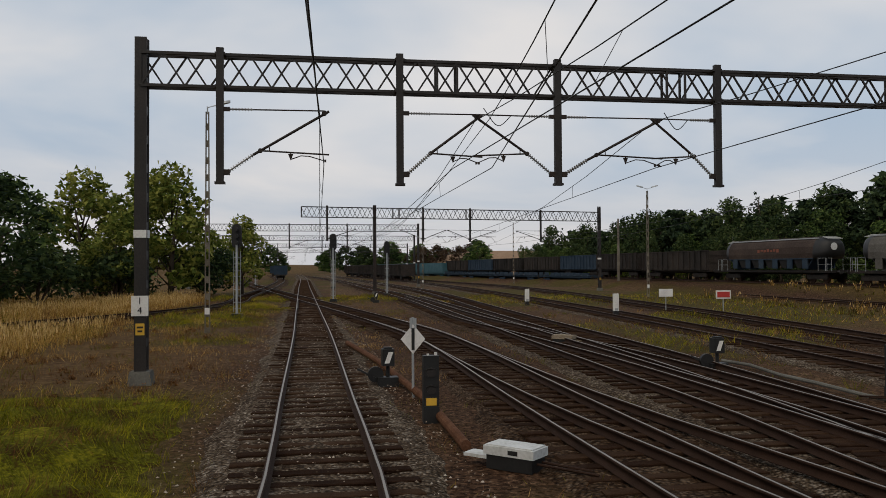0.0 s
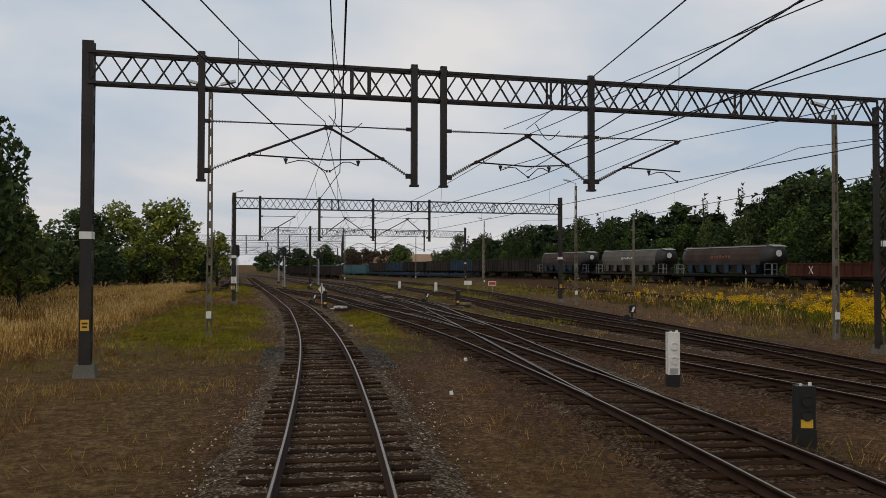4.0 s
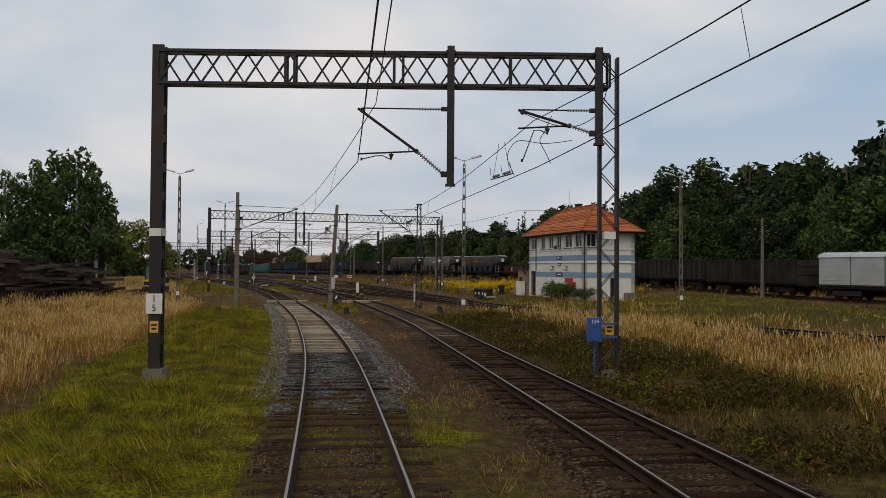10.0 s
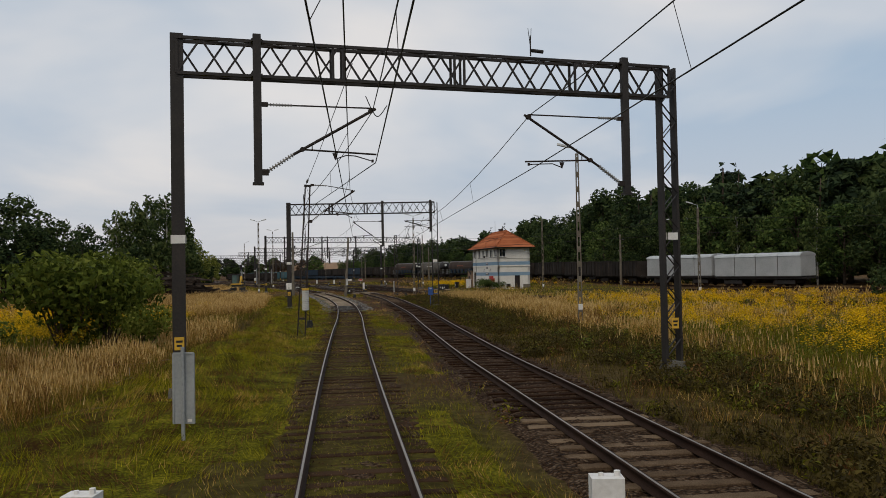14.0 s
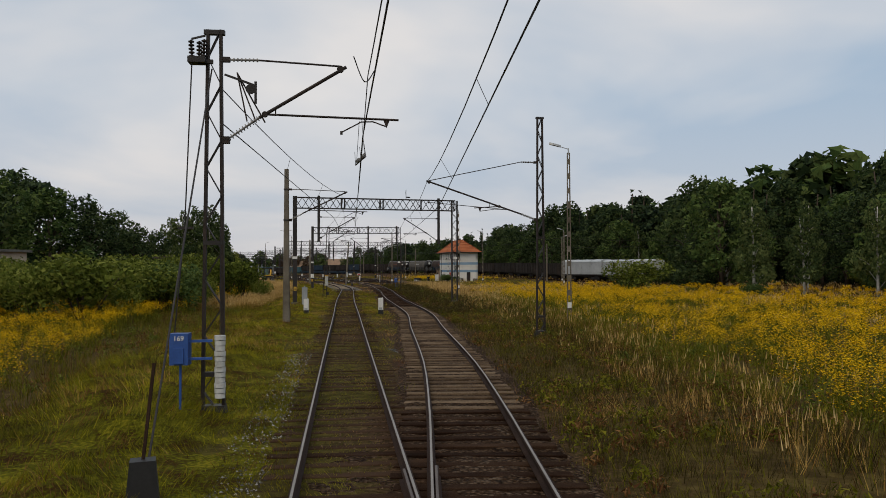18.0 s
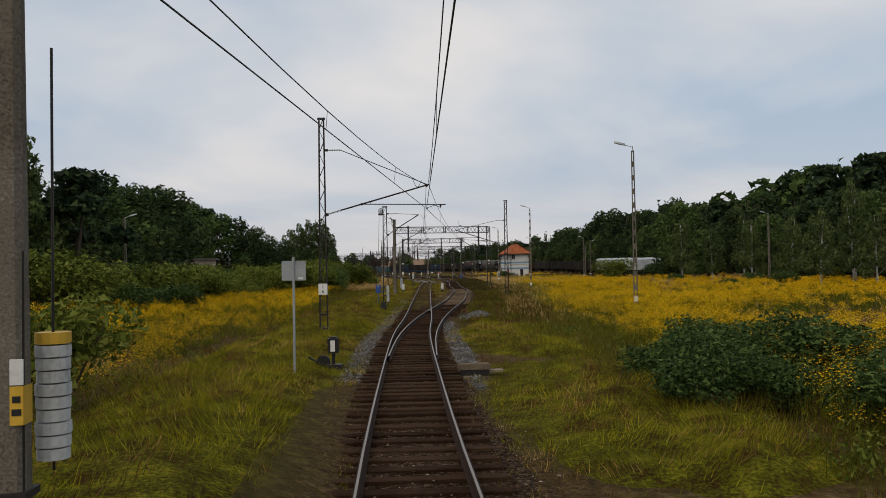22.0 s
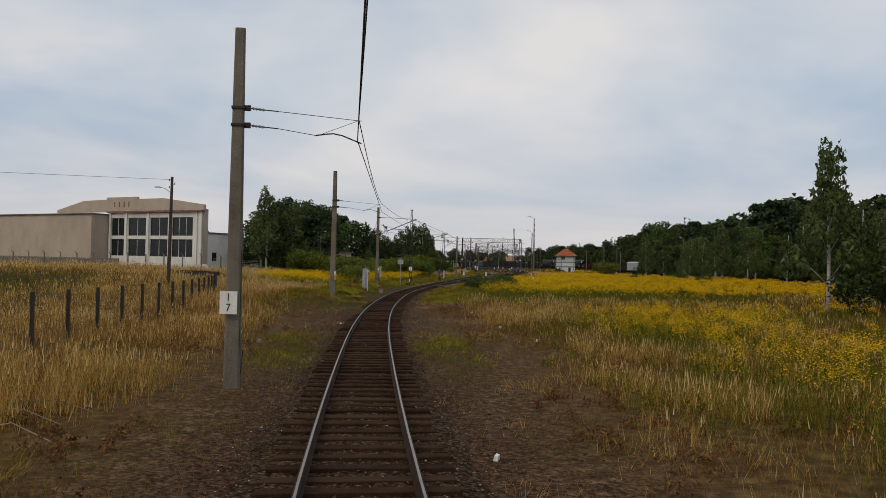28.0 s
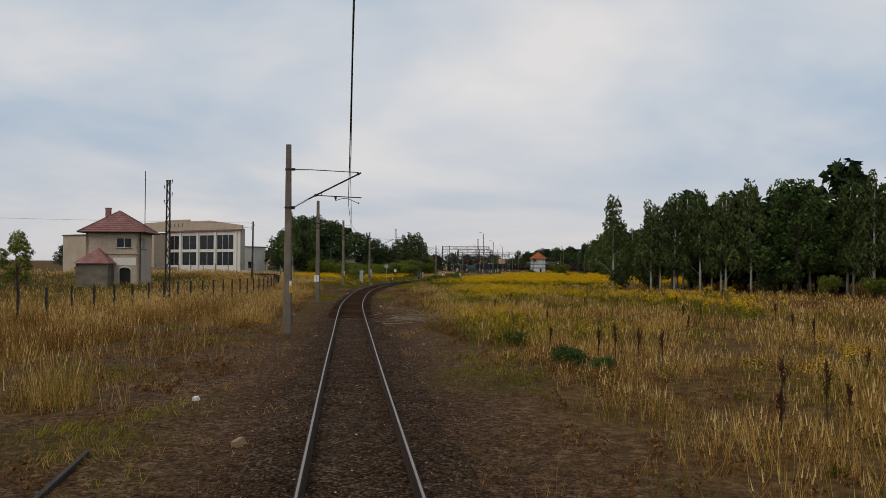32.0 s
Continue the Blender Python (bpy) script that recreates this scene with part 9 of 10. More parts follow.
# west side, north to south
for k, x, y, h, w in (("lime1", -26.5, 79, 13, 1.15), ("lime1", -31, 85, 13, 1.25), ("lime1", -35, 79, 12.5, 1.25), ("lime1", -23.5, 95, 9, 1.2), ("lime1", -29, 73, 8, 1.3), ("oak2", -36, 66, 11, 1.3), ("oak1", -31, 55, 10, 1.4), ("oak2", -39, 48, 11, 1.4),
                      ("oak1", -36, 36, 10.5, 1.4), ("oak1", -33, 26, 9.5, 1.4), ("oak2", -44, 28, 10, 1.1), ("oak1", -42, 14, 10, 1.2), ("oak1", -37, 3, 9, 1.2), ("oak2", -42, -8, 11, 1.1),
                      ("birch1", -20.3, 2, 15.5, 1.4), ("birch2", -23.0, 4, 18.5, 1.4), ("birch2", -26.5, 8, 18.5, 1.4), ("birch1", -30, 10, 17.5, 1.4), ("birch1", -32.5, 6, 15.5, 1.3), ("birch2", -20.5, 9, 12.5, 1.3), ("oak1", -31, -25, 11, 1.1), ("oak1", -36, -30, 11, 1.2),
                      ("oak1", -27, -6, 8.5, 1.2), ("oak1", -25, 6, 8, 1.3), ("lime1", -22.5, 17, 7.5, 1.1), ("oak1", -31, 10, 8.5, 1.2),
                      ("pine1", -46, -52, 19, 1.2), ("oak1", -52, -40, 21, 1.1), ("oak1", -47, -66, 18, 1.2), ("oak1", -55, -58, 22, 1.1), ("oak2", -44, -80, 17, 1.2), ("oak1", -52, -84, 20, 1.2), ("oak1", -43, -95, 18, 1.2), ("oak1", -51, -104, 19, 1.2),
                      ("oak1", -41, -110, 17, 1.3), ("oak1", -47, -122, 18, 1.2), ("oak1", -40, -128, 15.5, 1.3), ("oak1", -44, -143, 15, 1.2), ("oak2", -38, -146, 13, 1.3), ("oak1", -35, -158, 11.5, 1.3), ("oak1", -41, -166, 12, 1.2),
                      ("oak1", -33, -172, 10.5, 1.3), ("oak2", -36, -182, 11.5, 1.3), ("oak1", -31, -186, 11, 1.3), ("spruce1", -35.2, -194, 5.5, 1.5), ("oak1", -29.5, -194, 9, 1.3), ("birch1", -31.3, -196.5, 13.5, 1.15), ("birch1", -27.8, -194, 11.5, 1.1), ("pine1", -25.5, -191, 10.5, 1.2)):
    plant(k, x, y, h, "trees on the west side", wide=w)
for k, x, y, h in (("oak1", 47, -106, 7.5), ("bush2", 44.5, -101, 3.2), ("oak2", 52, -110, 9), ("birch1", 56, -115, 11), ("bush2", 49.5, -103, 3.5), ("oak1", 60, -112, 10),
                   ("birch2", 26.5, -261, 12.4), ("birch1", 30.5, -265, 11.4), ("birch1", 29.0, -260.5, 8.0), ("birch2", 33.0, -266.5, 12.0), ("birch2", 36, -267, 12.4), ("birch1", 34.5, -264.5, 8.8), ("birch1", 38.3, -269.5, 11.8), ("birch2", 40.6, -271.5, 13.2), ("oak2", 31.5, -262, 7.6), ("oak2", 37.0, -265, 8.2), ("birch1", 48, -160, 12)):
    plant(k, x, y, h, "trees at the edge of the east wood")
for k, x, y, h in (("oak1", -36, -40, 14), ("oak1", -38, -52, 15.5), ("oak2", -40, -66, 16), ("oak1", -33.5, -30, 11.5), ("oak1", -31, -48, 9.5), ("oak1", -35, -62, 12)):
    plant(k, x, y, h, "trees on the west side", wide=1.25)
for k, x, y, h in (("oak1", 49.3, -100.6, 15), ("oak2", 45, -115, 13.5), ("birch2", 52, -104, 14), ("oak1", 48, -110, 12)):
    plant(k, x, y, h, "trees at the edge of the east wood")
for k, x, y, h in (("bush1", 31.3, -122.9, 4.2), ("bush2", 42, -114, 3.5), ("bush2", 46, -106, 4)):
    plant(k, x, y, h, "shrubs at the wood's edge", wide=1.3)
# young birches and willows standing out from the wood
for k, x, y, h, w in (("birch1", 39, -131.5, 9.3, 1.3), ("birch2", 42.5, -134, 8.2, 1.3), ("birch1", 46, -139, 8.8, 1.2), ("oak2", 50, -136, 10, 1.1), ("birch2", 40, -167, 8.6, 1.2), ("birch1", 43.5, -171, 7.8, 1.2), ("birch2", 46, -163, 9.4, 1.2), ("birch1", 50, -169, 9.8, 1.1),
                      ("birch1", 55, -158, 11, 1.2), ("oak2", 57, -149, 12, 1.1), ("birch2", 53, -180, 9.5, 1.2), ("birch1", 60, -188, 10.5, 1.2), ("birch2", 47.5, -147, 9.0, 1.2)):
    plant(k, x, y, h, "trees at the edge of the east wood", wide=w)
for k in range(34):
    plant(trng.choice(("far1", "far2", "far1")), trng.uniform(88, 104), -125 + 6.2 * k + trng.uniform(-3, 3), float(np.interp(-125 + 6.2 * k, [-125, -92, -62, -32, 30, 80], [18.5, 21, 25.5, 22, 21.5, 23])) * trng.uniform(0.9, 1.06), "tall trees deep in the east wood", wide=1.25)
for x, y, h in ((-42, -279, 6.5), (-46, -283, 7.5), (-50, -276, 7)):
    plant("lime1", x, y, h, "yellow-green trees by the derelict box")
# far woods to the north-east and behind
for k in range(60):
    x = trng.uniform(-10, 190)
    y = trng.uniform(235, 420) + max(0, (60 - x)) * 0.6
    plant(trng.choice(("far1", "far2", "far1", "lime1", "far2")), x, y, trng.uniform(9, 15), "far trees behind the yard", wide=1.3)
for k in range(36):
    x = trng.uniform(-190, 10)
    plant(trng.choice(("far1", "far2", "far1", "brown1")), x, trng.uniform(400, 520), trng.uniform(10, 16), "far trees behind the yard", wide=1.5)
for k in range(26):
    plant(trng.choice(("far1", "far2", "tall1")), trng.uniform(-150, -75), trng.uniform(-130, 250), trng.uniform(9, 14), "far trees on the west side", wide=1.4)
for k in range(10):
    plant("brown1", trng.uniform(-12, 22), trng.uniform(300, 345), trng.uniform(9, 13), "reddish far trees", wide=1.3)
# low green shrubs
for x, y, h in ((-9.6, -119.5, 3.6), (-7.9, -119, 3.2), (-6.4, -120, 1.8), (-15.5, -73.5, 4.2), (-18, -75, 4.6), (-20.5, -74, 4.4), (-13.8, -74.5, 2.6), (-13.5, -130, 2.4), (-11, -136, 2.6), (-14, -139, 3.2), (-15.5, -134, 3.6), (-12, -143, 2.8), (-16, -146, 3.0), (-13.5, -150, 2.6), (-18, -142, 3.4), (-16, -156, 2.6), (-19, -155, 3.0), (-20, -163, 2.5),
                (-19, -170, 2.3), (-22, -170, 2.8), (-24, -178, 2.4), (-26, -180, 2.6), (-25, -190, 2.2), (-13.5, -124, 2.4), (-10.5, -131, 2.0), (-24, -160, 3.2), (-26, -150, 3.4), (-23, -139, 3.4), (-12.2, -229, 2.2), (-13.6, -231, 1.8)):
    plant("bush1", x, y, h * 1.25, "self-sown shrubs west of the line")
for k in range(75):
    y = trng.uniform(-202, -118)
    x = float(main_x(y)) - trng.uniform(12.0 if y > -160 else 16.0, 30 if y > -170 else 24)
    plant("bush1" if trng.random() < 0.8 else "bush3", x, y, trng.uniform(1.5, 2.6) if trng.random() < 0.6 else trng.uniform(2.8, 4.4), "self-sown shrubs west of the line", wide=1.2)
for x, y, h in ((-29, 72, 5), (-33, 78, 6), (-25, 84, 5.5), (-36, 58, 6), (-33, 45, 6.5), (-31, 35, 6), (-37, 28, 6), (-35, 15, 6), (-38, 40, 7), (-40, 60, 7), (-32, 64, 5), (-28, 95, 5), (-30, 2, 6), (-28, -8, 6), (-24, -16, 4.5), (-29, -28, 5)):
    plant("bush2", x, y, h, "dense bushes on the west side", wide=1.2)
for x, y, h in ((3.2, -227, 1.5), (4.6, -229.5, 1.9), (4.2, -224, 1.5), (2.6, -231.5, 1.2), (3.6, -233.6, 1.3), (2.9, -229.2, 1.4), (4.9, -232.2, 1.5), (3.4, -235.2, 1.1), (0.9, -231.5, 1.3), (1.8, -230, 1.6), (1.3, -228, 1.2), (13.1, -342.4, 0.7), (13.9, -343.2, 0.5), (11.7, -335.5, 0.65), (26.6, -43.5, 1.6), (26.2, -45.5, 1.5), (27.0, -41.8, 1.2), (27.6, -47.2, 1.2), (33, -116, 1.8), (37, -135, 1.7), (41, -150, 1.9), (30, -168, 1.5), (40, -160, 2.2), (38, -185, 1.8)):
    plant("bush3", x, y, h * 1.1, "dark low shrubs", wide=1.25)


def dock(x, y, h, seed):
    """Dead dock plant: a stiff stem with dense dark seed spikes."""
    r = random.Random(seed)
    th = thing("dock_plant", (x, y, float(ground_z(x, y)) - 0.03), r.uniform(0, 360), "dead brown dock stalk with dense seed spikes", "plant", "dock stalks in the dry grass")
    b = MB(); b.tube([(0, 0, 0), (0.02, 0.01, h * 0.55), (0.0, 0.03, h)], 0.012, 5); part("stem", b, MAST_BR, th)
    for k in range(6):
        a, z0 = r.uniform(0, 6.28), h * (0.45 + 0.07 * k)
        ln = h * (0.34 - 0.035 * k)
        sp = MB()
        for q in range(14):
            f = q / 14
            p = (math.cos(a) * ln * 0.34 * f + r.gauss(0, 0.012), math.sin(a) * ln * 0.34 * f + r.gauss(0, 0.012), z0 + ln * f)
            w = 0.028 * (1.15 - 0.7 * f)
            t = r.uniform(0, 6.28)
            sp.add([(p[0] - w * math.cos(t), p[1] - w * math.sin(t), p[2]), (p[0] + w * math.cos(t), p[1] + w * math.sin(t), p[2] + 0.01), (p[0], p[1], p[2] + w * 2.2), (p[0] + w * math.sin(t), p[1] - w * math.cos(t), p[2] + w)], [(0, 1, 2), (0, 3, 2), (1, 3, 2)])
        part("seed_spike", sp, DOCK, th)


DOCK = tex_mat("dock_seed", [(0.022, 0.010, 0.006), (0.055, 0.026, 0.014), (0.10, 0.05, 0.026)], rough=0.95, scale=6, fine=30, bump=0.2)
for k, (x, y, h) in enumerate(((16.9, -351.3, 1.35), (16.8, -349.3, 1.2), (15.6, -352.6, 1.0), (17.6, -350.6, 0.8), (15.8, -342.2, 1.2), (14.6, -341, 1.3), (14.2, -340.2, 1.1), (15.2, -341.6, 1.2), (12.8, -338, 1.0), (21.6, -323.8, 1.3), (20.4, -325, 1.2), (18.2, -318, 1.3), (24, -330, 1.1), (22.6, -336, 1.2), (19, -332, 1.0), (26, -322, 1.2), (17, -312, 1.1), (12.2, -306, 1.1), (20.5, -345, 1.0), (13.4, -328, 1.0), (11, -317, 1.0), (23, -312, 1.2))):
    dock(x, y, h, 400 + k)
th = thing("old_rail", (4.95, -356.6, -0.40), 104, "rusty length of old rail half sunk in the litter", "rail")
b = MB(); b.box((0, 0, 0.06), (5.2, 0.14, 0.05)); b.box((0, 0, 0.11), (5.2, 0.035, 0.1)); b.box((0, 0, 0.165), (5.2, 0.07, 0.045)); part("bar", b, MAST_BR, th)

# ---- grasses, flowers and stones ----
grng = np.random.default_rng(77)
ZX, ZY = np.arange(-62, 84, 0.5), np.arange(-374, 92, 0.5)
zgx, zgy = np.meshgrid(ZX, ZY)
ZONE = [z.astype(np.float32) for z in zones(zgx, zgy)]
GZ = ground_z(zgx, zgy).astype(np.float32)
NT = near_track(zgx, zgy).astype(np.float32)


def look_up(a, x, y):
    i = np.clip(((y - ZY[0]) / 0.5 + 0.5).astype(int), 0, len(ZY) - 1)
    j = np.clip(((x - ZX[0]) / 0.5 + 0.5).astype(int), 0, len(ZX) - 1)
    return a[i, j]


def scatter(n, y0=-372, y1=80, power=1.35):
    """Plan places strewn along the line, thinning out away from it."""
    d = np.linspace(-58, 74, 2000)
    p = (9 / np.sqrt(d * d + 81)) ** power
    c = np.cumsum(p); c /= c[-1]
    dd = np.interp(grng.random(n), c, d)
    y = grng.uniform(y0, y1, n)
    x = main_x(y) + dd
    ok = (x > -60) & (x < 82)
    return x[ok], y[ok], np.sqrt(dd[ok] ** 2 + 81)


def blades(x, y, z, h, w, lean, bend=None):
    """One slim three-cornered blade at each place."""
    n = len(x)
    a = grng.uniform(0, 2 * np.pi, n)
    t = grng.uniform(0, 2 * np.pi, n) if bend is None else bend
    ux, uy = np.cos(a) * w / 2, np.sin(a) * w / 2
    l = lean * h * grng.uniform(0.2, 1.0, n)
    v = np.stack([np.c_[x - ux, y - uy, z], np.c_[x + ux, y + uy, z], np.c_[x + np.cos(t) * l, y + np.sin(t) * l, z + h * np.sqrt(np.clip(1 - 0.5 * lean ** 2, 0.2, 1))]], 1)
    return v.reshape(-1, 3)


def stuff(name, v, k, mat, label, cat):
    me = fast_mesh(name, v, np.arange(len(v)).reshape(-1, k), mat)
    return tagged(new(name, me), label, cat, kind="stuff")


def pick(n, zone, power=1.35, lo=0.0):
    x, y, q = scatter(n, power=power)
    p = look_up(ZONE[zone], x, y)
    ok = grng.random(len(x)) < np.clip(p - lo, 0, 1)
    return x[ok], y[ok], q[ok]


def tufts(n, zone, per, spread, power, lo=0.0):
    """Tuft centres in a zone, each repeated for its blades, with the way every blade leans."""
    x, y, q = pick(n, zone, power, lo)
    cx, cy = np.repeat(x, per), np.repeat(y, per)
    a = grng.uniform(0, 2 * np.pi, len(cx))
    r = spread * np.sqrt(grng.random(len(cx))) * np.repeat(grng.uniform(0.5, 1.5, len(x)), per)
    hh = np.repeat(grng.uniform(0.65, 1.25, len(x)), per)
    return cx + np.cos(a) * r, cy + np.sin(a) * r, np.repeat(q, per), a, hh


def split_mats(name, v, choice, mats):
    """One mesh for each kind of blade."""
    t = v.reshape(-1, 3, 3)
    for k, (nm, mat, label, cat) in enumerate(mats):
        if (choice == k).any():
            stuff(nm, t[choice == k].reshape(-1, 3), 3, mat, label, cat)


def tussock(x, y):
    """Height of the soft grass mounds, 0 to 1."""
    n = vnoise(x + 0.5 * vnoise(x, y, 0.9, 91), y, 1.15, 92)
    return np.clip(0.62 * n ** 1.3 + 0.30 * vnoise(x, y, 0.5, 93) + 0.25 * (fbm(x, y, 3.5, 94) - 0.4), 0, 1)


def blur(a, n):
    """Mean over n cells on either side, both ways."""
    for axis in (0, 1):
        pad = np.pad(a, [(n, n) if k == axis else (0, 0) for k in (0, 1)], mode="edge")
        c = np.cumsum(pad, axis=axis)
        c = np.concatenate([np.zeros_like(np.take(c, [0], axis=axis)), c], axis=axis)
        w = 2 * n + 1
        a = (np.take(c, np.arange(w, c.shape[axis]), axis=axis) - np.take(c, np.arange(0, c.shape[axis] - w), axis=axis)) / w
    return a


SWARD = np.clip((blur(blur(ZONE[0].astype(float) * (NT > 1.25), 1), 1) - 0.30) * 2.2, 0, 1)


def grid_at(a, x, y):
    """Value of a plan grid between its nodes."""
    fx, fy = np.clip((x - ZX[0]) / 0.5, 0, len(ZX) - 1.001), np.clip((y - ZY[0]) / 0.5, 0, len(ZY) - 1.001)
    j, i = fx.astype(int), fy.astype(int)
    u, w = fx - j, fy - i
    return (a[i, j] * (1 - u) + a[i, j + 1] * u) * (1 - w) + (a[i + 1, j] * (1 - u) + a[i + 1, j + 1] * u) * w


def mound(x, y):
    """Lift of the grass mounds over the ground."""
    d = np.abs(x - main_x(y))
    big = step(1.9, 3.6, d) * (0.7 + 0.3 * step(-60, -75, y))
    return (0.04 + (0.05 + 0.52 * big) * tussock(x, y) ** 1.35) * grid_at(SWARD, x, y)


# the sward: a lumpy skin of grass roots and thatch under the blades
sy, so = np.arange(-264, 24, 0.28), np.arange(-11.0, 10.2, 0.28)
SO, SY = np.meshgrid(so, sy)
SX = main_x(SY) + SO
sz = grid_at(GZ, SX, SY) - 0.045 + mound(SX, SY)
sw = len(so)
si = (np.arange(len(sy) - 1)[:, None] * sw + np.arange(sw - 1)[None, :]).ravel()
zf_ = grid_at(SWARD, SX, SY).ravel()
si = si[np.maximum.reduce([zf_[si], zf_[si + 1], zf_[si + sw], zf_[si + sw + 1]]) > 0.02]
sward = new("turf_sward", fast_mesh("turf_sward", np.c_[SX.ravel(), SY.ravel(), sz.ravel()], np.c_[si, si + 1, si + sw + 1, si + sw], TURF))
smooth(tagged(sward, "lumpy green and yellowish turf in soft tussocks", "grass", kind="stuff"))

# fine blades on the mounds, combed over their crests
x, y, q = pick(3300000, 0, 2.3)
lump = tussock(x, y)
nt = look_up(NT, x, y)
tallish = step(1.9, 3.4, np.abs(x - main_x(y)))
hh = (0.06 + (0.06 + 0.17 * tallish) * (0.35 + lump)) * grng.uniform(0.6, 1.3, len(x))
hh = np.where(nt < 1.15, np.minimum(hh, 0.12) * 0.8, hh)
bare = step(0.50, 0.62, 0.6 * fbm(x, y, 2.4, 97) + 0.4 * vnoise(x, y, 0.8, 98))
keep = grng.random(len(x)) < np.where(nt < 1.3, 0.7, 0.45 + 0.55 * lump) * (1 - 0.75 * bare)
x, y, q, hh, lump, nt = x[keep], y[keep], q[keep], hh[keep], lump[keep], nt[keep]
flow = 2 * np.pi * fbm(x, y, 2.2, 60) * 2.4
base = np.where(nt < 1.75, np.maximum(look_up(GZ, x, y), -0.2), look_up(GZ, x, y)) + mound(x, y)
v = blades(x, y, base - 0.05, hh + 0.05, 0.0011 * q, 0.95, flow + grng.normal(scale=0.6, size=len(x)))
patch = 0.6 * fbm(x, y, 4.5, 64) + 0.4 * vnoise(x, y, 0.7, 65)
r = grng.random(len(x))
# darker blades the lower the mound: hollow shade painted by colour
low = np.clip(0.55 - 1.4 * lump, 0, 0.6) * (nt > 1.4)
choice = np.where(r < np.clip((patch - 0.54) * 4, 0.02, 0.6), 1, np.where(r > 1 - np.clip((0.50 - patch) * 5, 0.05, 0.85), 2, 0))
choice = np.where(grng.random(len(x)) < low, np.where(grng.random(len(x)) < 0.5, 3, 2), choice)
choice = np.where(grng.random(len(x)) < 0.75 * step(0.44, 0.58, 0.6 * fbm(x, y, 2.4, 97) + 0.4 * vnoise(x, y, 0.8, 98)), 4, choice)
split_mats("turf", v, choice, (("turf_grass", GRASS, "soft uneven yellow-green grass along the line", "grass"), ("withered_turf", GRASS_D, "straw-coloured blades among the turf", "grass"), ("dark_turf", GRASS_G, "dull green grass in patches of the turf, also painting shade in its hollows", "grass"), ("low_turf", GRASS_W, "dark blades that paint shade into the hollows of the turf", "grass"), ("brown_turf", GRASS_B, "withered brown patches in the turf", "grass")))

# tall dry grass with pale seed heads
x, y, q, t, hh = tufts(620000, 1, 8, 0.15, 2.2)
lump = np.clip((fbm(x, y, 2.2, 45) - 0.28) / 0.42, 0, 1)
gapped = grng.random(len(x)) < np.clip(0.12 + 1.5 * lump, 0, 1)
x, y, q, t, hh, lump = x[gapped], y[gapped], q[gapped], t[gapped], hh[gapped], lump[gapped]
hh = hh * (0.22 + 0.70 * lump) * (0.78 + 0.22 * step(-262, -240, y) + 0.55 * ((y < -300) & (x < main_x(y)))) * np.where(look_up(NT, x, y) < 3.0, 0.6, 1.0)
v = blades(x, y, look_up(GZ, x, y) - 0.03, hh, 0.00095 * q, 0.5, t + grng.normal(scale=0.6, size=len(x)))
patch = fbm(x, y, 6.0, 66) + 0.5 * (fbm(x, y, 1.6, 67) - 0.5)
r = grng.random(len(x))
dull = y < -262
# brown follows the patches, with a larger share where lump is low
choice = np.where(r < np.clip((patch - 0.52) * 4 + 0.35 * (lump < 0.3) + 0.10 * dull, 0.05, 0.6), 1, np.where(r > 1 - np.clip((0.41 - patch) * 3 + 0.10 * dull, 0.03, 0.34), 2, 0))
split_mats("dry", v, choice, (("dry_grass", GRASS_D, "tall straw-coloured dry grass with seed heads", "grass"), ("brown_grass", GRASS_B, "brown withered grass, in patches and where the clumps stand low", "grass"), ("green_grass", GRASS_G, "green blades among the dry grass", "grass")))
sel = (grng.random(len(x)) < np.where(dull, 0.2, 0.45)) & (choice == 0) & (hh > 0.36)
tip = v.reshape(-1, 3, 3)[sel, 2]
m = len(tip)
a = grng.uniform(0, np.pi, m)
w = 0.0010 * q[sel] * grng.uniform(0.7, 1.3, m)
ln = 0.20 * grng.uniform(0.7, 1.3, m)
hd = np.stack([np.c_[tip[:, 0] - np.cos(a) * w, tip[:, 1] - np.sin(a) * w, tip[:, 2] - ln * 0.7], np.c_[tip[:, 0] + np.cos(a) * w, tip[:, 1] + np.sin(a) * w, tip[:, 2] - ln * 0.7],
               np.c_[tip[:, 0] + np.cos(t[sel]) * 0.05, tip[:, 1] + np.sin(t[sel]) * 0.05, tip[:, 2] + ln * 0.5]], 1).reshape(-1, 3)
stuff("seed_heads", hd, 3, SEED, "pale seed heads of the dry grass", "grass")

# tall green grass and herbs
x, y, q, t, hh = tufts(260000, 5, 8, 0.18, 2.1)
hh = hh * (0.30 + 0.6 * fbm(x, y, 2.2, 46)) * np.where((look_up(NT, x, y) < 5.2) & (y > -206), 0.55, 1.0)
v = blades(x, y, look_up(GZ, x, y) - 0.03, hh, 0.0012 * q, 0.65, t + grng.normal(scale=0.6, size=len(x)))
near = ((look_up(NT, x, y) < 5.2 + 3.0 * fbm(x, y, 3.0, 48)) & (y > -206)) | ((y > -32) & (x > 21))
choice = np.where(near & (grng.random(len(x)) < 0.8), 2, (grng.random(len(x)) < 0.15).astype(int))
split_mats("tall", v, choice, (("tall_grass", GRASS_G, "tall dull green grass and herbs", "grass"), ("withered_stalks", GRASS_B, "brown stalks among the green grass", "grass"), ("trackside_weeds", GRASS_W, "dark low weeds beside the parallel line", "weeds")))

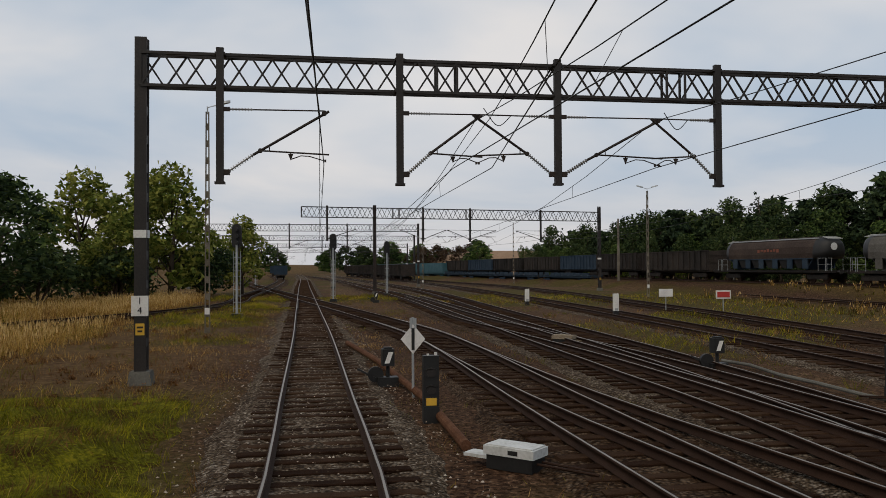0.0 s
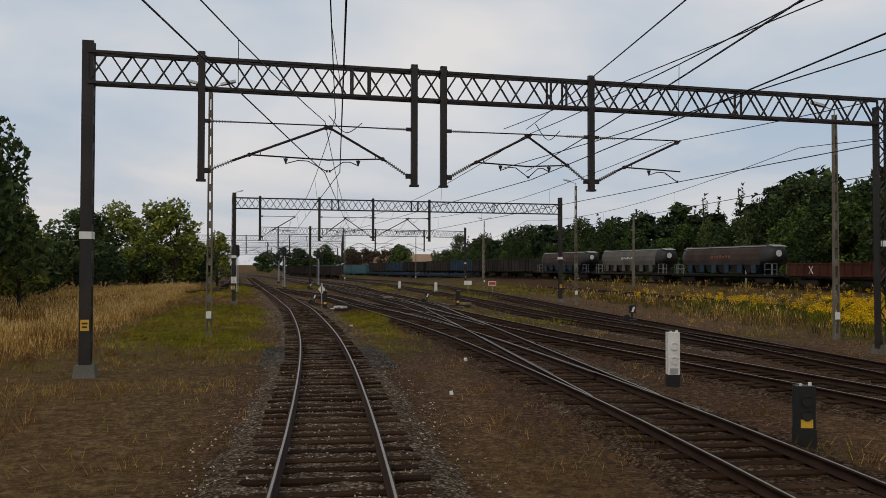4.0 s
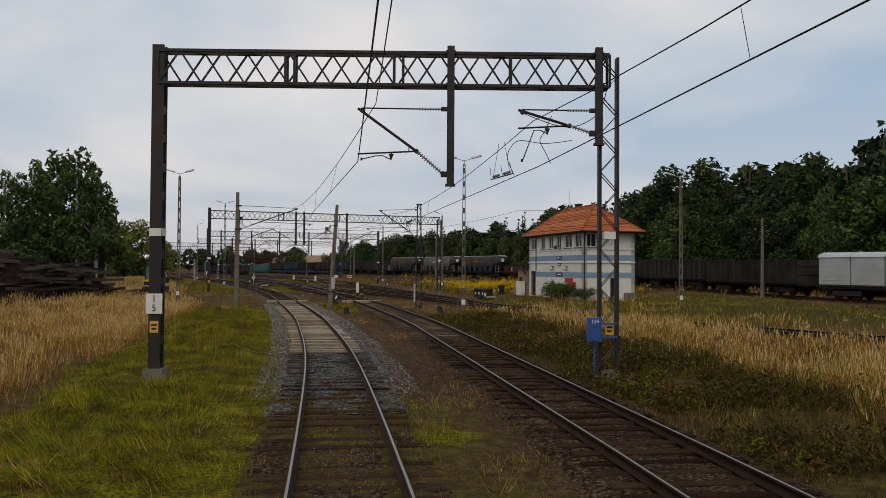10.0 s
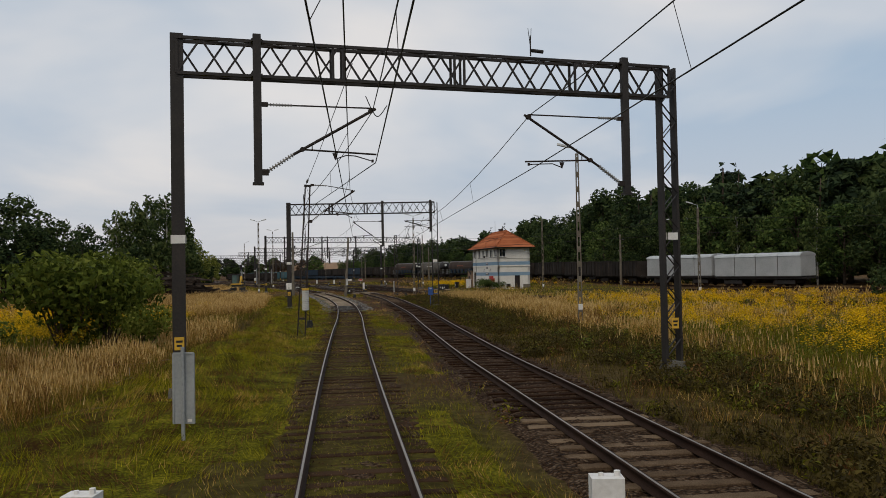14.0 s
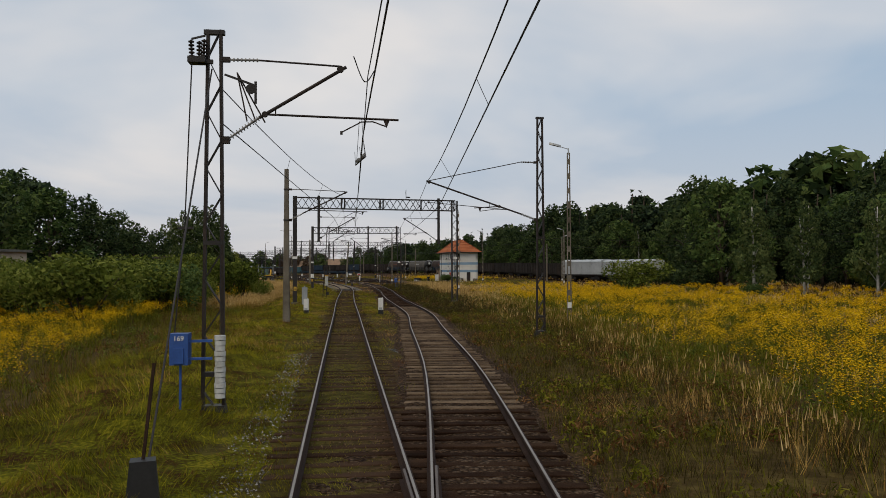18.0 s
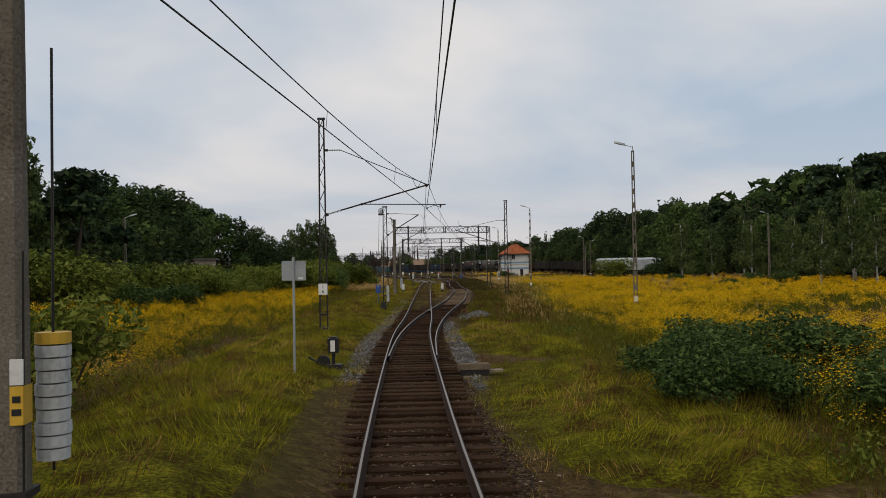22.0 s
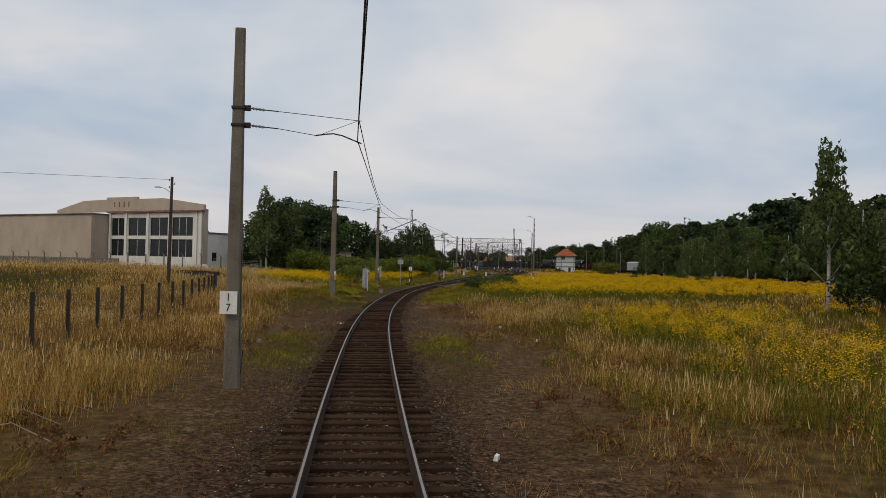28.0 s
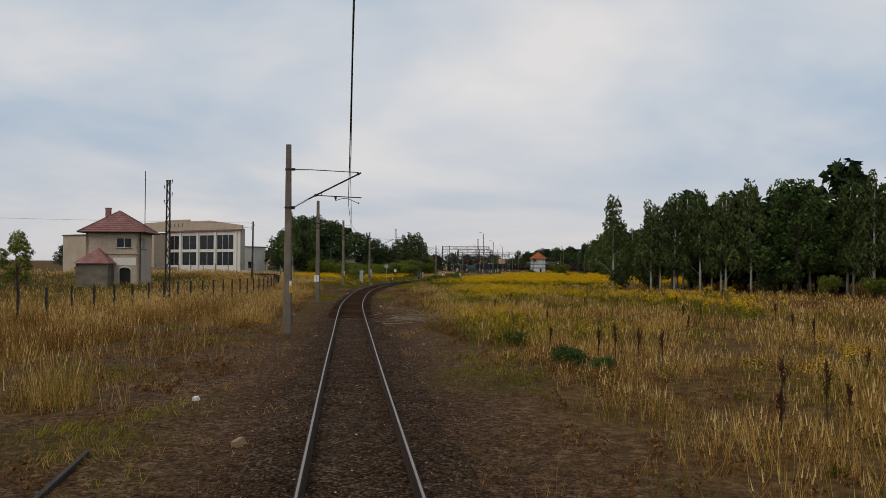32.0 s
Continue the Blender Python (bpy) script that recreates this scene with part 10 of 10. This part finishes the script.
# low brown weeds
x, y, q, t, hh = tufts(125000, 3, 10, 0.17, 2.2)
lump = fbm(x, y, 1.6, 47)
ok = grng.random(len(x)) < np.clip(lump * 4.5 - 1.6, 0.0, 1)
x, y, q, t, hh, lump = x[ok], y[ok], q[ok], t[ok], hh[ok], lump[ok]
hh = hh * (0.06 + 0.70 * np.clip(lump - 0.3, 0, 1)) * np.where(look_up(NT, x, y) < 2.2, 0.6, 1.0)
v = blades(x, y, look_up(GZ, x, y) - 0.02, hh + 0.02, 0.0009 * q, 0.85, t)
patch = fbm(x, y, 3.3, 88) + 0.2 * (grng.random(len(x)) - 0.5)
choice = np.where(patch > 0.62, 1, np.where(patch < 0.43, 2, 0))
split_mats("weeds", v, choice, (("brown_weeds", GRASS_B, "low brown withered weeds", "weeds"), ("dull_weeds", GRASS_D, "low straw-coloured withered weeds", "weeds"), ("green_weeds", GRASS_G, "low dull green weeds", "weeds")))

# goldenrod: clumps of leafy stems with yellow plumes
x, y, q, t, ch = tufts(92000, 2, 7, 0.45, 1.5)
n = len(x)
gz = look_up(GZ, x, y)
hh = (0.62 + 0.62 * fbm(x, y, 3.0, 51)) * ch * grng.uniform(0.88, 1.1, n)
sc = q / 22
leaf = []
for k in range(3):
    f = (k + grng.random(n)) / 3.6
    leaf.append(blades(x + grng.normal(scale=0.05, size=n), y + grng.normal(scale=0.05, size=n), gz + hh * f * 0.85, 0.24 * grng.uniform(0.6, 1.2, n), 0.045 * np.clip(sc, 0.7, 3.5), 1.0))
leaf.append(blades(x, y, gz, hh * 0.95, 0.018 * np.clip(sc, 0.5, 3), 0.1))
stuff("goldenrod_stems", np.concatenate(leaf), 3, GOLD_ST, "leafy green goldenrod stems", "flowers")
fl = []
bloom = grng.random(n) < np.clip((fbm(x, y, 7.0, 53) - 0.28) * 6, 0.15, 1.0) * np.where(y < -240, 0.6, 1.0)
xb, yb, zb_, qb = x[bloom], y[bloom], (gz + hh)[bloom], np.clip(sc[bloom], 0.45, 3.4)
m = len(xb)
for k in range(11):
    # each plume is a loose cone of small tufts
    f = (k + grng.random(m)) / 11
    t = k * 2.39996 + grng.uniform(0, 1, m)
    rad = 0.13 * (1 - 0.75 * f) * grng.uniform(0.5, 1.1, m)
    px, py, pz = xb + np.cos(t) * rad, yb + np.sin(t) * rad, zb_ - 0.17 + 0.24 * f
    a = grng.uniform(0, 2 * np.pi, m)
    s_ = 0.034 * qb ** 0.9 * grng.uniform(0.7, 1.3, m)
    ln_ = 0.065 * qb ** 0.8 * grng.uniform(0.7, 1.3, m)
    fl.append(np.stack([np.c_[px - np.cos(a) * s_, py - np.sin(a) * s_, pz], np.c_[px + np.cos(a) * s_, py + np.sin(a) * s_, pz + s_ * 0.4], np.c_[px + np.cos(t) * ln_, py + np.sin(t) * ln_, pz + ln_ * 0.5]], 1).reshape(-1, 3))
stuff("goldenrod_plumes", np.concatenate(fl), 3, GOLD, "yellow goldenrod plumes", "flowers")


def herbs(name, n, area, zone_ok, size, leaf, per, mat, label, flat=0.75):
    """Leafy clumps: broad little leaves round low domes, of kind stuff."""
    y = grng.uniform(area[2], area[3], n * 4)
    x = main_x(y) + grng.uniform(area[0], area[1], n * 4)
    ok = zone_ok(x, y) & (look_up(NT, x, y) > 1.7) & (fbm(x, y, 2.6, 101) > 0.47)
    x, y = x[ok][:n], y[ok][:n]
    m = len(x)
    r = size * grng.uniform(0.45, 1.3, m)
    cx, cy, rr = np.repeat(x, per), np.repeat(y, per), np.repeat(r, per)
    u = grng.normal(size=(m * per, 3)); u /= np.linalg.norm(u, axis=1)[:, None]
    u[:, 2] = np.abs(u[:, 2])
    k = grng.uniform(0.45, 1.05, m * per)[:, None]
    p = np.c_[cx, cy, np.repeat(grid_at(GZ, x, y), per)] + u * k * rr[:, None] * np.array([1, 1, flat * 1.5])
    a = np.cross(u, grng.normal(size=(m * per, 3))); a /= np.linalg.norm(a, axis=1)[:, None]
    b = np.cross(u + 0.6 * grng.normal(size=(m * per, 3)), a); b /= np.linalg.norm(b, axis=1)[:, None]
    s_ = leaf * grng.uniform(0.6, 1.4, m * per)[:, None]
    v = np.stack([p - b * s_ * 0.35, p + b * s_ * 0.35, p + a * s_ * 1.5 + np.array([0, 0, 1]) * s_ * 0.4], 1).reshape(-1, 3)
    stuff(name, v, 3, mat, label, "weeds")


anywhere = lambda x, y: look_up(ZONE[4], x, y) < 0.5
herbs("green_herbs", 620, (8.5, 24, -205, -100), anywhere, 0.42, 0.07, 60, LEAF_SH, "fresh green leafy herbs among tall grass")
herbs("dark_herbs", 1300, (3.0, 18, -205, -60), anywhere, 0.36, 0.06, 55, GRASS_G, "dull green leafy weeds beside the line")
herbs("dark_weeds", 2400, (5.5, 17, -150, -62), lambda x, y: (look_up(NT, x, y) < 7.5) & (look_up(ZONE[4], x, y) < 0.5), 0.40, 0.065, 60, GRASS_W, "dark leafy weeds beside the parallel line")
herbs("brown_herbs", 650, (3.0, 13, -205, -60), anywhere, 0.34, 0.05, 55, GRASS_B, "withered brown leafy weeds beside the line")
herbs("green_herbs", 420, (5.5, 15, -262, -205), anywhere, 0.42, 0.07, 60, LEAF_SH, "fresh green leafy herbs at the edge of the goldenrod")
herbs("brown_herbs", 380, (-15, -7.0, -250, -110), anywhere, 0.40, 0.055, 55, GRASS_B, "withered brown weeds at the foot of the shrubs")
herbs("green_herbs", 420, (-15, -7.5, -250, -110), anywhere, 0.42, 0.065, 60, LEAF_SH, "green leafy herbs at the foot of the shrubs")
herbs("brown_herbs", 420, (3.6, 10, -366, -262), lambda x, y: look_up(ZONE[4], x, y) < 2, 0.30, 0.05, 55, GRASS_B, "russet withered weeds at the edge of the cess")
herbs("brown_herbs", 420, (-9, -3.4, -366, -262), lambda x, y: look_up(ZONE[4], x, y) < 2, 0.32, 0.05, 55, GRASS_B, "russet withered weeds at the edge of the cess")
herbs("green_herbs", 150, (4.5, 16, -366, -270), anywhere, 0.38, 0.06, 60, GRASS_G, "dull green leafy weeds in the dry grass")
herbs("brown_herbs", 200, (-11, -3.5, -20, 40), anywhere, 0.22, 0.045, 50, GRASS_B, "withered brown weeds beside the yard")


def stones(name, x, y, z, r, mat, label):
    n = len(x)
    base = np.array([(1, 0, -0.25), (0, 1, -0.25), (-1, 0, -0.25), (0, -1, -0.25), (0.2, 0.1, 0.9)], float)
    f0 = np.array([(0, 1, 4), (1, 2, 4), (2, 3, 4), (3, 0, 4)])
    p = base[None] * grng.uniform(0.55, 1.2, (n, 5, 1)) * r[:, None, None]
    p[:, :, 2] *= 0.75
    a = grng.uniform(0, 2 * np.pi, n)
    c, s = np.cos(a)[:, None], np.sin(a)[:, None]
    p = np.stack([p[:, :, 0] * c - p[:, :, 1] * s, p[:, :, 0] * s + p[:, :, 1] * c, p[:, :, 2]], 2) + np.stack([x, y, z], 1)[:, None, :]
    f = (f0[None] + np.arange(n)[:, None, None] * 5).reshape(-1, 3)
    return tagged(new(name, fast_mesh(name, p.reshape(-1, 3), f, mat)), label, "stones", kind="stuff")


def along(n, d0, d1, y0, y1, r0, r1, top=-0.165):
    y = grng.uniform(y0, y1, n)
    d = grng.uniform(d0, d1, n)
    return main_x(y) + d, y, np.full(n, top) - 0.30 * step(1.75, 2.7, np.abs(d)) * 0.55 + grng.uniform(-0.02, 0.015, n), grng.uniform(r0, r1, n)


def join(*sets):
    return [np.concatenate(c) for c in zip(*sets)]


stones("grey_ballast_stones", *join(along(7500, -2.0, -1.28, -92, -45, 0.014, 0.03, -0.185), along(7500, 1.28, 2.2, -92, -45, 0.014, 0.03, -0.185), along(5000, -1.2, 1.2, -92, -45, 0.014, 0.028, -0.215)), STONE, "loose grey ballast stones beside the rails")
stones("grey_ballast_stones", *join(along(9000, -2.7, -1.2, -226, -172, 0.016, 0.034, -0.20), along(6000, 1.4, 3.2, -226, -203, 0.016, 0.034, -0.20)), STONE, "loose grey ballast stones at the turnout")
stones("grey_ballast_stones", *join(along(1100, -2.0, -1.3, -20.5, -14.5, 0.016, 0.034, -0.17), along(1300, 1.3, 2.1, -21, -14.5, 0.016, 0.034, -0.17)), BALLAST, "heaped grey ballast stones beside the rails")
stones("brown_ballast_stones", *join(along(26000, -3.6, 3.6, -368, -228, 0.014, 0.036, -0.2), along(6000, -0.7, 0.7, -228, -92, 0.014, 0.03, -0.19), along(5000, 2.0, 5.0, -92, -55, 0.012, 0.032, -0.19)), STONE_BR, "brown soiled ballast stones between sleepers")
stones("pale_ballast_stones", *join(along(15000, -2.8, 2.8, -45, 45, 0.010, 0.030, -0.175), along(5000, -3.4, 3.4, -368, -230, 0.009, 0.026, -0.19)), STONE_N, "pale stones lying among the soiled ballast")
yy = grng.uniform(-372, 60, 26000)
xx = main_x(yy) + grng.uniform(-8, 14, 26000)
dirt_here = look_up(ZONE[4], xx, yy) > 0.35
stones("scattered_stones", xx[dirt_here], yy[dirt_here], look_up(GZ, xx, yy)[dirt_here] + 0.01, grng.uniform(0.012, 0.04, int(dirt_here.sum())), STONE_BR, "small stones scattered over the bare dirt")
# gravel heap beside the turnout
n = 6500
gx_, gy_ = grng.normal(0.45, 0.5, n), grng.normal(-199.4, 1.1, n)
hz_ = 0.42 * np.exp(-((gx_ - 0.55) / 0.75) ** 2 - ((gy_ + 199.6) / 1.5) ** 2)
stones("gravel_heap", gx_, gy_, -0.25 + hz_ * grng.uniform(0.5, 1.0, n), grng.uniform(0.02, 0.042, n), STONE, "low heap of grey gravel beside the turnout")
